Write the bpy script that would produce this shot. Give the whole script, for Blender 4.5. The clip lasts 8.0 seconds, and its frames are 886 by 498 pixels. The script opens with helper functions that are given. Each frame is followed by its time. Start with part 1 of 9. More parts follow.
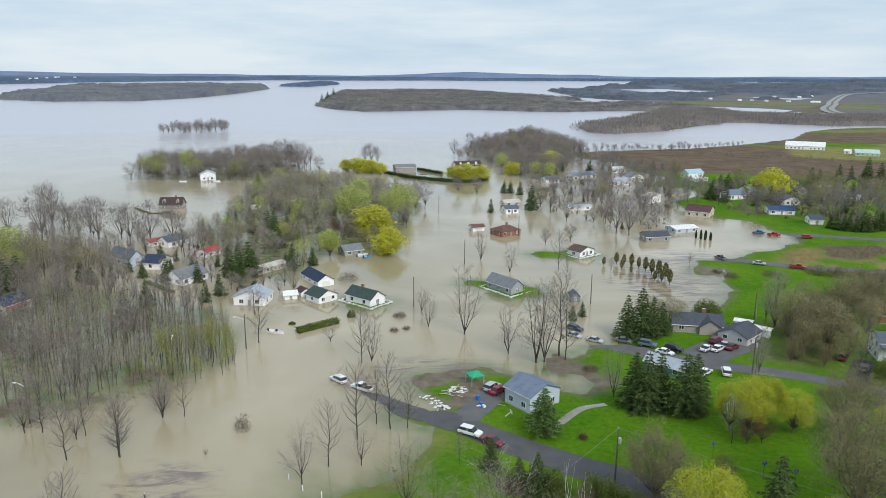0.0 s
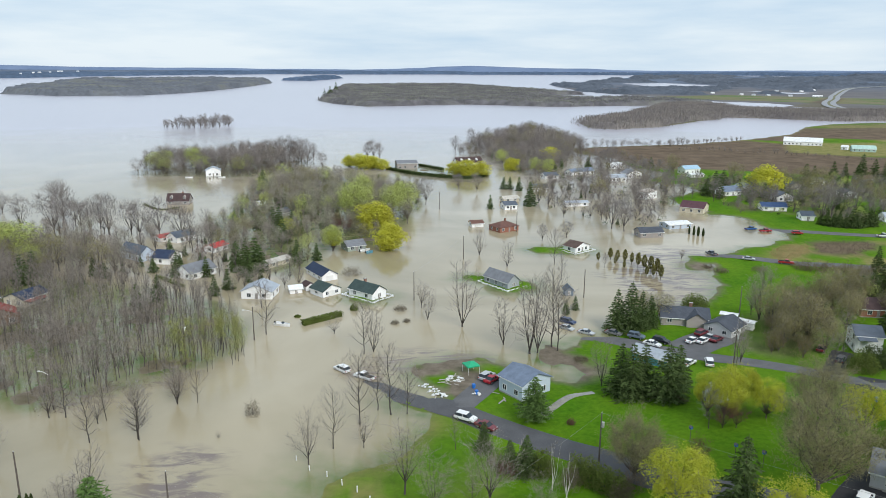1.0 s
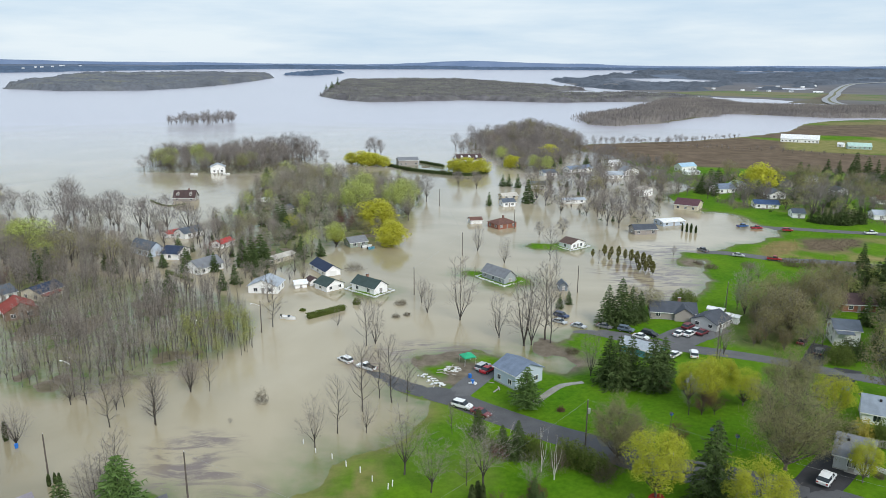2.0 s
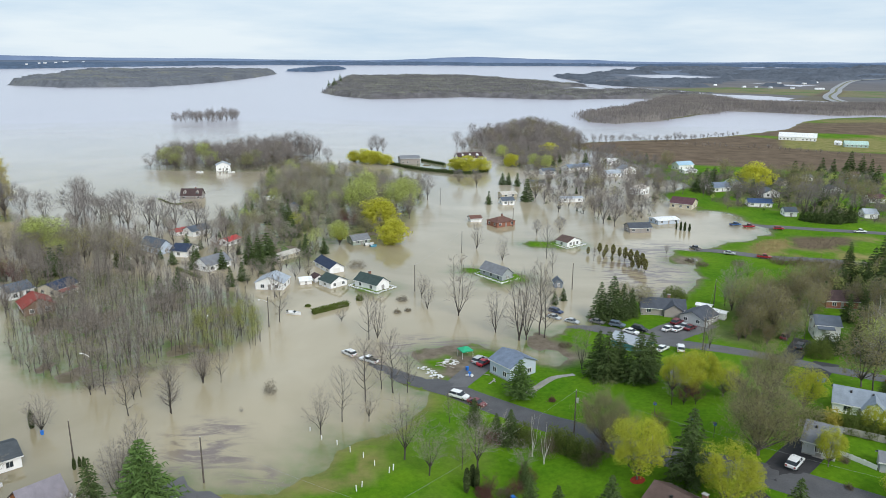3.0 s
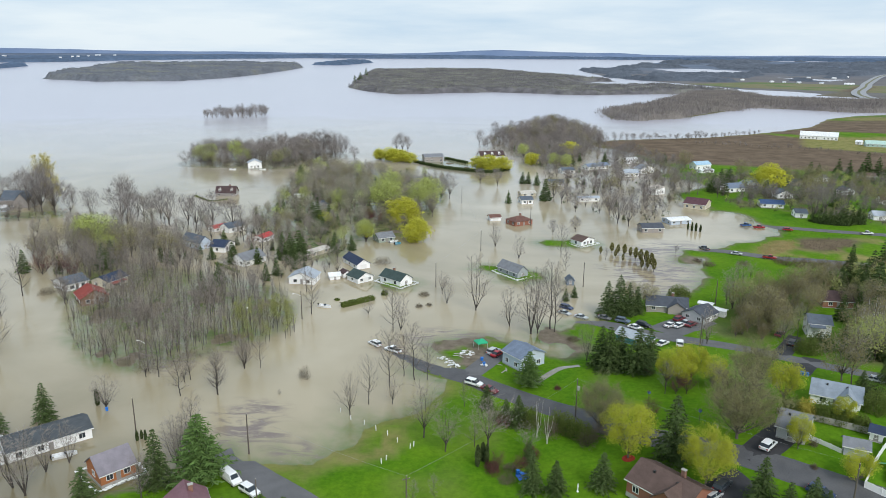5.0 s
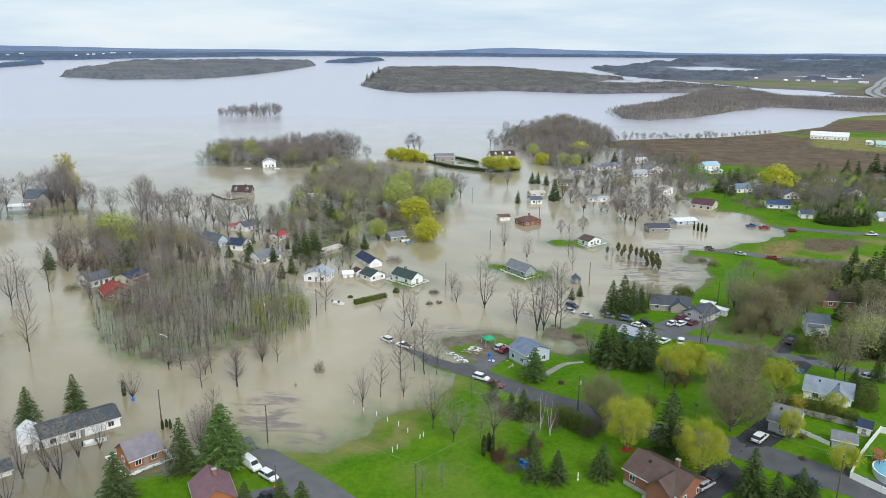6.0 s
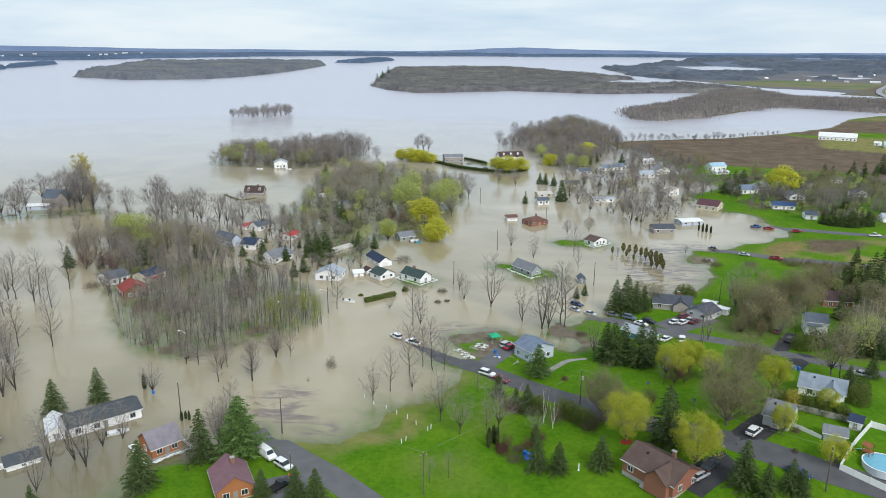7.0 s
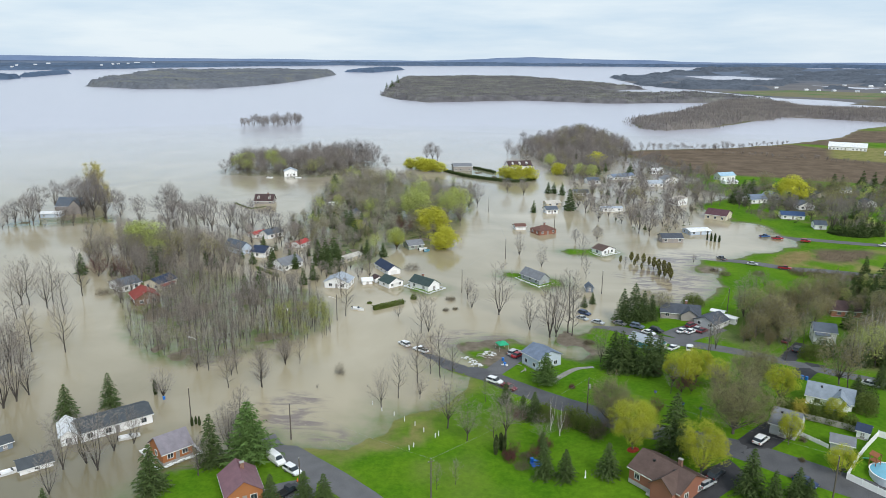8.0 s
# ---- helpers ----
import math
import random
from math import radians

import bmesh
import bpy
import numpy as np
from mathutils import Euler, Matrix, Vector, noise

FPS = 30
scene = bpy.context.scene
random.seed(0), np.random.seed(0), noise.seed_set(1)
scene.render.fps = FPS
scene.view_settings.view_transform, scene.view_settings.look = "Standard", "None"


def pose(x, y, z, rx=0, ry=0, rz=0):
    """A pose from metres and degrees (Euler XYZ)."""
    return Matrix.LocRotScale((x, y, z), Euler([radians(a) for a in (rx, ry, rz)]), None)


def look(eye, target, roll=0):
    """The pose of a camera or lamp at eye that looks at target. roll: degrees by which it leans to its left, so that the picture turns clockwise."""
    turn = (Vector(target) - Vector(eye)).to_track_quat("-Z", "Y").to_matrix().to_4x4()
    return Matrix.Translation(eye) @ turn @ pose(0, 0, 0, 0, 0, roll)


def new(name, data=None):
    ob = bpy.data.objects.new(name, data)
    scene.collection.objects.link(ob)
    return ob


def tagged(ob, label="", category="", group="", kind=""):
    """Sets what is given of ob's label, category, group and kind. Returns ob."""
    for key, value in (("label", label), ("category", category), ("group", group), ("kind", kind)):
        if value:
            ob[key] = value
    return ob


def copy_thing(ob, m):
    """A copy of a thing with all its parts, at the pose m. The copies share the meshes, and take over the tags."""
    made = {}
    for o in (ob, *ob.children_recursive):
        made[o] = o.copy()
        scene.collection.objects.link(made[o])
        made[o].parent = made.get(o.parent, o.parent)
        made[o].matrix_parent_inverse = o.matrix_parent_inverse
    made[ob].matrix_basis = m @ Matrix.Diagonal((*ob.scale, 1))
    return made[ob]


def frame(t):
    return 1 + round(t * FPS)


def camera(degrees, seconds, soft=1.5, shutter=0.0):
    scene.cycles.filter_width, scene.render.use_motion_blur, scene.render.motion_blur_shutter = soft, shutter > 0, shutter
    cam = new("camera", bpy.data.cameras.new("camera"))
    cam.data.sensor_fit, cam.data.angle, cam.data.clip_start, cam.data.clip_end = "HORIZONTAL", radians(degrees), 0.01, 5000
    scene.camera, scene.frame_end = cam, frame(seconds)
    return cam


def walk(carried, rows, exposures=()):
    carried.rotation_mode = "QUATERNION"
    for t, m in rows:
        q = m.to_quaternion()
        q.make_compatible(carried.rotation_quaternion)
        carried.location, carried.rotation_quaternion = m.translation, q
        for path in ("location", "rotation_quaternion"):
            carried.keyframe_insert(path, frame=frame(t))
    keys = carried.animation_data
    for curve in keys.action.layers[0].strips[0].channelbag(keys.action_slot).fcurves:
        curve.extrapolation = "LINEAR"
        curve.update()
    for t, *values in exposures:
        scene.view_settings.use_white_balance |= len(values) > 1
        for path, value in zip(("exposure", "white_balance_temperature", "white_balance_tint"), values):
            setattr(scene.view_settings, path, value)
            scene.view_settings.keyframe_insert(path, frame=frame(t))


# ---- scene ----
cam = camera(63.37, 8.0, soft=0.75)
# seconds, x, y, z in metres; yaw to the left, pitch up, roll to the left in degrees
ROWS = [
    (0, 0.00, -0.00, 67.20, 0.000, -13.446, 0.289),
    (0.5, 0.59, -4.33, 68.67, 0.147, -13.720, 0.261),
    (1, 1.05, -8.68, 70.03, 0.194, -13.944, 0.281),
    (1.5, 1.40, -13.05, 71.40, 0.241, -14.164, 0.323),
    (3, 2.74, -26.16, 75.95, 0.484, -14.700, 0.370),
    (3.5, 3.14, -30.49, 77.61, 0.578, -14.855, 0.350),
    (4, 3.61, -34.76, 79.30, 0.691, -14.997, 0.381),
    (4.2, 3.74, -36.43, 80.02, 0.900, -15.066, 0.389),
    (4.5, 3.94, -38.93, 81.10, 1.455, -15.170, 0.402),
    (5, 4.49, -42.90, 82.74, 2.455, -15.301, 0.397),
    (5.2, 4.67, -44.45, 83.32, 2.680, -15.345, 0.398),
    (6.3, 5.67, -52.96, 86.51, 3.590, -15.592, 0.402),
    (6.5, 5.85, -54.50, 87.10, 3.697, -15.637, 0.403),
    (7, 6.23, -57.13, 87.52, 4.163, -15.551, 0.345),
    (7.5, 6.43, -58.34, 87.72, 4.570, -15.203, 0.326),
    (8, 6.48, -58.75, 87.77, 4.885, -14.845, 0.361),
]
walk(cam, [(t, pose(x, y, z, 0, 0, yaw) @ pose(0, 0, 0, 90 + pitch) @ pose(0, 0, 0, 0, 0, roll)) for t, x, y, z, yaw, pitch, roll in ROWS],
     [(0.0, -0.1), (0.15, 0.0), (8.0, 0.0)])

# ---- sky, sun ----
world = bpy.data.worlds.new("sky")
scene.world = world
world.use_nodes = True
wn, wl = world.node_tree.nodes, world.node_tree.links
wn.clear()
SUN_UP, SUN_TURN = 39.0, 150.0
sky = wn.new("ShaderNodeTexSky")
sky.sky_type, sky.sun_disc = "NISHITA", False
sky.sun_elevation, sky.sun_rotation = radians(SUN_UP), radians(SUN_TURN)
sky_out, sky_bg = wn.new("ShaderNodeOutputWorld"), wn.new("ShaderNodeBackground")
sky_dim = wn.new("ShaderNodeVectorMath")
sky_dim.operation = "SCALE"
sky_dim.inputs["Scale"].default_value = 0.08
coord, stretch = wn.new("ShaderNodeTexCoord"), wn.new("ShaderNodeMapping")
stretch.inputs["Scale"].default_value = (2.2, 2.2, 15.0)
cloud, wisps = wn.new("ShaderNodeTexNoise"), wn.new("ShaderNodeTexNoise")
cloud.inputs["Scale"].default_value, cloud.inputs["Detail"].default_value, cloud.inputs["Roughness"].default_value = 1.3, 7.0, 0.55
wisps.inputs["Scale"].default_value, wisps.inputs["Detail"].default_value = 3.1, 5.0
cloud_ramp = wn.new("ShaderNodeValToRGB")
cloud_ramp.color_ramp.elements[0].position, cloud_ramp.color_ramp.elements[0].color = 0.34, (0.56, 0.73, 0.90, 1)
cloud_ramp.color_ramp.elements[1].position, cloud_ramp.color_ramp.elements[1].color = 0.62, (0.83, 0.93, 1.0, 1)
cover_mix, soft_mix = wn.new("ShaderNodeMix"), wn.new("ShaderNodeMath")
cover_mix.data_type, cover_mix.inputs[0].default_value = "RGBA", 0.92
soft_mix.operation = "ADD"
half_a = wn.new("ShaderNodeMath")
half_a.operation, half_a.inputs[1].default_value = "MULTIPLY", 0.3
half_b = wn.new("ShaderNodeMath")
half_b.operation, half_b.inputs[1].default_value = "MULTIPLY", 0.7
wl.new(coord.outputs["Generated"], stretch.inputs["Vector"])
wl.new(stretch.outputs["Vector"], cloud.inputs["Vector"])
wl.new(stretch.outputs["Vector"], wisps.inputs["Vector"])
wl.new(wisps.outputs["Fac"], half_a.inputs[0])
wl.new(cloud.outputs["Fac"], half_b.inputs[0])
wl.new(half_a.outputs[0], soft_mix.inputs[0])
wl.new(half_b.outputs[0], soft_mix.inputs[1])
wl.new(soft_mix.outputs[0], cloud_ramp.inputs["Fac"])
wl.new(sky.outputs["Color"], sky_dim.inputs[0])
wl.new(sky_dim.outputs["Vector"], cover_mix.inputs[6])
wl.new(cloud_ramp.outputs["Color"], cover_mix.inputs[7])
wl.new(cover_mix.outputs[2], sky_bg.inputs["Color"])
wl.new(sky_bg.outputs[0], sky_out.inputs["Surface"])
sky_bg.inputs["Strength"].default_value = 1.0
sun = new("sun", bpy.data.lights.new("sun", "SUN"))
sun.data.energy, sun.data.angle, sun.data.color = 2.4, radians(25), (1.0, 0.97, 0.92)
sun_way = Vector((math.sin(radians(SUN_TURN)) * math.cos(radians(SUN_UP)), math.cos(radians(SUN_TURN)) * math.cos(radians(SUN_UP)), math.sin(radians(SUN_UP))))
sun.matrix_world = look(tuple(sun_way * 900), (0, 0, 0))
scene.view_settings.exposure = 0.0


# ---- materials ----
MATS = {}


def mat(name, colour, rough=0.8, var=0.25, grain=1.2, fine=9.0, bump=0.15, metal=0.0, lines=0.0, per_piece=0.0, ior=1.45, thin=0.0, alt=None):
    """A procedural surface: colour varied at two scales, with fine relief; lines: metres between courses; alt: a second colour that some pieces lean to."""
    if name in MATS:
        return MATS[name]
    m = bpy.data.materials.new(name)
    m.use_nodes = True
    n, l = m.node_tree.nodes, m.node_tree.links
    shader = n["Principled BSDF"]
    shader.inputs["Roughness"].default_value, shader.inputs["Metallic"].default_value, shader.inputs["IOR"].default_value = rough, metal, ior
    if rough > 0.6:
        shader.inputs["Specular IOR Level"].default_value = 0.2
    at = n.new("ShaderNodeTexCoord")
    big, small = n.new("ShaderNodeTexNoise"), n.new("ShaderNodeTexNoise")
    big.inputs["Scale"].default_value, big.inputs["Detail"].default_value = grain, 4.0
    small.inputs["Scale"].default_value, small.inputs["Detail"].default_value = fine, 3.0
    for tex in (big, small):
        l.new(at.outputs["Object"], tex.inputs["Vector"])
    add = n.new("ShaderNodeMath")
    add.operation = "ADD"
    l.new(big.outputs["Fac"], add.inputs[0])
    l.new(small.outputs["Fac"], add.inputs[1])
    last = add
    if per_piece:
        piece = n.new("ShaderNodeNewGeometry")
        ob = n.new("ShaderNodeObjectInfo")
        for source, key in ((piece, "Random Per Island"), (ob, "Random")):
            scaled = n.new("ShaderNodeMath")
            scaled.operation, scaled.inputs[1].default_value, scaled.inputs[2].default_value = "MULTIPLY_ADD", per_piece, -per_piece / 2
            l.new(source.outputs[key], scaled.inputs[0])
            both = n.new("ShaderNodeMath")
            both.operation = "ADD"
            l.new(last.outputs[0], both.inputs[0])
            l.new(scaled.outputs[0], both.inputs[1])
            last = both
    ramp = n.new("ShaderNodeMapRange")
    ramp.inputs["From Min"].default_value, ramp.inputs["From Max"].default_value = 0.6, 1.4
    ramp.inputs["To Min"].default_value, ramp.inputs["To Max"].default_value = 1 - var, 1 + var
    l.new(last.outputs[0], ramp.inputs["Value"])
    tint = n.new("ShaderNodeVectorMath")
    tint.operation = "SCALE"
    tint.inputs[0].default_value = colour
    if alt:
        which, lot = n.new("ShaderNodeMix"), n.new("ShaderNodeNewGeometry")
        which.data_type = "RGBA"
        which.inputs[6].default_value, which.inputs[7].default_value = (*colour, 1), (*alt, 1)
        spread_out = n.new("ShaderNodeMath")
        spread_out.operation = "MULTIPLY_ADD"
        spread_out.inputs[1].default_value = 2.4
        wander = n.new("ShaderNodeTexNoise")
        wander.inputs["Scale"].default_value = grain
        l.new(at.outputs["Object"], wander.inputs["Vector"])
        l.new(wander.outputs["Fac"], spread_out.inputs[0])
        less = n.new("ShaderNodeMath")
        less.operation, less.inputs[1].default_value = "SUBTRACT", 1.2
        l.new(lot.outputs["Random Per Island"], less.inputs[0])
        l.new(less.outputs[0], spread_out.inputs[2])
        spread_out.use_clamp = True
        l.new(spread_out.outputs[0], which.inputs[0])
        l.new(which.outputs[2], tint.inputs[0])
    l.new(ramp.outputs[0], tint.inputs["Scale"])
    l.new(tint.outputs["Vector"], shader.inputs["Base Color"])
    if thin:
        # light also passes through thin leaves and twigs
        through_leaf, both_ways = n.new("ShaderNodeBsdfTranslucent"), n.new("ShaderNodeMixShader")
        both_ways.inputs[0].default_value = thin
        l.new(tint.outputs["Vector"], through_leaf.inputs["Color"])
        l.new(shader.outputs[0], both_ways.inputs[1])
        l.new(through_leaf.outputs[0], both_ways.inputs[2])
        l.new(both_ways.outputs[0], n["Material Output"].inputs["Surface"])
        shader.inputs["Specular IOR Level"].default_value = 0.15
    if bump:
        relief = n.new("ShaderNodeBump")
        relief.inputs["Strength"].default_value, relief.inputs["Distance"].default_value = bump, 0.05
        height = small.outputs["Fac"]
        if lines:
            wave = n.new("ShaderNodeTexWave")
            wave.bands_direction, wave.wave_profile = "Z", "SAW"
            wave.inputs["Scale"].default_value = 0.314 / lines
            l.new(at.outputs["Object"], wave.inputs["Vector"])
            height = wave.outputs["Fac"]
        l.new(height, relief.inputs["Height"])
        l.new(relief.outputs["Normal"], shader.inputs["Normal"])
    MATS[name] = m
    return m


WALLS = dict(white=(0.9, 0.9, 0.9), cream=(0.62, 0.56, 0.44), brick=(0.30, 0.13, 0.09), orange=(0.40, 0.16, 0.07), brown=(0.20, 0.13, 0.09),
             paleblue=(0.50, 0.57, 0.66), sage=(0.33, 0.38, 0.33), stone=(0.34, 0.31, 0.29), greywall=(0.36, 0.39, 0.41), palegreywall=(0.52, 0.53, 0.54),
             slate=(0.20, 0.24, 0.29), teal=(0.10, 0.27, 0.33), maroonwall=(0.24, 0.09, 0.09), palegreen=(0.40, 0.55, 0.50), wood=(0.30, 0.22, 0.14))
ROOFS = dict(ashblue=(0.24, 0.28, 0.33), brown=(0.11, 0.075, 0.065), mauve=(0.20, 0.10, 0.12), zinc=(0.22, 0.20, 0.23), charcoal=(0.075, 0.085, 0.095), white=(0.74, 0.75, 0.76), slate=(0.10, 0.12, 0.15),
             redroof=(0.26, 0.06, 0.05), navy=(0.035, 0.05, 0.09), grey=(0.19, 0.20, 0.22), red=(0.42, 0.05, 0.05), palegrey=(0.36, 0.40, 0.45), cream=(0.50, 0.47, 0.42),
             green=(0.05, 0.075, 0.072), darkbrown=(0.075, 0.05, 0.05), brownred=(0.15, 0.08, 0.065), bluegrey=(0.16, 0.20, 0.27), beige=(0.42, 0.38, 0.33),
             maroon=(0.10, 0.05, 0.06), skyblue=(0.33, 0.48, 0.60), blue=(0.045, 0.08, 0.17), slategrey=(0.075, 0.085, 0.105), palegreen=(0.40, 0.55, 0.50), wood=(0.30, 0.22, 0.14))


def wall_mat(key):
    return mat("wall_" + key, WALLS[key], 0.75, 0.08, 0.5, 6.0, 0.15, lines=0.2)


def roof_mat(key):
    return mat("roof_" + key, ROOFS[key], 0.75 if key not in ("white", "zinc", "mauve") else 0.45, 0.28, 0.7, 14.0, 0.4, lines=0.22)


M_GLASS = mat("window_glass", (0.03, 0.04, 0.05), 0.08, 0.1, bump=0.0)
M_TRIM = mat("white_trim", (0.78, 0.78, 0.77), 0.5, 0.06, bump=0.05)
M_CONCRETE = mat("concrete", (0.38, 0.37, 0.35), 0.9, 0.2)
M_ASPHALT = mat("asphalt", (0.132, 0.132, 0.138), 0.85, 0.22, 0.35, 5.0, 0.1)
M_DRIVE = mat("dark_asphalt", (0.05, 0.05, 0.055), 0.85, 0.25, 0.5, 6.0, 0.1)
M_BARK = mat("bark", (0.082, 0.072, 0.063), 0.95, 0.3, 0.8, 7.0, 0.4, per_piece=0.5)
M_TWIG = mat("twigs", (0.30, 0.265, 0.235), 0.95, 0.3, 0.09, 0.3, 0.0, per_piece=0.25, thin=0.2)
M_FARTWIG = mat("far_village_twigs", (0.232, 0.207, 0.195), 0.95, 0.35, 0.07, 0.12, 0.0, per_piece=0.15, thin=0.15)
M_GREYBARK = mat("grey_bark", (0.13, 0.113, 0.10), 0.95, 0.3, 0.8, 7.0, 0.0, per_piece=0.5)
M_BIRCH = mat("birch_bark", (0.62, 0.60, 0.56), 0.85, 0.35, 1.5, 8.0, 0.2)
M_RUBBER = mat("rubber", (0.02, 0.02, 0.02), 0.8, 0.15)
M_CHROME = mat("bright_metal", (0.6, 0.6, 0.62), 0.3, 0.1, metal=1.0, bump=0.0)
M_POLE = mat("weathered_pole", (0.13, 0.11, 0.095), 0.95, 0.3, 0.6, 8.0, 0.3)
M_BAG = mat("sandbag_cloth", (0.66, 0.67, 0.66), 0.9, 0.15, 1.0, 9.0, 0.4, per_piece=0.5)
LEAVES = dict(grove=(0.20, 0.165, 0.08), olive=(0.20, 0.19, 0.065), brownbud=(0.29, 0.25, 0.22), greybud=(0.34, 0.335, 0.245), willow=(0.57, 0.56, 0.07), greenbud=(0.43, 0.48, 0.15), yellowbud=(0.5, 0.43, 0.09), bud=(0.27, 0.245, 0.12), bigbud=(0.29, 0.27, 0.14), slimgreen=(0.36, 0.38, 0.12), leafy=(0.42, 0.44, 0.05), redbud=(0.17, 0.075, 0.07),
              spruce=(0.078, 0.115, 0.039), pine=(0.105, 0.175, 0.05), cedar=(0.065, 0.090, 0.032), hedge=(0.14, 0.18, 0.045), shrub=(0.20, 0.165, 0.115), birch=(0.2, 0.17, 0.14))


def leaf_mat(key):
    return mat("foliage_" + key, LEAVES[key], 0.85, 0.24, 0.1, 0.6, 0.0, per_piece=0.25, thin=0.38 if key not in ("spruce", "pine", "cedar") else 0.12)


# ---- building blocks ----
def box(bm, x0, y0, z0, x1, y1, z1):
    v = [bm.verts.new(p) for p in ((x0, y0, z0), (x1, y0, z0), (x1, y1, z0), (x0, y1, z0), (x0, y0, z1), (x1, y0, z1), (x1, y1, z1), (x0, y1, z1))]
    for f in ((0, 3, 2, 1), (4, 5, 6, 7), (0, 1, 5, 4), (1, 2, 6, 5), (2, 3, 7, 6), (3, 0, 4, 7)):
        bm.faces.new([v[i] for i in f])


def prism(bm, points, depth):
    """A solid from a closed outline and a shift."""
    a = [bm.verts.new(p) for p in points]
    b = [bm.verts.new(Vector(p) + Vector(depth)) for p in points]
    bm.faces.new(a[::-1])
    bm.faces.new(b)
    for i in range(len(a)):
        j = (i + 1) % len(a)
        bm.faces.new((a[i], a[j], b[j], b[i]))


def tube(bm, a, b, ra, rb, sides=5):
    a, b = Vector(a), Vector(b)
    way = (b - a).normalized()
    side = way.orthogonal().normalized()
    up = way.cross(side)
    ring = []
    for centre, r in ((a, ra), (b, rb)):
        ring.append([bm.verts.new(centre + (side * math.cos(k * math.tau / sides) + up * math.sin(k * math.tau / sides)) * r) for k in range(sides)])
    for k in range(sides):
        j = (k + 1) % sides
        bm.faces.new((ring[0][k], ring[0][j], ring[1][j], ring[1][k]))
    if sides > 5:
        bm.faces.new(ring[0][::-1])
        bm.faces.new(ring[1])


def mesh_of(name, bm, material, smooth=False):
    bmesh.ops.recalc_face_normals(bm, faces=bm.faces)
    me = bpy.data.meshes.new(name)
    bm.to_mesh(me)
    bm.free()
    me.materials.append(material)
    if smooth:
        me.polygons.foreach_set("use_smooth", [True] * len(me.polygons))
    return me


def part(name, bm, material, parent, label="", smooth=False):
    ob = new(name, mesh_of(name, bm, material, smooth))
    ob.parent = parent
    return tagged(ob, label)


def shared(name, me, parent, m):
    ob = new(name, me)
    ob.parent = parent
    ob.matrix_basis = m
    return ob


def thing(name, label, category, m, group="", kind=""):
    ob = new(name)
    ob.matrix_basis = m
    return tagged(ob, label, category, group, kind)


def raw_mesh(name, verts, faces, material):
    me = bpy.data.meshes.new(name)
    verts, faces = np.asarray(verts, np.float32), np.asarray(faces, np.int32)
    k = faces.shape[1]
    me.vertices.add(len(verts))
    me.vertices.foreach_set("co", verts.ravel())
    me.loops.add(faces.size)
    me.loops.foreach_set("vertex_index", faces.ravel())
    me.polygons.add(len(faces))
    me.polygons.foreach_set("loop_start", np.arange(0, faces.size, k, dtype=np.int32))
    me.update(calc_edges=True)
    me.materials.append(material)
    return me


# ---- outlines of land, fields and roads, in metres ----
SHORE_NEAR = [(-68.6, 50.1), (-68.9, 61.9), (-67.3, 69.1), (-64.8, 74.3), (-59.1, 77.2), (-53.1, 80.1), (-49.1, 83.3), (-49.0, 92.5), (-43.3, 87.3), (-36.0, 86.8), (-28.6, 86.0), (-23.6, 89.6), (-19.9, 97.0), (-19.2, 103.2), (-14.6, 106.4), (-9.0, 109.4), (-5.0, 114.5), (-2.0, 121.0), (-3.5, 128.5), (-10.0, 134.8), (-10.6, 140.0), (-4.7, 134.5), (-0.7, 136.9), (-5.9, 145.6), (-5.8, 152.4), (0.3, 157.2), (10.2, 157.3), (13.8, 154.8), (30.7, 143.9), (35.4, 149.9), (32.2, 155.9), (30.0, 160.9), (31.7, 165.5), (37.1, 167.6), (39.0, 172.5), (43.4, 174.6), (46.4, 176.8), (49.2, 182.0), (58.9, 184.6), (64.6, 197.3), (68.4, 201.1), (77.3, 199.1), (85.6, 209.4), (95.1, 224.9), (94.9, 235.3), (101.7, 250.3), (96.9, 255.3), (96.8, 263.5)]
SHORE_FIELDS = [(96.8, 263.5), (104.6, 261.1), (124.8, 277.5), (138.9, 284.4), (152.0, 297.0), (154.8, 310.0), (149.2, 322.1), (151.3, 335.5), (147.7, 343.7), (134.8, 348.8), (137.1, 364.3), (126.5, 380.2), (129.8, 398.2), (158.4, 423.6), (151.3, 449.2), (135.4, 462.2), (157, 500), (143, 528), (139, 596), (118, 618), (114, 661), (157, 684), (244, 712), (321, 763), (402, 834), (475, 950), (544, 1012), (628, 1051), (659, 1005)]
WOOD_ISLE = [(-113.6, 148.7), (-99.9, 135.4), (-86.7, 131.7), (-77.5, 134.9), (-69.8, 142.6), (-62.2, 150.9), (-53.2, 163.6), (-54.1, 175.3), (-64.0, 197.3), (-81.8, 209.3), (-100.0, 218.9), (-118.6, 221.7), (-137.3, 228.4), (-152.6, 227.7), (-148.1, 206.1), (-132.0, 179.6)]
WOOD_GREEN = [(-67.0, 146.6), (-57.8, 146.2), (-49.8, 154.1), (-48.2, 167.0), (-58.0, 174.4), (-68.9, 170.4), (-71.3, 159.4)]
WOOD_WEST = [(-107.8, 222.2), (-100.9, 230.2), (-86.3, 223.3), (-67.4, 210.0), (-48.8, 210.9), (-44.2, 233.1), (-58.2, 258.2), (-72.4, 277.3), (-91.1, 298.7), (-106.6, 323.3), (-110.1, 297.6), (-129.1, 296.5), (-140.6, 284.4), (-125.6, 254.6)]
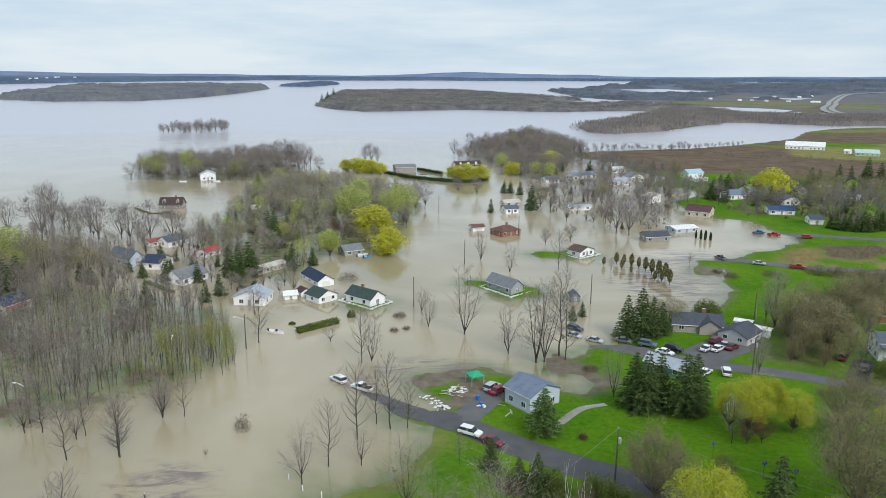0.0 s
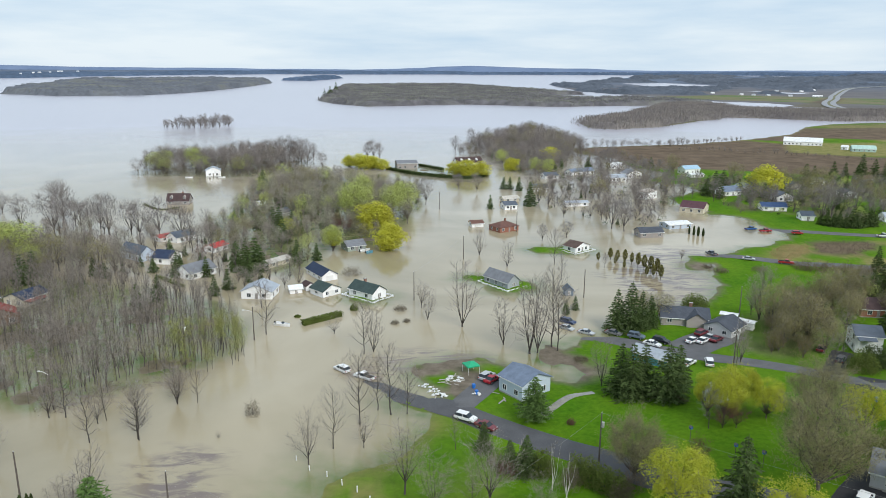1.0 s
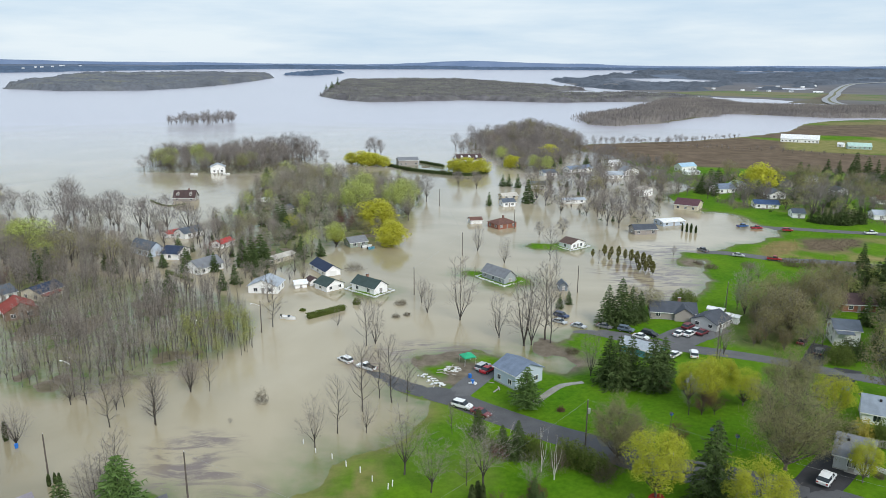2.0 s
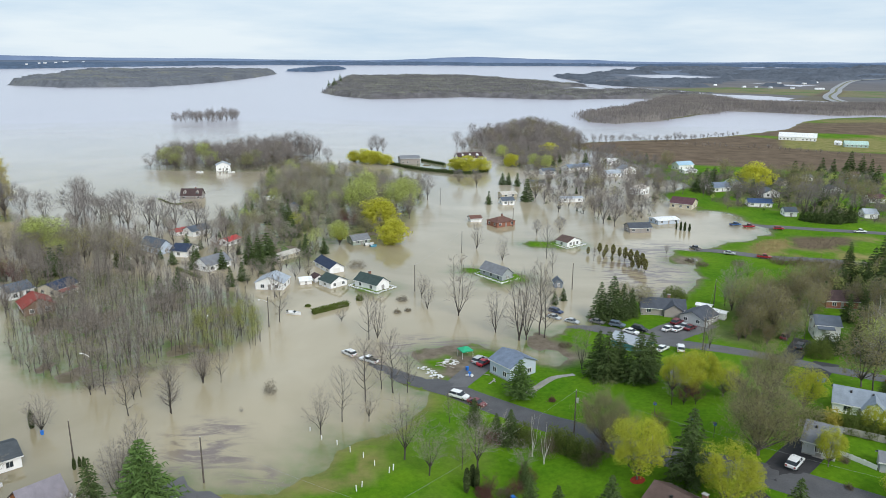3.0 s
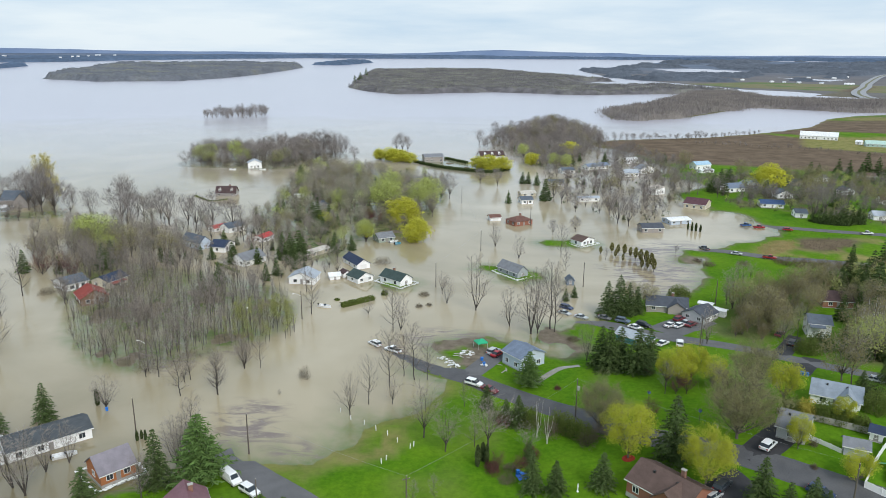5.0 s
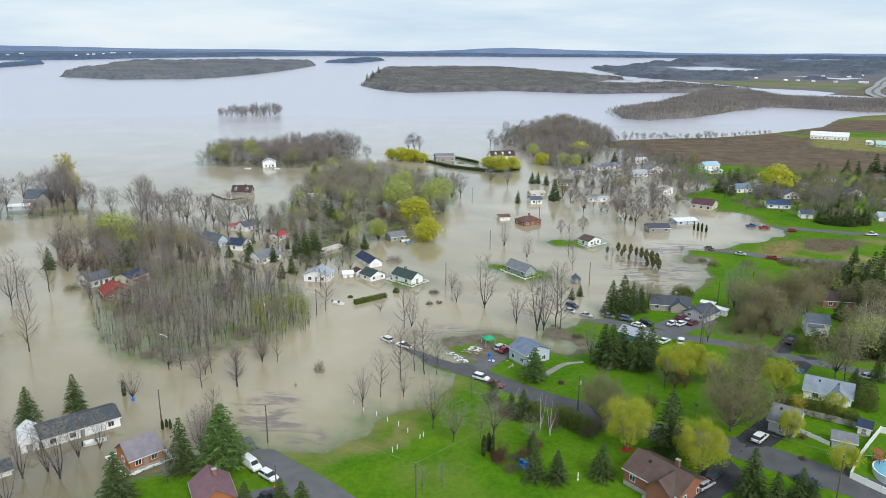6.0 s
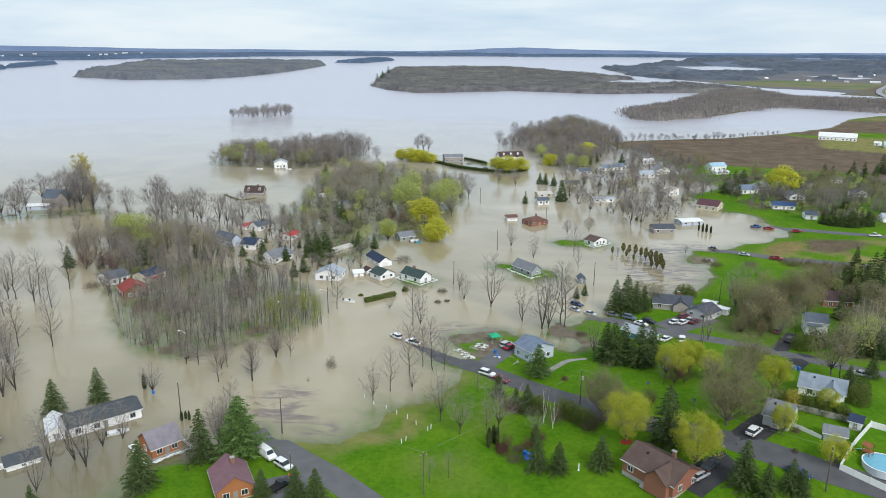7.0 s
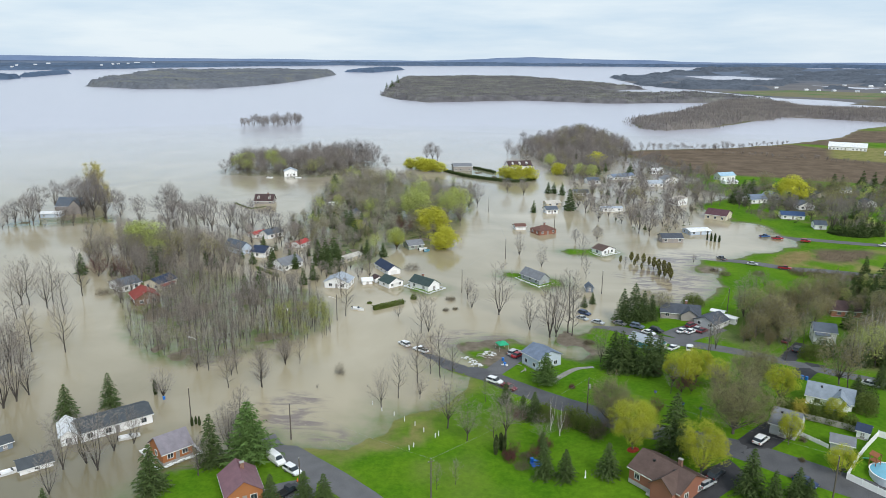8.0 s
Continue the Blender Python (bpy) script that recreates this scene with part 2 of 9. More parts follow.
VILLAGE_NORTH = [(118, 618), (149, 621), (164, 523), (155.7, 444.9), (132.6, 384.0), (119.2, 442.5), (105, 491), (100, 534)]
WOOD_SHORE = [(-221.6, 297.4), (-186.8, 242.5), (-161.5, 252.8), (-124.6, 264.3), (-117.0, 285.7), (-131.4, 302.5), (-172.9, 312.8), (-196.4, 302.5)]
WOOD_POINT = [(-260.1, 283.0), (-238.7, 288.0), (-213.2, 297.5), (-201.1, 307.2), (-214.0, 321.7), (-245.4, 318.1), (-274.9, 303.0)]
WOOD_MIDDLE = [(-80.0, 257.0), (-53.1, 232.6), (-48.5, 258.7), (-41.8, 281.0), (-26.0, 279.8), (-17.1, 328.5), (-12.1, 393.0), (-17.9, 444.7), (-45.4, 449.8), (-68.8, 478.4), (-101.4, 476.1), (-119.7, 449.5), (-109.9, 369.0), (-105.6, 310.2), (-92.9, 276.1)]
WOOD_CAPE = [(-216, 479), (-192, 475), (-168, 477), (-148.5, 467.5), (-120, 486), (-101, 516), (-104, 562), (-132, 582), (-165, 595), (-198, 569), (-220, 539)]
SPIT = [(-79, 550), (-48, 526), (-19.6, 481.9), (13.2, 468.6), (29.8, 480.1), (29, 508), (5, 512), (-17, 535), (-42, 553)]
WOOD_BAY = [(10, 609), (34, 580), (55.0, 487.2), (73.8, 488.5), (91, 533), (123, 619), (136, 724), (114, 834), (73, 830), (29, 714)]
FAR_CAPE = [(-295, 1696), (-228, 1549), (-156, 1448), (42, 1569), (216, 1484), (459, 1565), (587, 1585), (363, 2564), (102, 3134), (-143, 3197), (-426, 3085), (-380, 2408)]
FAR_STRIP = [(189, 1007), (185, 919), (214, 900), (285, 951), (385, 1079), (445, 1154), (492, 1139), (572, 1078), (681, 1086), (816, 1320), (684, 1311), (627, 1330), (571, 1366), (568, 1503), (563, 1625), (498, 1613), (369, 1345), (261, 1124)]
FAR_PLAIN = [(458, 3274), (485, 2584), (603, 2140), (665, 1805), (711, 1559), (833, 1418), (1057, 1379), (2422, 2502), (3110, 3272), (2119, 3762), (1435, 3944), (989, 3932)]
LEFT_ISLE = [(-1273, 2092), (-1021, 1931), (-837, 2011), (-793, 2309), (-783, 2728), (-773, 3256), (-860, 3491), (-1262, 3397), (-1571, 3155), (-1454, 2502)]
FAR_POINT = [(-1900, 2340), (-1801, 2425), (-1770, 2450), (-1818, 2558), (-1860, 2620), (-1905, 2560), (-1990, 2440)]
FAR_SPIT = [(-1838, 2600), (-1822, 2668), (-1834, 2810), (-1846, 2935), (-1885, 2960), (-1895, 2820), (-1890, 2690)]
SMALL_ISLE = [(-784, 3514), (-645, 3502), (-522, 3793), (-651, 3864)]
FAR_SHORE = [(-2809, 2699), (-2193, 3050), (-1933, 3269), (-1728, 3542), (-1319, 3896), (-940, 4090), (-62, 4234), (579, 4211), (1068, 4133), (1721, 3928), (2915, 3311), (4600, 2600), (3600, 3900), (1900, 4900), (-66, 5200), (-2600, 4500), (-4300, 3200), (-4600, 2300), (-3600, 2500)]
FAR_SHORE_WOOD = [(-3600, 2500), (-2809, 2699), (-2193, 3050), (-1933, 3269), (-1728, 3542), (-1319, 3896), (-940, 4090), (-62, 4234), (579, 4211), (1068, 4133), (1721, 3928), (2915, 3311), (2990, 3400), (1786, 4088), (-66, 4400), (-1100, 4250), (-2000, 3640), (-3236, 2900)]
ISLET = [(-339, 864), (-289, 853), (-267, 905), (-278, 940), (-312, 927), (-350, 905)]
LEFT_POINT = [(-256.7, 291.3), (-234.8, 296.4), (-214.0, 304.3), (-201.8, 311.3), (-214.0, 321.7), (-243.6, 315.3), (-257.9, 302.1)]
LAWN_WHITE = [(-30.3, 209.1), (-27.1, 203.4), (-20.9, 201.8), (-16.1, 207.1), (-17.3, 212.4), (-28.3, 213.3)]
LAWN_BUNGALOW = [(33.3, 271.7), (39.9, 267.1), (46.1, 267.4), (58.5, 267.1), (60.9, 274.1), (51.5, 279.7), (37.0, 275.9)]
LAWN_DECK = [(7.3, 229.5), (14.2, 223.8), (15.2, 216.7), (23.9, 214.4), (32.7, 219.0), (31.4, 227.6), (18.5, 233.1), (8.5, 234.2)]
MUD_BAR = [(89.9, 243.1), (95.7, 243.3), (99.1, 248.5), (96.9, 255.3), (92.5, 252.5)]
POND_A = [(807, 3384), (1011, 3378), (1148, 3184), (1056, 3049), (860, 3096)]
POND_B = [(297, 2079), (386, 2226), (466, 2198), (583, 2096), (369, 1943)]
POND_C = [(684, 1779), (750, 1708), (772, 1613), (672, 1470), (640, 1593)]
POND_D = [(1079, 2689), (1187, 2523), (1284, 2527), (1148, 2397)]
WOOD_NORTH = [(-167.8, 219.3), (-149.3, 202.7), (-150.6, 223.9), (-135.4, 224.6), (-117.3, 218.8), (-99.2, 216.8), (-114.5, 246.2), (-130.0, 259.1), (-146.5, 268.1), (-166.4, 262.1), (-175.7, 252.0), (-179.6, 238.5)]
VILLAGE_EAST = [(55.0, 487.2), (96.8, 490.2), (138, 488), (137.9, 402.5), (101.5, 309.4), (82.7, 306.0), (74.3, 320.4), (60.3, 344.4), (48.5, 396.8)]
SUBURB = [(152.8, 468.3), (191, 476), (236, 469), (306, 455), (236.8, 317.0), (214.7, 313.3), (184.2, 324.1), (166.0, 350.7), (150.4, 349.7), (149.0, 393.9)]
GROVE_EAST = [(82.0, 164.1), (85.4, 157.6), (92.0, 157.0), (100.4, 171.0), (118.3, 195.2), (124.2, 213.0), (110.4, 209.1), (92.6, 187.2)]
GROVE_FAR = [(105.5, 142.5), (114.9, 135.8), (123.5, 132.8), (183.1, 230.1), (163.9, 223.3), (148.6, 221.1), (133.6, 220.4), (124.2, 213.0), (123.4, 200.2), (139.3, 201.0), (129.3, 178.2), (114.9, 163.3)]
HEDGEROW = [(198, 650), (228, 644), (297, 609), (358, 570), (364, 581), (304, 625), (234, 662)]
HEDGEROW_BAY = [(130, 672), (172, 676), (217, 680), (306, 739), (315, 763), (226, 710), (180, 712), (135, 702)]
FIELD_NEAR = [(114, 661), (157, 684), (244, 712), (317, 751), (338, 710), (308, 634), (375, 600), (407, 595), (337, 481), (247, 495), (220, 510), (189, 519), (162, 517), (144, 554)]
FIELD_FAR = [(321, 763), (402, 834), (457, 922), (567, 942), (660, 935), (533, 743), (468, 765), (411, 783), (349, 743)]
MEADOW_DRY = [(137.1, 283.3), (160.3, 295.3), (184.6, 291.1), (199.7, 286.6), (209.3, 272.2), (192.6, 245.0), (171.4, 236.1), (151.7, 239.7), (133.9, 245.3), (120.4, 258.3)]
TAN_SHORE = [(-30.2, 88.6), (-20.5, 94.8), (-15.9, 100.8), (-10.5, 103.6), (-6.8, 110.7), (-4.7, 104.8), (-8.6, 98.7), (-12.6, 91.6), (-18.0, 87.3), (-24.2, 85.5)]
GARDEN_PLOT = [(154.9, 285.3), (168.5, 290.3), (181.3, 286.7), (176.0, 274.3), (158.7, 263.9), (148.8, 269.0)]
MUD_TREES = [(23.8, 163.3), (27.0, 170.5), (31.7, 170.2), (31.7, 161.0), (27.8, 156.5), (24.7, 158.1)]
REEDS = [(128.8, 268.0), (141.1, 280.4), (151.1, 283.0), (146.8, 268.9), (134.2, 257.2), (127.2, 254.2)]
MUD_ROAD = [(-17.6, 145.7), (-10.2, 151.0), (2.0, 159.4), (16.5, 155.1), (9.3, 154.4), (-2.9, 147.2), (-7.3, 136.2), (-12.7, 139.8)]
DIRT_YARD = [(0.8, 141.2), (4.0, 135.4), (9.3, 142.0), (11.9, 150.1), (8.4, 151.5), (4.1, 149.3)]
DIRT_BACK = [(25.1, 169.0), (35.5, 162.5), (38.6, 150.0), (30.7, 143.9), (27.6, 151.5), (23.5, 159.8)]
GREEN_FIELD = [(614, 2124), (884, 2301), (1077, 2121), (1220, 2022), (991, 1623), (878, 1710), (772, 1813), (667, 1903)]
FIELD_BARN = [(305, 707), (451, 736), (407, 595), (304, 625)]
ROAD_MAIN = [(-32.3, 161.8), (-23.8, 152.6), (-17.7, 145.6), (-7.7, 137.8), (0.7, 132.6), (8.6, 125.7), (16.7, 118.8), (23.5, 112.7), (29.2, 107.6), (34.4, 101.5), (40.3, 95.9), (48.0, 90.6), (56.9, 84.5), (66.7, 77.6), (77.7, 72.2), (88.1, 67.7)]
ROAD_UP = [(25.3, 181.0), (35.0, 178.3), (45.7, 172.3), (54.7, 165.4), (65.0, 159.8), (76.4, 154.6), (85.3, 148.6), (92.7, 140.8), (100.5, 132.9), (108.7, 125.6), (116.4, 118.2)]
ROAD_LOW = [(-48.6, 91.2), (-43.9, 87.3), (-36.1, 80.8), (-29.7, 76.0), (-22.3, 70.0), (-15.3, 63.6), (-5.3, 53.6)]
ROAD_EAST = [(95.5, 272.0), (106.1, 265.8), (120.4, 258.3), (132.1, 251.9), (147.1, 249.3), (161.0, 245.0), (174.1, 240.9), (192.2, 237.1)]
ROAD_FAR = [(141.4, 324.2), (151.0, 312.2), (169.9, 304.9), (191.3, 299.2), (204.7, 295.5), (230.1, 289.3)]
HIGHWAY = [(790, 1180), (775, 1240), (770, 1305), (777, 1371), (803, 1504), (892, 1700), (1040, 1960), (1191, 2239), (1486, 2726), (1649, 2878), (2036, 3050)]
HIGHWAY_STRIP = [(x - 110, y) for x, y in HIGHWAY] + [(x + 260, y) for x, y in HIGHWAY[::-1]]
RED_FIELD = [(640, 1330), (681, 1392), (713, 1511), (800, 1640), (1135, 2155), (1090, 2000), (825, 1571), (770, 1400)]
HEDGE_MEADOW = [(127.5, 241.7), (135.7, 238.9), (147.5, 235.6), (160.4, 231.0), (173.3, 227.3), (177.7, 234.9), (164.1, 238.0), (151.0, 242.9), (139.0, 246.3), (129.8, 247.5)]
WRACK_A = [(-56.4, 105.8), (-54.1, 112.5), (-47.0, 114.5), (-41.8, 112.7), (-37.6, 105.1), (-37.2, 95.0), (-45.0, 92.9), (-51.3, 95.0)]
WRACK_B = [(-38.2, 93.6), (-32.0, 96.4), (-25.9, 94.3), (-23.3, 91.1), (-27.4, 88.1), (-34.1, 88.2), (-38.2, 90.9)]
WRACK_C = [(-23.8, 150.1), (-18.4, 159.7), (-8.6, 165.1), (1.7, 164.2), (13.5, 159.3), (18.4, 157.4), (11.7, 155.8), (0.1, 157.9), (-7.9, 153.3), (-13.7, 145.0), (-18.6, 146.4)]
WRACK_D = [(59.4, 238.3), (81.5, 265.5), (100.0, 261.8), (99.3, 240.3), (90.1, 224.6), (79.9, 207.2), (71.0, 203.6), (68.0, 216.5)]
WRACK_F = [(57.1, 238.2), (67.9, 264.8), (90.2, 280.8), (110.1, 274.7), (102.7, 240.5), (88.0, 210.8), (75.3, 197.8), (64.3, 200.3), (59.5, 216.1)]
WRACK_E = [(-89.3, 133.7), (-77.0, 142.6), (-64.5, 148.4), (-55.9, 150.2), (-59.6, 144.3), (-71.5, 137.5), (-76.8, 128.7), (-84.1, 128.0)]


# ---- the lie of the land ----
RIM = 4650.0


def ease(a, b, x):
    u = np.clip((x - a) / (b - a), 0, 1)
    return u * u * (3 - 2 * u)


def bowl(x, y):
    """The lake's far reaches lie a little higher, so that the horizon keeps its height."""
    d = np.hypot(x, y)
    return 78.0 * (np.clip(d - 2350.0, 0, None) / 2350.0) ** 2


def rise(x, y):
    return 8.0 * ease(8, 72, x) * ease(170, 92, y) * (1 - 0.35 * ease(85, 65, y))


def hash_noise(x, y, size, seed):
    """Smooth value noise in -1..1 on arrays."""
    x, y = np.asarray(x, float) / size, np.asarray(y, float) / size
    ix, iy = np.floor(x), np.floor(y)
    fx, fy = x - ix, y - iy
    fx, fy = fx * fx * (3 - 2 * fx), fy * fy * (3 - 2 * fy)

    def corner(a, b):
        s = np.sin(a * 127.1 + b * 311.7 + seed * 74.7) * 43758.5453
        return (s - np.floor(s)) * 2 - 1

    top = corner(ix, iy) * (1 - fx) + corner(ix + 1, iy) * fx
    low = corner(ix, iy + 1) * (1 - fx) + corner(ix + 1, iy + 1) * fx
    return top * (1 - fy) + low * fy


def inside(outline, x, y):
    """Signed distance to a closed outline: positive within."""
    pts = np.array(outline, float)
    best, odd = np.full(np.shape(x), 1e12), np.zeros(np.shape(x), bool)
    for (ax, ay), (bx, by) in zip(pts, np.roll(pts, -1, 0)):
        ex, ey = bx - ax, by - ay
        k = np.clip(((x - ax) * ex + (y - ay) * ey) / (ex * ex + ey * ey + 1e-9), 0, 1)
        best = np.minimum(best, (x - ax - k * ex) ** 2 + (y - ay - k * ey) ** 2)
        crossing = (ay > y) != (by > y)
        with np.errstate(divide="ignore", invalid="ignore"):
            odd ^= crossing & (x < ex * (y - ay) / (ey if ey else 1e-9) + ax)
    return np.sqrt(best) * np.where(odd, 1.0, -1.0)


SHORE_MAIN = SHORE_NEAR + SHORE_FIELDS[1:] + [(760, 1010), (1500, 900), (3000, -400), (1500, -3000), (-900, -3000), (-400, -500), (-120, 20)]
DRY = [SHORE_MAIN, FAR_POINT, FAR_SPIT, FAR_CAPE, FAR_STRIP, FAR_PLAIN, LEFT_ISLE, SMALL_ISLE, FAR_SHORE, LAWN_WHITE, LAWN_BUNGALOW, LAWN_DECK, MUD_BAR, MUD_TREES]
PONDS = [POND_A, POND_B, POND_C, POND_D]
SOAKED = [WOOD_ISLE, WOOD_MIDDLE, WOOD_CAPE, WOOD_BAY, SPIT, LEFT_POINT]


def land(x, y):
    """Height over the water's level, and how far within dry or soaked land."""
    x, y = np.asarray(x, float), np.asarray(y, float)
    dry, wet = np.full(x.shape, -1e9), np.full(x.shape, -1e9)
    for outline in DRY:
        dry = np.maximum(dry, inside(outline, x, y))
    for outline in SOAKED:
        wet = np.maximum(wet, inside(outline, x, y))
    for outline in PONDS:
        dry = np.minimum(dry, -inside(outline, x, y))
    ripple = hash_noise(x, y, 5.0, 1) * 0.6 + hash_noise(x, y, 13.0, 2) + hash_noise(x, y, 2.1, 3) * 0.3
    near = np.clip(dry + ripple * 1.9 + hash_noise(x, y, 0.9, 4) * 0.5, -25, 25)
    h = np.where(near > 0, np.minimum(near * 0.10, 0.5), np.maximum(near * 0.06, -1.2))
    edge = np.clip(wet, -20, 20)
    h = np.maximum(h, np.where(edge > 0, np.minimum(edge * 0.02, 0.05), np.maximum(edge * 0.08, -1.2)) + ripple * 0.11 - 0.13)
    return h + rise(x, y) * np.clip(dry / 8.0, 0, 1), dry, wet


def ground_at(x, y):
    return float(land(np.array([x]), np.array([y]))[0][0])


def surface_at(x, y):
    return max(ground_at(x, y), -0.25)


EYE_X, EYE_Y = 0.0, -160.0
fine_turns = np.radians(np.arange(-43, 43.01, 0.3))
turns = np.concatenate([fine_turns, np.radians(np.arange(47, 317, 4.0))])
rings = np.concatenate([[2, 20, 40, 60, 80, 100, 120, 140, 160, 175], np.geomspace(185, RIM, 390)])
ring_grid, turn_grid = np.meshgrid(rings, turns, indexing="ij")
gx, gy = EYE_X + ring_grid * np.sin(turn_grid), EYE_Y + ring_grid * np.cos(turn_grid)
gh, g_dry, g_wet = land(gx, gy)
rows_n, cols_n = gx.shape
quad_i, quad_j = np.meshgrid(np.arange(rows_n - 1), np.arange(cols_n), indexing="ij")
next_j = (quad_j + 1) % cols_n
ground_faces = np.stack([quad_i * cols_n + quad_j, quad_i * cols_n + next_j, (quad_i + 1) * cols_n + next_j, (quad_i + 1) * cols_n + quad_j], -1).reshape(-1, 4)[:, ::-1]
ground_verts = np.stack([gx, gy, gh + bowl(gx, gy)], -1).reshape(-1, 3)


def within(outline, soft):
    return np.clip(inside(outline, gx, gy) / soft + 0.5 + 0.5 * hash_noise(gx, gy, max(soft, 3.0), 9), 0, 1)


far_off = np.hypot(gx, gy)
soil = np.maximum.reduce([within(FIELD_NEAR, 6), within(FIELD_FAR, 8), 0.95 * within(GARDEN_PLOT, 5)])
wild = np.maximum.reduce([within(o, 8) for o in (WOOD_ISLE, WOOD_MIDDLE, WOOD_CAPE, WOOD_BAY, FAR_CAPE, FAR_STRIP, LEFT_ISLE, SMALL_ISLE)])
suburb = np.clip(inside(SUBURB, gx, gy) / 10, 0, 1) * ease(-0.25, 0.35, hash_noise(gx, gy, 14.0, 31) + 0.6 * hash_noise(gx, gy, 5.0, 32))
wild = np.maximum(wild, 0.85 * suburb)
wild = np.maximum(wild, 0.95 * np.maximum(within(GROVE_EAST, 10), within(GROVE_FAR, 10)))
wild = np.maximum(wild, ease(900, 1500, far_off) * (1 - within(GREEN_FIELD, 20)))
lawn_edge = ease(140, 120, gy) * ease(-52, -38, gx)
soil = np.maximum(soil, within(RED_FIELD, 12))
mud = np.maximum.reduce([within(MUD_ROAD, 2), within(DIRT_YARD, 1.5), within(DIRT_BACK, 4), within(MUD_BAR, 2), within(MUD_TREES, 2), np.clip((0.16 + 0.08 * hash_noise(gx, gy, 7.0, 17) - gh) / 0.2, 0, 1) * (1 - 0.85 * lawn_edge)])
tan = np.maximum(0.75 * within(TAN_SHORE, 4) * ease(-0.3, 0.4, hash_noise(gx, gy, 6.0, 63)), within(MEADOW_DRY, 8) * ease(0.0, 0.5, hash_noise(gx, gy, 11.0, 61) + 0.5 * hash_noise(gx, gy, 4.0, 62)) * 0.8)
tan = np.maximum.reduce([tan, 0.7 * lawn_edge * np.clip(1 - gh / (0.5 + 0.3 * hash_noise(gx, gy, 9.0, 71)), 0, 1) * (gh > -0.3), within(REEDS, 4), 0.8 * within(FIELD_BARN, 10), 0.85 * ease(560, 660, gy) * ease(-0.5, 0.2, hash_noise(gx, gy, 60.0, 64) + 0.5 * hash_noise(gx, gy, 17.0, 65))])
wild = np.maximum(wild, np.clip((g_wet + 9) / 4, 0, 1) * (g_dry < 3))
cover = np.stack([soil, wild, mud, tan], -1).reshape(-1, 4)
# weight of the hazy far-ground colour, lower on the two bright fields
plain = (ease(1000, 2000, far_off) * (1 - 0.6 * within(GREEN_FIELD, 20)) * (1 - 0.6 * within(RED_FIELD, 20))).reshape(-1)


def ground_material():
    m = bpy.data.materials.new("ground_cover")
    m.use_nodes = True
    n, l = m.node_tree.nodes, m.node_tree.links
    shader = n["Principled BSDF"]
    shader.inputs["Roughness"].default_value = 0.95
    shader.inputs["Specular IOR Level"].default_value = 0.06
    at, mask, split = n.new("ShaderNodeTexCoord"), n.new("ShaderNodeAttribute"), n.new("ShaderNodeSeparateColor")
    mask.attribute_name = "cover"
    l.new(mask.outputs["Color"], split.inputs["Color"])

    def speckle(scale, detail, low, high):
        tex, ramp = n.new("ShaderNodeTexNoise"), n.new("ShaderNodeValToRGB")
        tex.inputs["Scale"].default_value, tex.inputs["Detail"].default_value, tex.inputs["Roughness"].default_value = scale, detail, 0.65
        l.new(at.outputs["Object"], tex.inputs["Vector"])
        ramp.color_ramp.elements[0].position, ramp.color_ramp.elements[1].position = 0.32, 0.68
        ramp.color_ramp.elements[0].color, ramp.color_ramp.elements[1].color = (*low, 1), (*high, 1)
        l.new(tex.outputs["Fac"], ramp.inputs["Fac"])
        return ramp.outputs["Color"], tex.outputs["Fac"]

    def blend(fac, a, b):
        mix = n.new("ShaderNodeMix")
        mix.data_type = "RGBA"
        if isinstance(fac, float):
            mix.inputs[0].default_value = fac
        else:
            l.new(fac, mix.inputs[0])
        l.new(a, mix.inputs[6])
        l.new(b, mix.inputs[7])
        return mix.outputs[2]

    lawn_a, fine = speckle(0.9, 6.0, (0.038, 0.117, 0.005), (0.113, 0.255, 0.010))
    lawn_b, _ = speckle(0.05, 8.0, (0.033, 0.113, 0.004), (0.143, 0.228, 0.014))
    lawn = blend(0.5, lawn_a, lawn_b)
    earth, _ = speckle(0.06, 8.0, (0.095, 0.070, 0.048), (0.175, 0.130, 0.092))
    litter, _ = speckle(0.12, 8.0, (0.085, 0.085, 0.042), (0.19, 0.16, 0.10))
    silt, _ = speckle(0.35, 7.0, (0.12, 0.10, 0.075), (0.22, 0.185, 0.145))
    straw, _ = speckle(0.15, 7.0, (0.14, 0.145, 0.045), (0.32, 0.245, 0.12))
    col = blend(mask.outputs["Alpha"], lawn, straw)
    col = blend(split.outputs["Red"], col, earth)
    col = blend(split.outputs["Green"], col, litter)
    col = blend(split.outputs["Blue"], col, silt)
    # distance haze put into the colour: hazy grey-brown earth, then blue beyond 2700 m
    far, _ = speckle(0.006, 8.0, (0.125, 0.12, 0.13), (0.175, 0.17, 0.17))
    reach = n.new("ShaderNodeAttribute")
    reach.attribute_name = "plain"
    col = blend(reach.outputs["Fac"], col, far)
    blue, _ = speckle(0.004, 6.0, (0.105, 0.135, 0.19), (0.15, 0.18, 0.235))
    haze_reach = n.new("ShaderNodeAttribute")
    haze_reach.attribute_name = "rim"
    col = blend(haze_reach.outputs["Fac"], col, blue)
    l.new(col, shader.inputs["Base Color"])
    relief = n.new("ShaderNodeBump")
    relief.inputs["Strength"].default_value, relief.inputs["Distance"].default_value = 0.5, 0.12
    l.new(fine, relief.inputs["Height"])
    l.new(relief.outputs["Normal"], shader.inputs["Normal"])
    return m


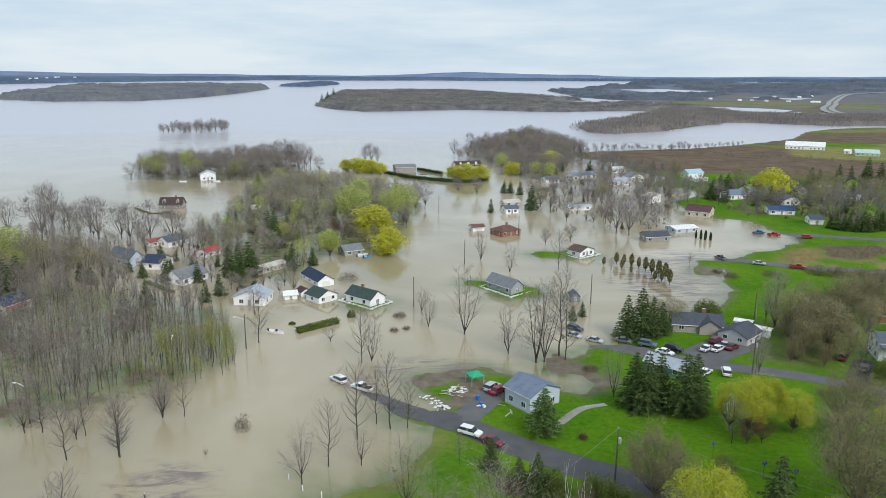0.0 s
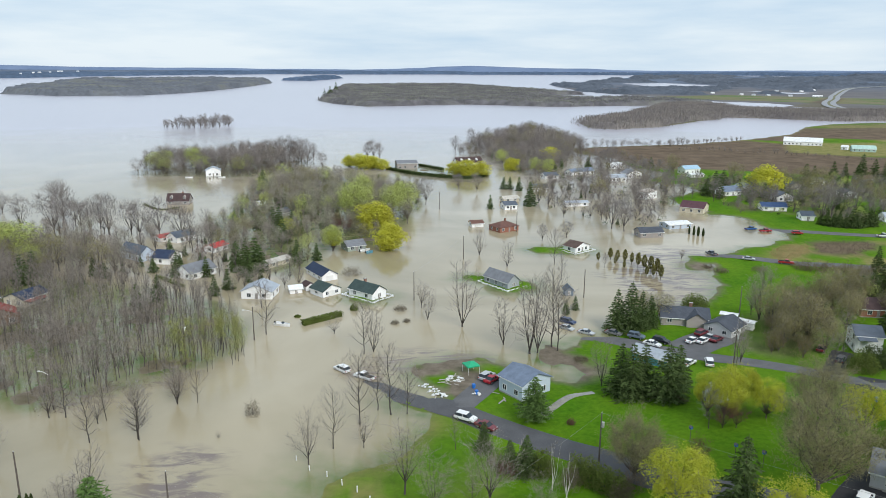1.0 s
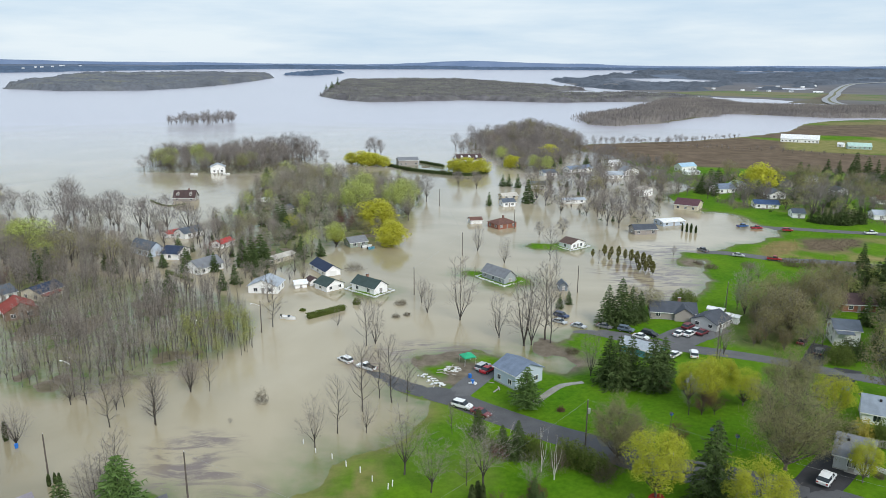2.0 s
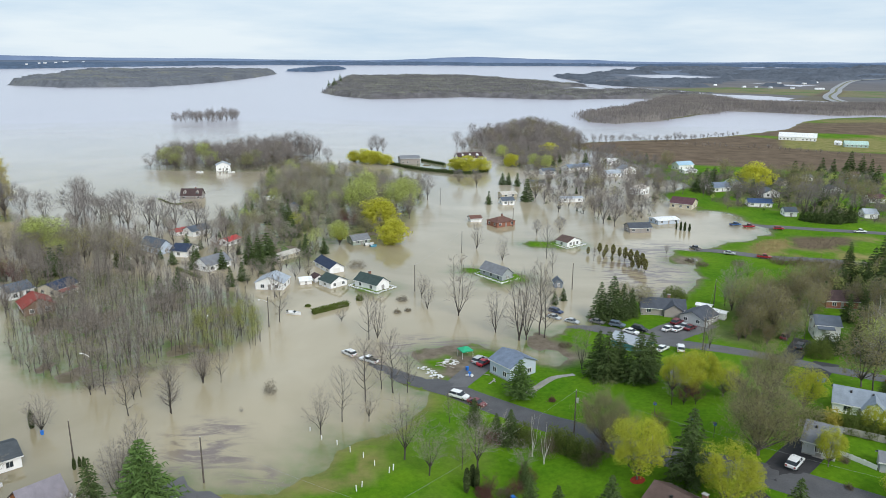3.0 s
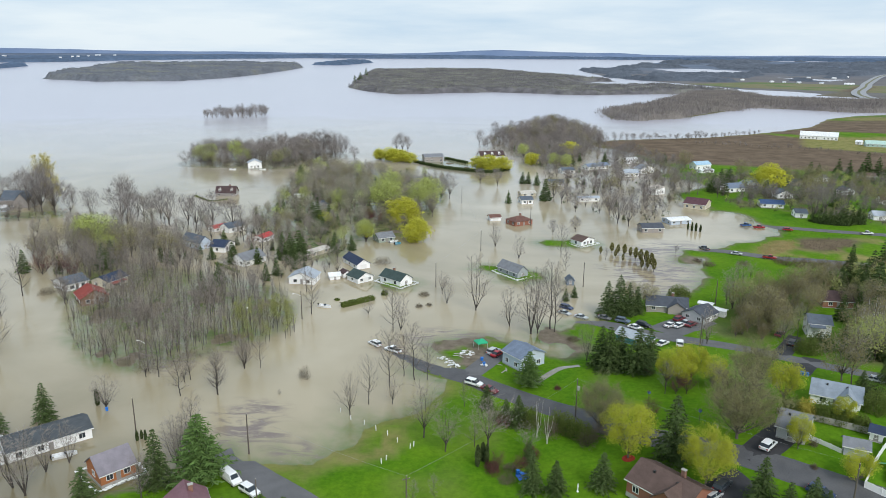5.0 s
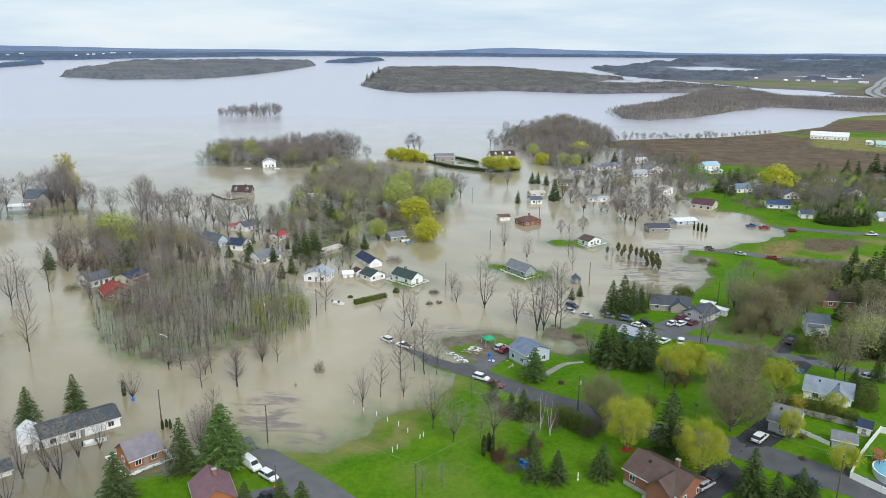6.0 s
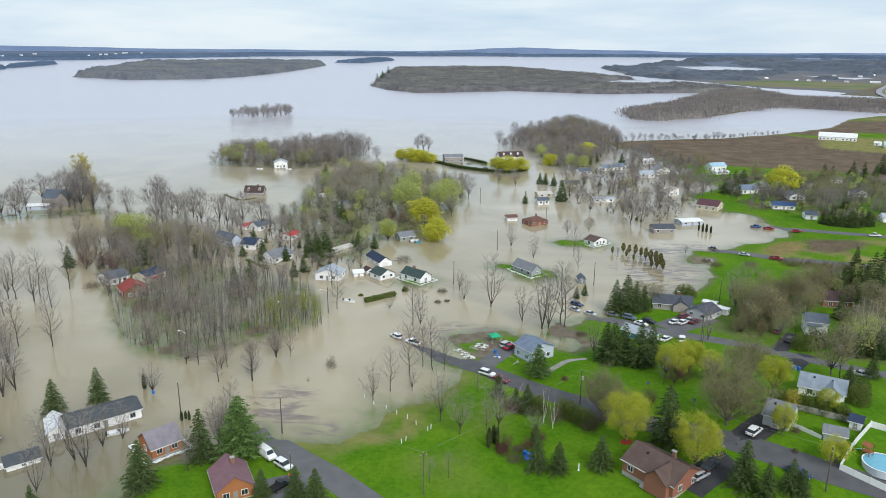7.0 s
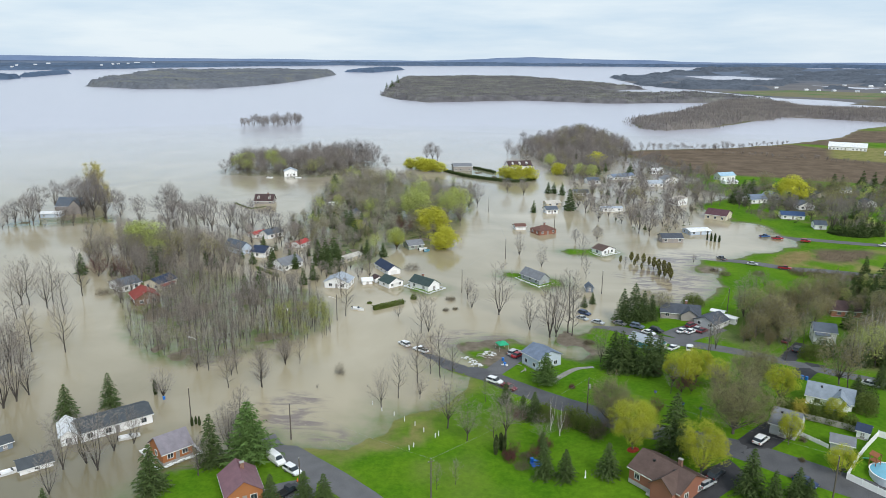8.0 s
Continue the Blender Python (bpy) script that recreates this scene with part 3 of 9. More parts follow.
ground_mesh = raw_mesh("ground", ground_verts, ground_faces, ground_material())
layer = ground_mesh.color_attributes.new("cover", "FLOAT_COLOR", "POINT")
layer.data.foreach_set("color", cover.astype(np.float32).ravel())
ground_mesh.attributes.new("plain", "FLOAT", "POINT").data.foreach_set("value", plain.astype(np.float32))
# rim: weight of the blue haze tint, growing from 2700 to 3800 m
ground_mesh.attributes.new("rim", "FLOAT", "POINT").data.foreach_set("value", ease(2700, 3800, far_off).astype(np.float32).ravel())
ground_mesh.polygons.foreach_set("use_smooth", [True] * len(ground_mesh.polygons))
ground = tagged(new("ground", ground_mesh), "lawns, brown fields and muddy flood edge", "ground", kind="structure")


def water_material():
    m = bpy.data.materials.new("muddy_water")
    m.use_nodes = True
    n, l = m.node_tree.nodes, m.node_tree.links
    shader = n["Principled BSDF"]
    shader.inputs["Roughness"].default_value, shader.inputs["IOR"].default_value = 0.03, 1.5
    at, swirl, ramp = n.new("ShaderNodeTexCoord"), n.new("ShaderNodeTexNoise"), n.new("ShaderNodeValToRGB")
    swirl.inputs["Scale"].default_value, swirl.inputs["Detail"].default_value, swirl.inputs["Distortion"].default_value = 0.012, 6.0, 1.2
    l.new(at.outputs["Object"], swirl.inputs["Vector"])
    ramp.color_ramp.elements[0].position, ramp.color_ramp.elements[1].position = 0.3, 0.7
    ramp.color_ramp.elements[0].color, ramp.color_ramp.elements[1].color = (0.275, 0.232, 0.138, 1), (0.455, 0.392, 0.278, 1)
    l.new(swirl.outputs["Fac"], ramp.inputs["Fac"])
    # base colour turns from brown to pale lilac-grey between 480 and 1050 m out
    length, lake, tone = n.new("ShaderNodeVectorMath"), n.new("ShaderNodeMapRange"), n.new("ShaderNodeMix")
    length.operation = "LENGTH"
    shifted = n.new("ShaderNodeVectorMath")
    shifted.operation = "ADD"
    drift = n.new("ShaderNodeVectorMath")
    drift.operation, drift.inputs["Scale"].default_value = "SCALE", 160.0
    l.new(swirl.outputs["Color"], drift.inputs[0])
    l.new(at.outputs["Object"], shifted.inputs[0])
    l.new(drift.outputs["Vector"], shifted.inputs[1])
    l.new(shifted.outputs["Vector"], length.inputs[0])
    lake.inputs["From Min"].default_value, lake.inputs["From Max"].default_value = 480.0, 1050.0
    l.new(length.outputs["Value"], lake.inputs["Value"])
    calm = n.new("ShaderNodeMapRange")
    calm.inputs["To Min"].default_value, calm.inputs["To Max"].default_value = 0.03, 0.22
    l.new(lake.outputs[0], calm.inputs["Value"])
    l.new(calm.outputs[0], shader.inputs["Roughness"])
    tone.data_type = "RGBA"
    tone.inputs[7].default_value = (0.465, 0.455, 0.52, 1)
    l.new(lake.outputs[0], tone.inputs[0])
    l.new(ramp.outputs["Color"], tone.inputs[6])
    # base colour is a darker olive-brown round one point by the nearest shore
    yard, dark_fade, clear = n.new("ShaderNodeVectorMath"), n.new("ShaderNodeMapRange"), n.new("ShaderNodeMix")
    yard.operation, yard.inputs[1].default_value = "DISTANCE", (-95.0, 52.0, 0.0)
    eddy = n.new("ShaderNodeVectorMath")
    eddy.operation, eddy.inputs["Scale"].default_value = "SCALE", 40.0
    l.new(swirl.outputs["Color"], eddy.inputs[0])
    off = n.new("ShaderNodeVectorMath")
    off.operation = "ADD"
    l.new(at.outputs["Object"], off.inputs[0])
    l.new(eddy.outputs["Vector"], off.inputs[1])
    l.new(off.outputs["Vector"], yard.inputs[0])
    dark_fade.interpolation_type = "SMOOTHSTEP"
    dark_fade.inputs["From Min"].default_value, dark_fade.inputs["From Max"].default_value = 20.0, 110.0
    l.new(yard.outputs["Value"], dark_fade.inputs["Value"])
    clear.data_type = "RGBA"
    clear.inputs[6].default_value = (0.125, 0.110, 0.062, 1)
    l.new(dark_fade.outputs[0], clear.inputs[0])
    l.new(tone.outputs[2], clear.inputs[7])
    # drowned grass and mud show through where the water is shallow
    bed, bed_tone, bed_mix, part_way = n.new("ShaderNodeAttribute"), n.new("ShaderNodeTexNoise"), n.new("ShaderNodeMix"), n.new("ShaderNodeMath")
    bed.attribute_name = "shallows"
    bed_tone.inputs["Scale"].default_value, bed_tone.inputs["Detail"].default_value = 0.25, 5.0
    l.new(at.outputs["Object"], bed_tone.inputs["Vector"])
    bed_ramp = n.new("ShaderNodeValToRGB")
    bed_ramp.color_ramp.elements[0].position, bed_ramp.color_ramp.elements[1].position = 0.35, 0.65
    bed_ramp.color_ramp.elements[0].color, bed_ramp.color_ramp.elements[1].color = (0.072, 0.135, 0.018, 1), (0.175, 0.175, 0.085, 1)
    l.new(bed_tone.outputs["Fac"], bed_ramp.inputs["Fac"])
    part_way.operation, part_way.inputs[1].default_value = "MULTIPLY", 0.94
    l.new(bed.outputs["Fac"], part_way.inputs[0])
    bed_mix.data_type = "RGBA"
    l.new(part_way.outputs[0], bed_mix.inputs[0])
    l.new(clear.outputs[2], bed_mix.inputs[6])
    l.new(bed_ramp.outputs["Color"], bed_mix.inputs[7])
    # a thin brown scum of silt and reeds drifts on the surface in places
    mats, mats_tex, mats_cut, mats_both, mats_mix = n.new("ShaderNodeAttribute"), n.new("ShaderNodeTexNoise"), n.new("ShaderNodeMapRange"), n.new("ShaderNodeMath"), n.new("ShaderNodeMix")
    mats.attribute_name = "scum"
    mats_tex.inputs["Scale"].default_value, mats_tex.inputs["Detail"].default_value, mats_tex.inputs["Roughness"].default_value, mats_tex.inputs["Distortion"].default_value = 0.16, 9.0, 0.6, 1.2
    drawn_out = n.new("ShaderNodeMapping")
    drawn_out.inputs["Scale"].default_value, drawn_out.inputs["Rotation"].default_value = (0.6, 1.7, 1.0), (0, 0, radians(-12))
    l.new(at.outputs["Object"], drawn_out.inputs["Vector"])
    l.new(drawn_out.outputs["Vector"], mats_tex.inputs["Vector"])
    mats_cut.inputs["From Min"].default_value, mats_cut.inputs["From Max"].default_value = 0.46, 0.58
    l.new(mats_tex.outputs["Fac"], mats_cut.inputs["Value"])
    mats_both.operation = "MULTIPLY"
    l.new(mats.outputs["Fac"], mats_both.inputs[0])
    l.new(mats_cut.outputs[0], mats_both.inputs[1])
    mats_mix.data_type = "RGBA"
    mats_mix.inputs[7].default_value = (0.185, 0.145, 0.125, 1)
    l.new(mats_both.outputs[0], mats_mix.inputs[0])
    l.new(bed_mix.outputs[2], mats_mix.inputs[6])
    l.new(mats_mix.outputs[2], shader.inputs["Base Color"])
    wide, close = n.new("ShaderNodeTexNoise"), n.new("ShaderNodeTexNoise")
    wide.inputs["Scale"].default_value, close.inputs["Scale"].default_value = 0.35, 1.6
    add, relief = n.new("ShaderNodeMath"), n.new("ShaderNodeBump")
    add.operation = "ADD"
    for k, tex in enumerate((wide, close)):
        l.new(at.outputs["Object"], tex.inputs["Vector"])
        l.new(tex.outputs["Fac"], add.inputs[k])
    relief.inputs["Distance"].default_value = 0.15
    chop = n.new("ShaderNodeMapRange")
    chop.inputs["From Min"].default_value, chop.inputs["From Max"].default_value = 250.0, 1500.0
    chop.inputs["To Min"].default_value, chop.inputs["To Max"].default_value = 0.07, 0.6
    l.new(length.outputs["Value"], chop.inputs["Value"])
    l.new(chop.outputs[0], relief.inputs["Strength"])
    l.new(add.outputs[0], relief.inputs["Height"])
    l.new(relief.outputs["Normal"], shader.inputs["Normal"])
    return m


w_rings = np.concatenate([[2, 100], np.geomspace(170, 900, 170), [1000, 1300, 1600, 2000], np.arange(2200, RIM + 1, 70)])
w_turns = np.concatenate([np.radians(np.arange(-43, 43.01, 0.6)), np.radians(np.arange(47, 317, 4.0))])
wr, wt = np.meshgrid(w_rings, w_turns, indexing="ij")
wx, wy = EYE_X + wr * np.sin(wt), EYE_Y + wr * np.cos(wt)
wi, wj = np.meshgrid(np.arange(len(w_rings) - 1), np.arange(len(w_turns)), indexing="ij")
wk = (wj + 1) % len(w_turns)
water_faces = np.stack([wi * len(w_turns) + wj, wi * len(w_turns) + wk, (wi + 1) * len(w_turns) + wk, (wi + 1) * len(w_turns) + wj], -1).reshape(-1, 4)[:, ::-1]
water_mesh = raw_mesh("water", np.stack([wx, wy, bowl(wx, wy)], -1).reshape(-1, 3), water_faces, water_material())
shallows = np.clip(1 + land(wx, wy)[0] / 0.5, 0, 1) ** 1.6 * ease(700, 400, np.hypot(wx, wy))
drowned_lawn = ease(140, 118, wy) * ease(-50, -34, wx) * np.clip(1 + land(wx, wy)[0] / (1.0 + 0.45 * hash_noise(wx, wy, 8.0, 72) + 0.3 * hash_noise(wx, wy, 2.5, 73)), 0, 1) ** 1.8
shallows = np.maximum(shallows, drowned_lawn)
water_mesh.attributes.new("shallows", "FLOAT", "POINT").data.foreach_set("value", shallows.astype(np.float32).ravel())
scum = np.zeros(wx.shape)
for outline, soft in ((WRACK_A, 5.0), (WRACK_B, 4.0), (WRACK_C, 5.0), (WRACK_D, 9.0), (WRACK_E, 4.0), (WRACK_F, 9.0)):
    scum = np.maximum(scum, np.clip(inside(outline, wx, wy) / soft + 0.35 + 0.5 * hash_noise(wx, wy, 4.0, 91) + 0.35 * hash_noise(wx, wy, 1.6, 92), 0, 1))
water_mesh.attributes.new("scum", "FLOAT", "POINT").data.foreach_set("value", scum.astype(np.float32).ravel())
water_mesh.polygons.foreach_set("use_smooth", [True] * len(water_mesh.polygons))
water = tagged(new("water", water_mesh), "brown muddy floodwater reflecting the overcast sky", "water", kind="structure")


# ---- roads ----
def smooth_line(points, step=2.0):
    """Catmull-Rom through the points, evenly stepped."""
    p = [Vector((x, y)) for x, y in points]
    p = [p[0] * 2 - p[1]] + p + [p[-1] * 2 - p[-2]]
    line = []
    for a, b, c, d in zip(p, p[1:], p[2:], p[3:]):
        n = max(2, int((c - b).length / step))
        for k in range(n):
            t = k / n
            line.append(0.5 * (2 * b + (c - a) * t + (2 * a - 5 * b + 4 * c - d) * t * t + (3 * b - a - 3 * c + d) * t ** 3))
    return line + [p[-2]]


def ribbon(name, label, points, width, material, lift=0.07, step=2.0, awash=-9.0, kind="structure", category="road", across=4):
    line = smooth_line(points, step)
    xs, ys, n = [], [], len(line)
    for k, p in enumerate(line):
        way = (line[min(k + 1, n - 1)] - line[max(k - 1, 0)]).normalized()
        side = Vector((way.y, -way.x))
        wobble = 1 + 0.04 * noise.noise(Vector((p.x * 0.3, p.y * 0.3, 7)))
        for s in range(across + 1):
            q = p + side * width * wobble * (0.5 - s / across)
            xs.append(q.x)
            ys.append(q.y)
    xs, ys = np.array(xs), np.array(ys)
    h = land(xs, ys)[0]
    h = h.reshape(n, across + 1)
    h = h + lift
    h = np.maximum(h, awash + 0.03 * hash_noise(xs, ys, 3.0, 5).reshape(h.shape))
    crown = np.array([-0.02, 0.02, 0.04, 0.02, -0.02]) if across == 4 else np.zeros(across + 1)
    h = h + crown
    verts = np.stack([xs, ys, h.ravel() + bowl(xs, ys)], -1)
    i, j = np.meshgrid(np.arange(n - 1), np.arange(across), indexing="ij")
    a = i * (across + 1) + j
    faces = np.stack([a, a + 1, a + across + 2, a + across + 1], -1).reshape(-1, 4)
    me = raw_mesh(name, verts, faces, material)
    return tagged(new(name, me), label, category, kind=kind)


ribbon("road", "grey asphalt road running into the floodwater", ROAD_MAIN[2:], 6.8, mat("damp_asphalt", (0.098, 0.099, 0.106), 0.8, 0.25, 0.3, 5.0, 0.1), awash=-0.015)
ribbon("road", "grey asphalt street lined with parked cars", ROAD_UP, 6.8, M_ASPHALT)
ribbon("road", "grey asphalt road ending in floodwater", ROAD_LOW, 6.6, M_ASPHALT)
ribbon("road", "grey asphalt road beside the meadow", ROAD_EAST, 6.5, M_ASPHALT, 0.1)
ribbon("road", "grey asphalt road between lawns", ROAD_FAR, 6.5, M_ASPHALT, 0.1)
ribbon("road", "pale distant highway curving through the plain", HIGHWAY, 30.0, mat("pale_asphalt", (0.30, 0.31, 0.33), 0.8), 1.5, 20.0)
ribbon("highway_median", "brown grass strip along the middle of the highway", HIGHWAY, 6.0, mat("dry_grass", (0.17, 0.17, 0.10), 0.95), 1.75, 20.0, category="verge")


# ---- trees ----
def leaf_tris(rng, centres, size, flat=0.0):
    """Small pointed leaf clumps as bent pairs of triangles round the centres."""
    c = np.asarray(centres, float)
    n = len(c)
    a = rng.normal(size=(n, 3))
    a /= np.linalg.norm(a, axis=1, keepdims=True) + 1e-9
    b = np.cross(a, rng.normal(size=(n, 3)))
    b /= np.linalg.norm(b, axis=1, keepdims=True) + 1e-9
    s = size * rng.uniform(0.55, 1.35, (n, 1))
    a[:, 2] *= 1 - flat
    v = np.stack([c - a * s, c + b * s * 0.55, c + a * s, c - b * s * 0.45 + np.cross(a, b) * s * 0.3], 1)
    f = np.arange(4 * n).reshape(n, 4)
    return v.reshape(-1, 3), np.concatenate([f[:, [0, 1, 2]], f[:, [0, 2, 3]]])


def slivers(starts, ends, width):
    """Thin pointed twigs."""
    s, e = np.asarray(starts, float), np.asarray(ends, float)
    way = e - s
    side = np.cross(way, np.random.default_rng(len(s)).normal(size=(len(s), 3)))
    side /= np.linalg.norm(side, axis=1, keepdims=True) + 1e-9
    w = np.asarray(width, float).reshape(-1, 1) / 2
    v = np.stack([s - side * w, s + side * w, e], 1)
    return v.reshape(-1, 3), np.arange(3 * len(s)).reshape(-1, 3)


def vase_of(rng, height, spread, leaders=6, subs=9, twigs=8, fork=0.2, thick=0.04, girth=1.0, dome=0.35):
    """A tree that forks low into rising leaders: trunk and limb tubes, and twig slivers out to a domed outline."""
    tubes, t0, t1, tw = [], [], [], []
    r = height * 0.0125 * girth
    trunk_top = Vector((rng.normal() * 0.15, rng.normal() * 0.15, height * fork))
    tubes.append((Vector((0, 0, -0.5)), trunk_top, r * 1.25, r, 6))
    for k in range(leaders):
        az = k * 2.4 + rng.uniform(-0.4, 0.4)
        out = spread * math.sqrt((k + 0.4) / leaders) * rng.uniform(0.7, 1.05)
        tall = height * (1 - dome * (out / spread) ** 2) * rng.uniform(0.86, 1.0)
        tip = Vector((math.cos(az) * out, math.sin(az) * out, tall))
        low = trunk_top * rng.uniform(0.55, 1.0)
        line = [low]
        for u in (0.3, 0.62, 1.0):
            q = low.lerp(tip, u)
            swell = 0.14 * out * math.sin(u * math.pi)
            line.append(q + Vector((math.cos(az) * swell, math.sin(az) * swell, 0)) + Vector(rng.normal(size=3)) * 0.16 * (1 if u < 1 else 0.3))
        thin = r * (0.62 if leaders > 3 else 0.8)
        for j in range(3):
            tubes.append((line[j], line[j + 1], thin * (1, 0.55, 0.28)[j], thin * (0.55, 0.28, 0.06)[j] + 0.008, 5 if j == 0 else 3))
        length = (tip - low).length
        for j in range(subs):
            w = 0.16 + 0.84 * (j + rng.uniform(0, 0.9)) / subs
            seg = 0 if w < 0.3 else 1 if w < 0.62 else 2
            lo, hi = ((0, 0.3), (0.3, 0.62), (0.62, 1.0))[seg]
            b = line[seg].lerp(line[seg + 1], min((w - lo) / (hi - lo), 1.0))
            turn = az + rng.normal() * 1.5
            d = Vector((math.cos(turn), math.sin(turn), rng.uniform(0.25, 1.2))).normalized()
            l2 = min(length * 0.36, spread * 0.7) * (1.15 - 0.55 * w) * rng.uniform(0.7, 1.25)
            t2 = b + d * l2
            t0.append(b)
            t1.append(t2)
            tw.append(max(thin * 0.42 * (1.1 - 0.8 * w), thick))
            for q in range(twigs):
                c = b.lerp(t2, rng.uniform(0.1, 1.0))
                e = (d * 0.7 + Vector(rng.normal(size=3)) * 0.5 + Vector((0, 0, 0.3))).normalized()
                t0.append(c)
                t1.append(c + e * l2 * rng.uniform(0.3, 0.75))
                tw.append(thick)
    grow = height / max(p.z for p in t1)
    for p in {id(q): q for q in (*t0, *t1, *(c for tube_row in tubes for c in tube_row[:2]))}.values():
        p.z *= grow
    return tubes, np.array(t0), np.array(t1), np.array(tw)


def leader_of(rng, height, spread, limbs=20, subs=8, twigs=7, fork=0.2, thick=0.02, girth=0.8):
    """A tree with one stem right up through an oval crown of rising limbs: tubes, and twig slivers."""
    tubes, t0, t1, tw = [], [], [], []
    r = height * 0.012 * girth
    stem = [Vector((0, 0, -0.5))]
    for k in range(6):
        stem.append(stem[-1] + Vector((rng.normal() * 0.12, rng.normal() * 0.12, (height * 0.96 + 0.5) / 6)))
        tubes.append((stem[-2], stem[-1], r * (1.05 - k * 0.16), r * (1.05 - (k + 1) * 0.16), 6 if k < 3 else 4))
    for k in range(limbs):
        w = (k + rng.uniform(0, 0.9)) / limbs
        u = (fork + (0.94 - fork) * w) * 6
        a = stem[int(u)].lerp(stem[int(u) + 1], u - int(u))
        az = k * 2.4 + rng.uniform(-0.6, 0.6)
        length = spread * 1.2 * math.sin(math.pi * (0.22 + 0.7 * w)) ** 0.8 * rng.uniform(0.7, 1.15)
        way = Vector((math.cos(az), math.sin(az), rng.uniform(0.55, 1.0) + 0.7 * w)).normalized()
        mid = a + way * length * 0.5
        tip = mid + (way + Vector((rng.normal() * 0.12, rng.normal() * 0.12, 0.3))).normalized() * length * 0.55
        thin = r * (0.5 - 0.32 * w)
        tubes += [(a, mid, thin, thin * 0.6, 3), (mid, tip, thin * 0.6, 0.008, 3)]
        for j in range(subs):
            q = rng.uniform(0.25, 1.0)
            b = a.lerp(mid, q * 2) if q < 0.5 else mid.lerp(tip, q * 2 - 1)
            d = (way * 0.8 + Vector(rng.normal(size=3)) * 0.5 + Vector((0, 0, 0.25))).normalized()
            l2 = length * rng.uniform(0.3, 0.55)
            t2 = b + d * l2
            t0.append(b)
            t1.append(t2)
            tw.append(max(thin * 0.4, thick))
            for _ in range(twigs):
                c = b.lerp(t2, rng.uniform(0.1, 1.0))
                e = (d * 0.7 + Vector(rng.normal(size=3)) * 0.5 + Vector((0, 0, 0.25))).normalized()
                t0.append(c)
                t1.append(c + e * l2 * rng.uniform(0.35, 0.8))
                tw.append(thick)
    return tubes, np.array(t0), np.array(t1), np.array(tw)


def tube_tris(tubes):
    verts, faces = [], []
    for a, b, ra, rb, sides in tubes:
        way = (b - a).normalized()
        side = way.orthogonal().normalized()
        up = way.cross(side)
        start = len(verts)
        for c, r in ((a, ra), (b, rb)):
            for k in range(sides):
                verts.append(c + (side * math.cos(k * math.tau / sides) + up * math.sin(k * math.tau / sides)) * r)
        for k in range(sides):
            j = (k + 1) % sides
            faces += [(start + k, start + j, start + sides + j), (start + k, start + sides + j, start + sides + k)]
    return np.array(verts, float), np.array(faces, int)


def tube_mesh(name, tubes, material):
    return raw_mesh(name, *tube_tris(tubes), material)


def joined(*pairs):
    vs, fs, n = [], [], 0
    for v, f in pairs:
        vs.append(v)
        fs.append(f + n)
        n += len(v)
    return np.concatenate(vs), np.concatenate(fs)


def spruce_shape(rng, h, wide, rows=17, per=12, sprig=0.62, droop=0.24, ragged=0.14, blade=0.17):
    """Boughs in whorls, long below and short above: sprigs of needles fan out along each bough."""
    starts, ends, widths = [], [], []
    for k in range(rows):
        u = (k + 0.3) / rows
        z = h * (0.05 + 0.93 * u)
        reach = wide * (1 - u) ** 0.85 * rng.uniform(1 - ragged, 1 + ragged) + 0.16
        count = max(5, int(per * (1 - 0.55 * u)))
        for j in range(count):
            az = j * math.tau / count + k * 0.9 + rng.uniform(-0.25, 0.25)
            r = reach * rng.uniform(0.7, 1.15)
            out, side = np.array([math.cos(az), math.sin(az), 0.0]), np.array([-math.sin(az), math.cos(az), 0.0])
            root = np.array([0, 0, z])
            tip = root + out * r + np.array([0, 0, -r * droop + rng.uniform(-0.12, 0.12)])
            n = max(2, int(1 + r * 2.4))
            for q in range(n):
                w = (q + rng.uniform(0.2, 0.9)) / n
                spot = root + (tip - root) * w
                long = sprig * min(1.0, 0.45 + 0.3 * r)
                for s in (-1, 1):
                    starts.append(spot)
                    ends.append(spot + (out * rng.uniform(0.35, 0.8) + side * s * rng.uniform(0.5, 0.95) + np.array([0, 0, rng.uniform(-0.45, 0.1)])) * long)
                    widths.append(blade * rng.uniform(0.8, 1.6))
            starts.append(root + (tip - root) * 0.6)
            ends.append(tip + out * 0.12)
            widths.append(blade * 1.3)
    starts.append(np.array([0, 0, h * 0.93]))
    ends.append(np.array([0, 0, h]))
    widths.append(blade)
    return slivers(starts, ends, widths)


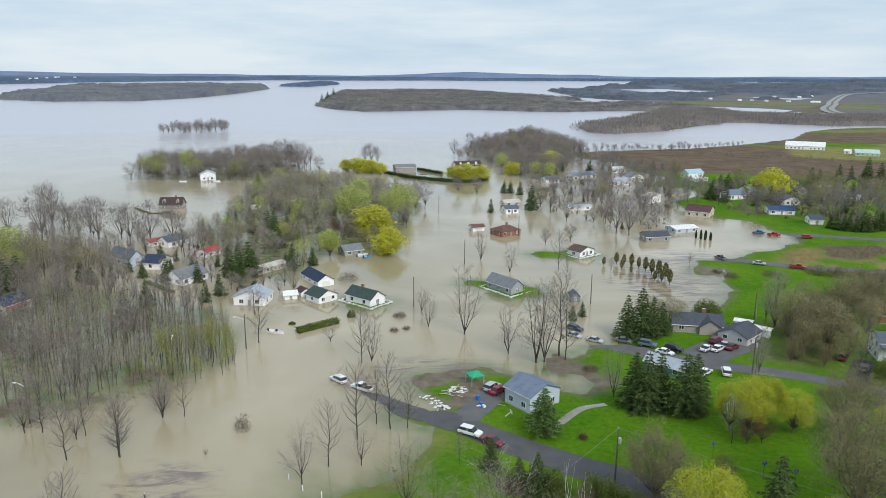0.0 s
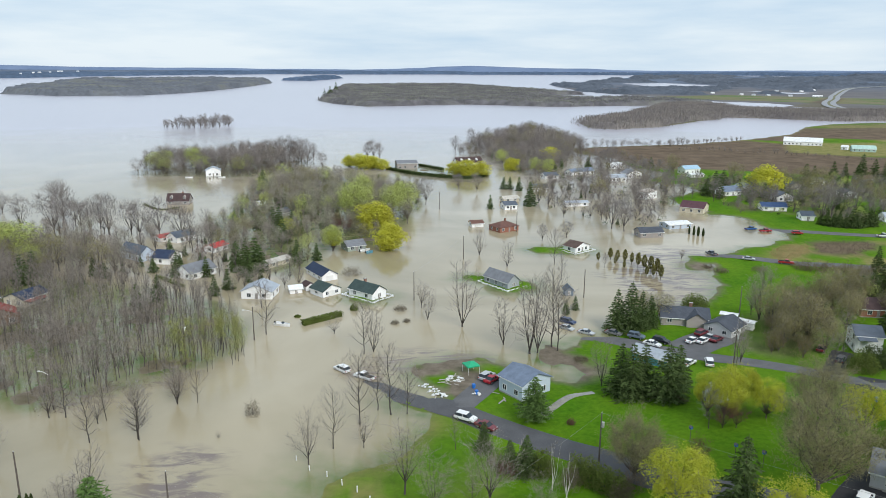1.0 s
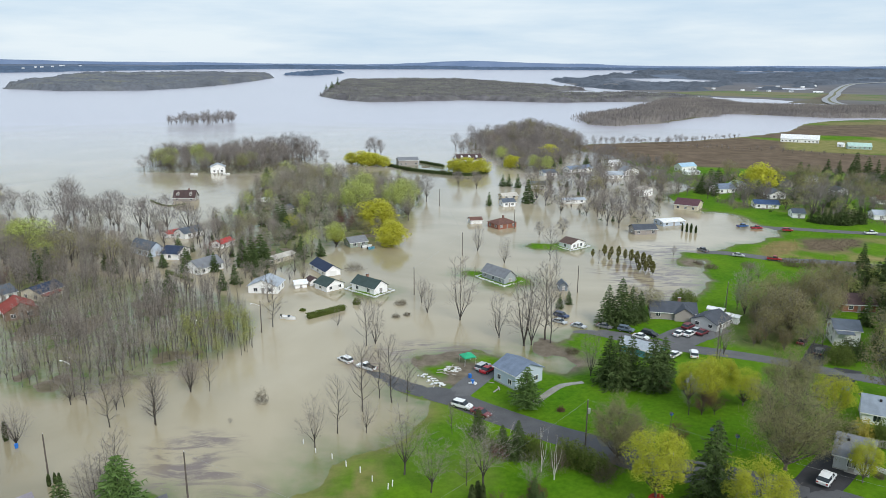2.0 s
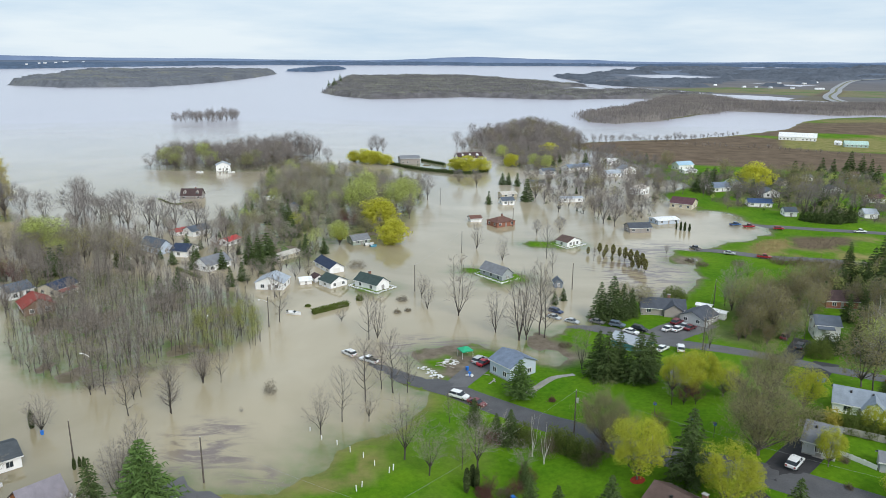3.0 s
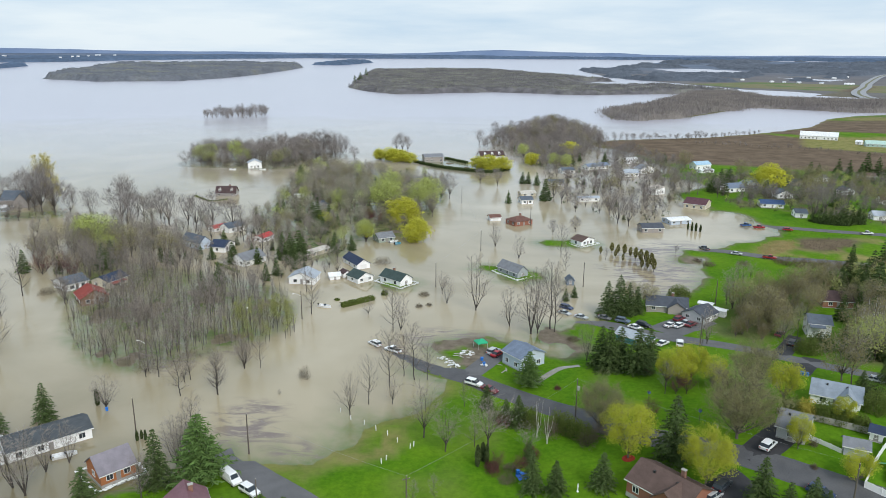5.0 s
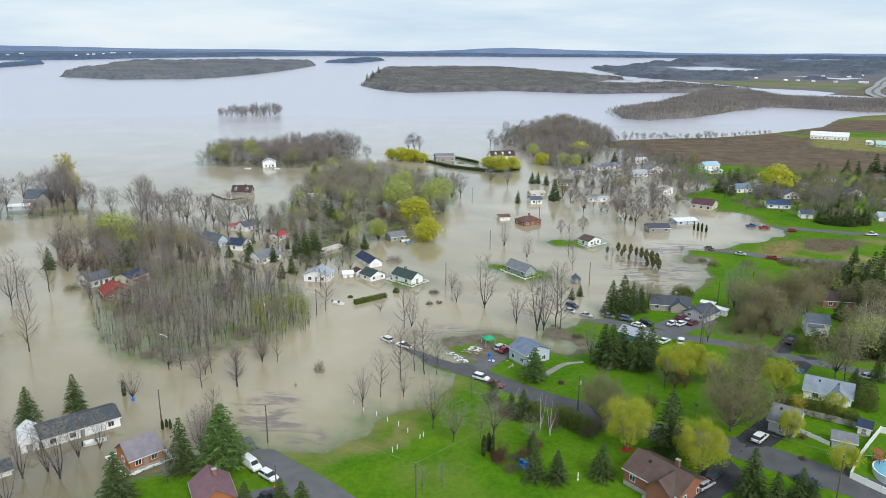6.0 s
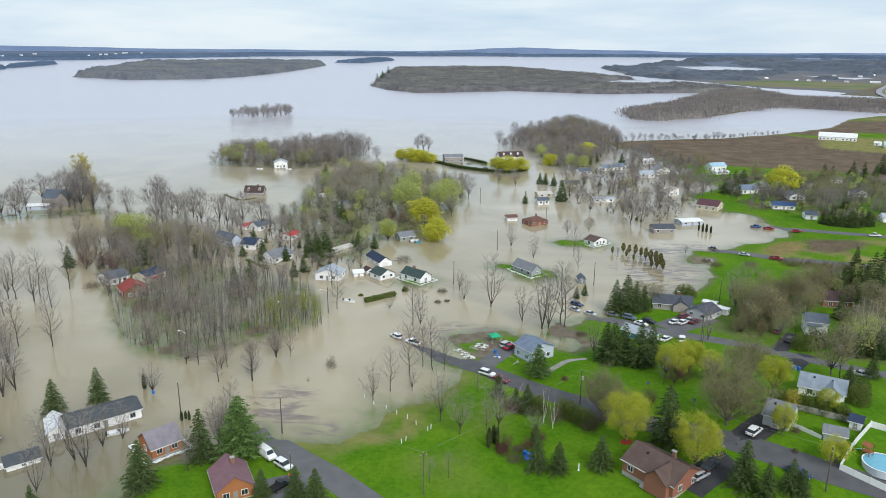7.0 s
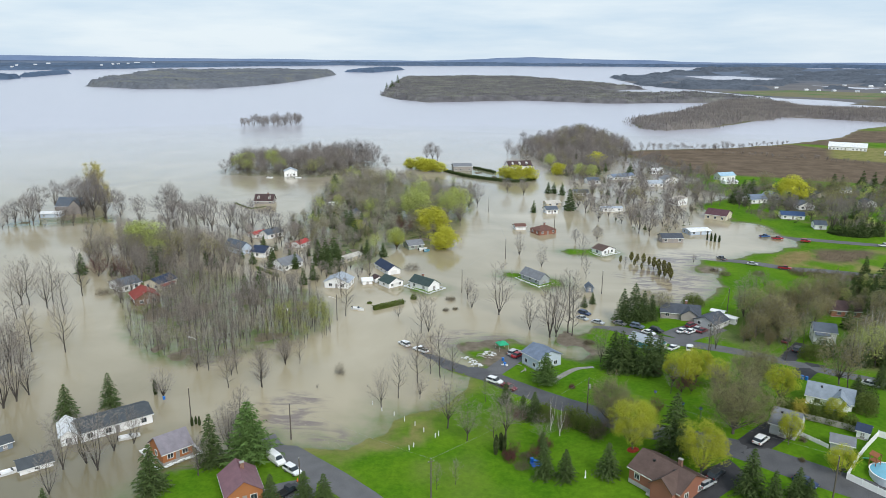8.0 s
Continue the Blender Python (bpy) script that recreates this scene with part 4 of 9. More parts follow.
def rounded(rng, spread, base, lobes, count, long, wide, leafy=0, leaf=0.3, low=-0.75, squat=0.85, head_size=(0.34, 0.62)):
    """A tree 10 m tall whose limbs end in rounded heads: limb tubes, and twigs and leaf clumps that lie on the heads."""
    fork = Vector((rng.normal() * 0.1, rng.normal() * 0.1, 10 * base * rng.uniform(0.8, 1.1)))
    tubes = [(Vector((0, 0, -0.5)), fork, 0.17, 0.12, 5)]
    mid, half = 10 * (1 + base) / 2, 10 * (1 - base) / 2
    heads = []
    for k in range(lobes):
        az = k * 2.4 + rng.uniform(-0.5, 0.5)
        lift = low + (0.7 - low) * (k + 0.5) / lobes
        out = math.sqrt(max(0.05, 1 - (0.75 * lift) ** 2 if lift < 0 else 1 - lift * lift)) * rng.uniform(0.45, 0.72)
        head = Vector((math.cos(az) * out * spread, math.sin(az) * out * spread, mid + lift * half * 0.72))
        heads.append((head, spread * rng.uniform(*head_size)))
        knee = fork.lerp(head, 0.5) + Vector((0, 0, -0.3))
        tubes += [(fork * rng.uniform(0.75, 1.0), knee, 0.085, 0.055, 3), (knee, head, 0.055, 0.015, 3)]
    heads.append((Vector((rng.normal() * 0.2, rng.normal() * 0.2, 10 - spread * 0.5)), spread * 0.52))
    tubes.append((fork, heads[-1][0], 0.10, 0.02, 4))
    pick = rng.integers(0, len(heads), count)
    centre, size = np.array([tuple(h[0]) for h in heads])[pick], np.array([h[1] for h in heads])[pick][:, None]
    way = rng.normal(size=(count, 3)) + (0, 0, 0.45)
    way /= np.linalg.norm(way, axis=1, keepdims=True)
    reach = rng.uniform(0.25, 1.08, (count, 1)) ** 0.7
    spot = centre + way * size * reach * (1, 1, squat)
    aim = way * 0.8 + rng.normal(size=(count, 3)) * 0.45 + (0, 0, 0.45)
    tv, tf = slivers(spot - aim * long * 0.35, spot + aim * long * 0.65, wide * rng.uniform(0.7, 1.4, count))
    leaves = None
    if leafy:
        pick = rng.integers(0, len(heads), leafy)
        centre, size = np.array([tuple(h[0]) for h in heads])[pick], np.array([h[1] for h in heads])[pick][:, None]
        way = rng.normal(size=(leafy, 3)) + (0, 0, 0.35)
        way /= np.linalg.norm(way, axis=1, keepdims=True)
        spot = centre + way * size * rng.uniform(0.55, 1.1, (leafy, 1)) * (1, 1, squat)
        # leaf clumps lie roughly along the outside of the head
        face = way * 0.6 + rng.normal(size=(leafy, 3)) * 0.35 + (0, 0, 0.55)
        a = np.cross(face, rng.normal(size=(leafy, 3)))
        a /= np.linalg.norm(a, axis=1, keepdims=True) + 1e-9
        b = np.cross(face, a)
        b /= np.linalg.norm(b, axis=1, keepdims=True) + 1e-9
        r = leaf * rng.uniform(0.6, 1.4, (leafy, 1))
        lv = np.stack([spot - a * r, spot + b * r * 0.8, spot + a * r * 0.9 - b * r * 0.4], 1).reshape(-1, 3)
        leaves = lv, np.arange(3 * leafy).reshape(-1, 3)
    return tubes, (tv, tf), leaves


ROUND = dict(
    # spread, base, lobes, twigs, length, width, leaf clumps, their size; twig and leaf materials
    bud=((4.2, 0.12, 12, 520, 0.9, 0.04, 2800, 0.15), "M_TWIG", "bud"), willow=((3.6, 0.0, 15, 800, 1.5, 0.09, 3400, 0.25, -1.0), "willow", "willow"), leafy=((4.3, 0.12, 24, 160, 0.9, 0.04, 15000, 0.10, -0.7, 0.95, (0.17, 0.42)), "M_TWIG", "leafy"), greenbud=((4.5, 0.16, 12, 160, 0.9, 0.05, 3200, 0.19), "M_TWIG", "greenbud"),
    rgrove=((4.0, 0.12, 11, 220, 0.85, 0.05, 1500, 0.17), "M_TWIG", "grove"),
    farbare=((3.4, 0.2, 10, 720, 1.05, 0.06), "M_FARTWIG", ""),
    rbare=((3.7, 0.24, 10, 700, 0.95, 0.05), "M_TWIG", ""), rtall=((2.1, 0.28, 8, 420, 1.0, 0.05), "M_TWIG", ""),
    rbud=((3.9, 0.16, 10, 260, 0.85, 0.05, 900, 0.17), "M_TWIG", "bud"), rgreen=((4.0, 0.18, 9, 90, 0.8, 0.05, 760, 0.22), "M_TWIG", "greenbud"),
    rgrey=((3.9, 0.18, 10, 330, 0.85, 0.05, 700, 0.16), "M_TWIG", "greybud"),
    dbare=((4.1, 0.18, 9, 520, 1.15, 0.08), "M_FARTWIG", ""), dtall=((2.4, 0.26, 8, 220, 1.2, 0.12), "M_FARTWIG", ""), dbrown=((4.2, 0.14, 9, 260, 1.1, 0.08, 330, 0.22), "M_FARTWIG", "brownbud"),
    dbud=((4.2, 0.14, 9, 160, 1.0, 0.08, 420, 0.23), "M_FARTWIG", "bud"), dgreen=((4.2, 0.14, 9, 60, 1.0, 0.08, 560, 0.27), "M_FARTWIG", "greenbud"))


TREE_LABELS = dict(rgrey="large tree in a haze of pale grey-green buds", farbare="leafless grey-brown tree with a rounded crown in floodwater", bare="leafless grey-brown deciduous tree, trunk in shallow floodwater", broad="broad leafless tree with a domed crown", multi="large leafless multi-stemmed tree rising from floodwater", bud="grey-brown tree with a haze of olive buds", bigbud="broad low-forking tree in a haze of brown buds",
                   greenbud="tree with fresh pale green spring leaves", yellowbud="tall tree with yellow spring blossom", willow="bright yellow weeping willow in spring leaf", redbud="small tree with dark red spring buds",
                   spruce="dark green conical spruce tree", farspruce="dark green spruce tree between village houses", pine="broad bright green pine tree beside a house", cedar="narrow dark green columnar cedar", young="young olive green cedar standing in floodwater", leafy="round tree with bright yellow-green spring leaves", birch="leafless white-barked birch tree")


def tree_parts(kind, variant):
    """The meshes of one kind, 10 m tall: (part name, mesh)."""
    rng = np.random.default_rng(sum(map(ord, kind)) * 7 + variant)
    if kind in ROUND:
        shape, twig, leaf = ROUND[kind]
        tubes, twigs, leaves = rounded(rng, *shape)
        if twig == "willow":
            # long hanging shoots
            twigs[0].reshape(-1, 3, 3)[:, 2, 2] -= rng.uniform(0.8, 2.4, len(twigs[1]))
        found = [("trunk", tube_mesh("trunk", tubes, M_GREYBARK)), ("crown", raw_mesh("crown", *twigs, leaf_mat(twig) if twig == "willow" else M_TWIG if twig == "M_TWIG" else M_FARTWIG))]
        return found + ([("leaves", raw_mesh("leaves", *leaves, leaf_mat(leaf)))] if leaves else [])
    if kind in ("farspruce", "farcedar"):
        v, f = spruce_shape(rng, 10.0, (2.9, 3.3, 2.6)[variant % 3] if kind == "farspruce" else 3.4, 12, 9, 0.95, 0.2, 0.15, 0.42)
        trunk = [(Vector((0, 0, -0.3)), Vector((0, 0, 9.4)), 0.16, 0.03, 3)]
        return [("trunk", tube_mesh("trunk", trunk, M_BARK)), ("crown", raw_mesh("crown", v, f, leaf_mat("spruce" if kind == "farspruce" else "cedar")))]
    if kind in ("spruce", "pine"):
        v, f = spruce_shape(rng, 10.0, (3.4, 3.9, 3.1)[variant % 3], 18, 14, 0.7, blade=0.2) if kind == "spruce" else spruce_shape(rng, 10.0, 3.9, 19, 15, 0.85, -0.15, 0.3, 0.2)
        trunk = [(Vector((0, 0, -0.3)), Vector((0, 0, 9.4)), 0.16, 0.03, 6)]
        return [("trunk", tube_mesh("trunk", trunk, M_BARK)), ("crown", raw_mesh("crown", v, f, leaf_mat(kind)))]
    if kind in ("cedar", "young"):
        n = 900 if kind == "cedar" else 380
        foot = 0.1 if kind == "cedar" else 2.6
        z = rng.uniform(foot, 9.8, n)
        r = (1.15 if kind == "cedar" else 1.7) * np.sin(np.clip((z - foot) / (10 - foot), 0, 1) * np.pi * 0.9 + 0.3) ** 0.7 * rng.uniform(0.6, 1.05, n)
        az = rng.uniform(0, math.tau, n)
        v, f = leaf_tris(rng, np.stack([np.cos(az) * r, np.sin(az) * r, z], -1), 0.55)
        trunk = [(Vector((0, 0, -0.3)), Vector((0, 0, 8.5)), 0.2, 0.05, 5)]
        return [("trunk", tube_mesh("trunk", trunk, M_BARK)), ("crown", raw_mesh("crown", v, f, leaf_mat("cedar" if kind == "cedar" else "olive")))]
    shape = dict(bare=dict(spread=3.0, leaders=8, subs=15, twigs=12, fork=0.2, girth=0.75, thick=0.018, dome=0.4), multi=dict(spread=2.6, leaders=6, subs=18, twigs=12, fork=0.05, girth=0.95, thick=0.026, dome=0.2), broad=dict(spread=4.2, leaders=11, subs=14, twigs=11, fork=0.16, girth=1.1, thick=0.028, dome=0.55),
                 bigbud=dict(spread=5.3, leaders=16, subs=14, twigs=9, fork=0.08, girth=1.3, thick=0.035, dome=0.55), yellowbud=dict(spread=2.8, leaders=7, subs=8, twigs=4), redbud=dict(spread=4.0, leaders=9, subs=9, twigs=5, fork=0.1, dome=0.5),
                 birch=dict(spread=1.8, leaders=4, subs=12, twigs=9, fork=0.08, thick=0.03), slim=dict(spread=1.1, leaders=3, subs=10, twigs=8, fork=0.3, girth=0.55, thick=0.035, dome=0.15),
                 light=dict(spread=2.5, leaders=6, subs=9, twigs=7, fork=0.2, girth=0.8, thick=0.045, dome=0.4), slimgreen=dict(spread=1.5, leaders=3, subs=8, twigs=2, fork=0.3, girth=0.55, thick=0.04, dome=0.2))[kind]
    if kind == "bare" and variant % 3:
        tubes, t0, t1, tw = leader_of(rng, 10.0, (2.5, 3.0)[variant % 2], limbs=22, subs=9, twigs=7, thick=0.018, girth=0.85)
    else:
        tubes, t0, t1, tw = vase_of(rng, 10.0, **shape)
    bark = M_BIRCH if kind == "birch" else M_GREYBARK if kind in ("slim", "light") else M_BARK
    if kind in ("slim", "light", "slimgreen"):
        tubes = [(a, b, ra, rb, min(n, 4)) for a, b, ra, rb, n in tubes]
    tv, tf = slivers(t0, t1, tw)
    if kind in ("bare", "multi", "broad", "birch", "slim", "light"):
        return [("trunk", tube_mesh("trunk", tubes, bark)), ("crown", raw_mesh("crown", tv, tf, leaf_mat("birch") if kind == "birch" else M_TWIG))]
    bv, bf = joined(tube_tris(tubes), (tv, tf))
    count, size, scatter = dict(bigbud=(9, 0.4, 0.25), slimgreen=(6, 0.13, 0.4), yellowbud=(9, 0.16, 0.33), redbud=(6, 0.5, 0.3))[kind]
    where = t0[:, None] + (t1 - t0)[:, None] * rng.uniform(0.1, 1.1, (len(t0), count, 1)) + rng.normal(size=(len(t0), count, 3)) * scatter
    where = where.reshape(-1, 3)
    if kind in ("bigbud", "redbud"):
        lv, lf = slivers(where, where + (rng.normal(size=where.shape) + (0, 0, 0.5)) * size * 0.6, np.full(len(where), 0.034 if kind == "bigbud" else 0.045))
    else:
        lv, lf = leaf_tris(rng, where, size)
    return [("trunk", raw_mesh("trunk", bv, bf, M_GREYBARK if kind == "bigbud" else bark)), ("crown", raw_mesh("crown", lv, lf, leaf_mat(kind)))]


def plant(kind, rows, group="", variants=4, seed=5):
    """Trees of a kind at (x, y, height): each an object of its own, sharing meshes."""
    rng = random.Random(seed + len(rows))
    roots = []
    for v in range(variants):
        root = thing(kind_name(kind), TREE_LABELS[kind], "tree", Matrix(), group)
        for name, me in tree_parts(kind, v):
            shared(name, me, root, Matrix())
        roots.append(root)
    xs, ys = np.array([r[0] for r in rows]), np.array([r[1] for r in rows])
    base = np.maximum(land(xs, ys)[0], -0.35)
    first = {}
    for k, (x, y, h) in enumerate(rows):
        wide = rng.uniform(0.85, 1.15) * (1.8 if kind == "willow" else 1.0)
        s = max(h, 2.0) / 10
        m = Matrix.LocRotScale((x, y, base[k]), Euler((0, 0, rng.uniform(0, 6.28))), (s * wide, s * wide, s))
        v = k % variants
        if v not in first:
            first[v] = m
        else:
            copy_thing(roots[v], m)
    for v, root in enumerate(roots):
        if v in first:
            root.matrix_basis = first[v]
        else:
            for o in (*root.children, root):
                bpy.data.objects.remove(o)


def kind_name(kind):
    return dict(rgrey="budding_tree", bare="bare_tree", farbare="bare_tree", multi="bare_tree", broad="bare_tree", bud="budding_tree", bigbud="budding_tree", greenbud="green_tree", yellowbud="blossom_tree", willow="willow_tree", redbud="red_tree", spruce="spruce_tree", farspruce="spruce_tree", pine="pine_tree",
                cedar="cedar_tree", young="cedar_tree", leafy="leafy_tree", birch="birch_tree")[kind]


def scatter_in(outline, spacing, seed, keep=1.0):
    """Random places within an outline, none closer than about the spacing."""
    rng = np.random.default_rng(seed)
    pts = np.array(outline, float)
    lo, hi = pts.min(0), pts.max(0)
    gx_, gy_ = np.meshgrid(np.arange(lo[0], hi[0], spacing), np.arange(lo[1], hi[1], spacing))
    x = gx_.ravel() + rng.uniform(-0.48, 0.48, gx_.size) * spacing
    y = gy_.ravel() + rng.uniform(-0.48, 0.48, gx_.size) * spacing
    ok = (inside(outline, x, y) > 0) & (rng.uniform(size=x.size) < keep)
    return x[ok], y[ok]


def canopy(name, label, outline, step, height, seed, material, tops=1, clear=(), rough=1.0, clump=0.0, roof=1.0):
    """The closed canopy of a wood far over the lake, one mesh: a billowing roof of crowns that comes down to the ground at its edge, with tops and stems that stand out of it."""
    rng = np.random.default_rng(seed)
    corners = np.array(outline, float)
    xs, ys = np.arange(corners[:, 0].min() - step, corners[:, 0].max() + 2 * step, step), np.arange(corners[:, 1].min() - step, corners[:, 1].max() + 2 * step, step)
    x, y = np.meshgrid(xs, ys, indexing="ij")
    x, y = x + rng.uniform(-0.35, 0.35, x.shape) * step, y + rng.uniform(-0.35, 0.35, x.shape) * step
    depth = inside(outline, x, y) + 10 * hash_noise(x, y, 45.0, seed + 3)
    for field, margin in clear:
        depth = np.minimum(depth, -margin - inside(field, x, y))
    if clump:
        depth = np.minimum(depth, 30 * (hash_noise(x, y, clump, seed + 5) + 0.5 * hash_noise(x, y, clump * 0.4, seed + 6)))
    tall = height * (0.9 + 0.16 * rough * hash_noise(x, y, step * 2.3, seed) + 0.14 * hash_noise(x, y, 70.0, seed + 1) + 0.12 * hash_noise(x, y, 240.0, seed + 2) + rng.uniform(-0.09, 0.09, x.shape) * rough)
    z = np.maximum(land(x, y)[0], -0.3) + bowl(x, y) + tall * roof * np.clip(depth / 9.0, -0.05, 1)
    number = np.arange(x.size).reshape(x.shape)
    cell = (np.stack([depth[:-1, :-1], depth[1:, :-1], depth[1:, 1:], depth[:-1, 1:]]) > 0).any(0)
    quads = np.stack([number[:-1, :-1], number[1:, :-1], number[1:, 1:], number[:-1, 1:]], -1)[cell]
    faces = np.concatenate([quads[:, [0, 1, 2]], quads[:, [0, 2, 3]]])
    used = np.unique(faces)
    verts = np.stack([x, y, z], -1).reshape(-1, 3)[used]
    faces = np.searchsorted(used, faces)
    roots = verts[depth.ravel()[used] > 0]
    roots = np.repeat(roots, tops, 0) + rng.normal(size=(len(roots) * tops, 3)) * (step * (0.1 + 0.15 * tops), step * (0.1 + 0.15 * tops), 0)
    lean = rng.normal(size=roots.shape) * (1.2, 1.2, 0)
    if roof < 0.9:
        # bare crowns stand over a low thicket: stems that part upwards
        tv, tf = slivers(roots + lean + (0, 0, height) * rng.uniform(0.05, 1.05 - roof, (len(roots), 1)), roots - lean * 0.5 - (0, 0, height * roof * 0.9), rng.uniform(0.3, 0.9, len(roots)))
    else:
        tv, tf = slivers(roots - (0, 0, height * 0.35), roots + lean + (0, 0, 1) * rng.uniform(0.3, height * 0.16, (len(roots), 1)), rng.uniform(0.6, 1.8, len(roots)) / tops ** 0.5)
    me = raw_mesh(name, *joined((verts, faces), (tv, tf)), material)
    me.polygons.foreach_set("use_smooth", [True] * len(faces) + [False] * len(tf))
    return tagged(new(name, me), label, "wood", kind="stuff")


def undergrowth(name, label, outline, spacing, height, seed, material, clumps, size, keep=1.0, patch=0.0, wide=0.6):
    """Scrub as one mesh: each bush a loose heap of small clumps and upright shoots."""
    rng = np.random.default_rng(seed)
    x, y = scatter_in(outline, spacing, seed, keep)
    if patch:
        ok = hash_noise(x, y, patch, seed + 5) + 0.5 * hash_noise(x, y, patch * 0.4, seed + 6) > 0.0
        x, y = x[ok], y[ok]
    n = len(x)
    tall = rng.uniform(height[0], height[1], n)
    way = rng.normal(size=(n, clumps, 3))
    way /= np.linalg.norm(way, axis=2, keepdims=True)
    way[:, :, 2] = np.abs(way[:, :, 2])
    root = np.stack([x, y, np.maximum(land(x, y)[0], -0.3)], -1)[:, None]
    spot = (root + way * rng.uniform(0.5, 1.05, (n, clumps, 1)) * np.stack([tall * wide, tall * wide, tall], -1)[:, None]).reshape(-1, 3)
    shoot = way.reshape(-1, 3) * 0.6 + rng.normal(size=(n * clumps, 3)) * 0.5 + (0, 0, 0.5)
    v, f = slivers(spot - shoot * size, spot + shoot * size * 2.5, np.full(len(spot), size))
    return tagged(new(name, raw_mesh(name, v, f, material)), label, "scrub", kind="stuff")


# ---- houses ----
WINDOW_MESHES = {}
HOUSE_SPOTS = []


def window_meshes(w, h):
    key = (w, h)
    if key not in WINDOW_MESHES:
        bm = bmesh.new()
        t = 0.09
        for x0, z0, x1, z1 in ((-w / 2 - t, -t, w / 2 + t, 0), (-w / 2 - t, h, w / 2 + t, h + t), (-w / 2 - t, 0, -w / 2, h), (w / 2, 0, w / 2 + t, h), (-0.03, 0, 0.03, h)):
            box(bm, x0, -0.07, z0, x1, 0.03, z1)
        frame_me = mesh_of("window_frame", bm, M_TRIM)
        bm = bmesh.new()
        box(bm, -w / 2, -0.02, 0, w / 2, 0.02, h)
        WINDOW_MESHES[key] = frame_me, mesh_of("pane", bm, M_GLASS)
    return WINDOW_MESHES[key]


def add_window(parent, x, y, z, turn, w=1.1, h=1.1):
    frame_me, pane_me = window_meshes(w, h)
    win = shared("window", frame_me, parent, pose(x, y, z, 0, 0, turn))
    shared("pane", pane_me, win, Matrix())


def slab(bm, a, b, c, d, thick):
    """A roof plane a b c d with thickness below."""
    n = (Vector(b) - Vector(a)).cross(Vector(d) - Vector(a)).normalized()
    if n.z < 0:
        n = -n
    prism(bm, [a, b, c, d], tuple(-n * thick))


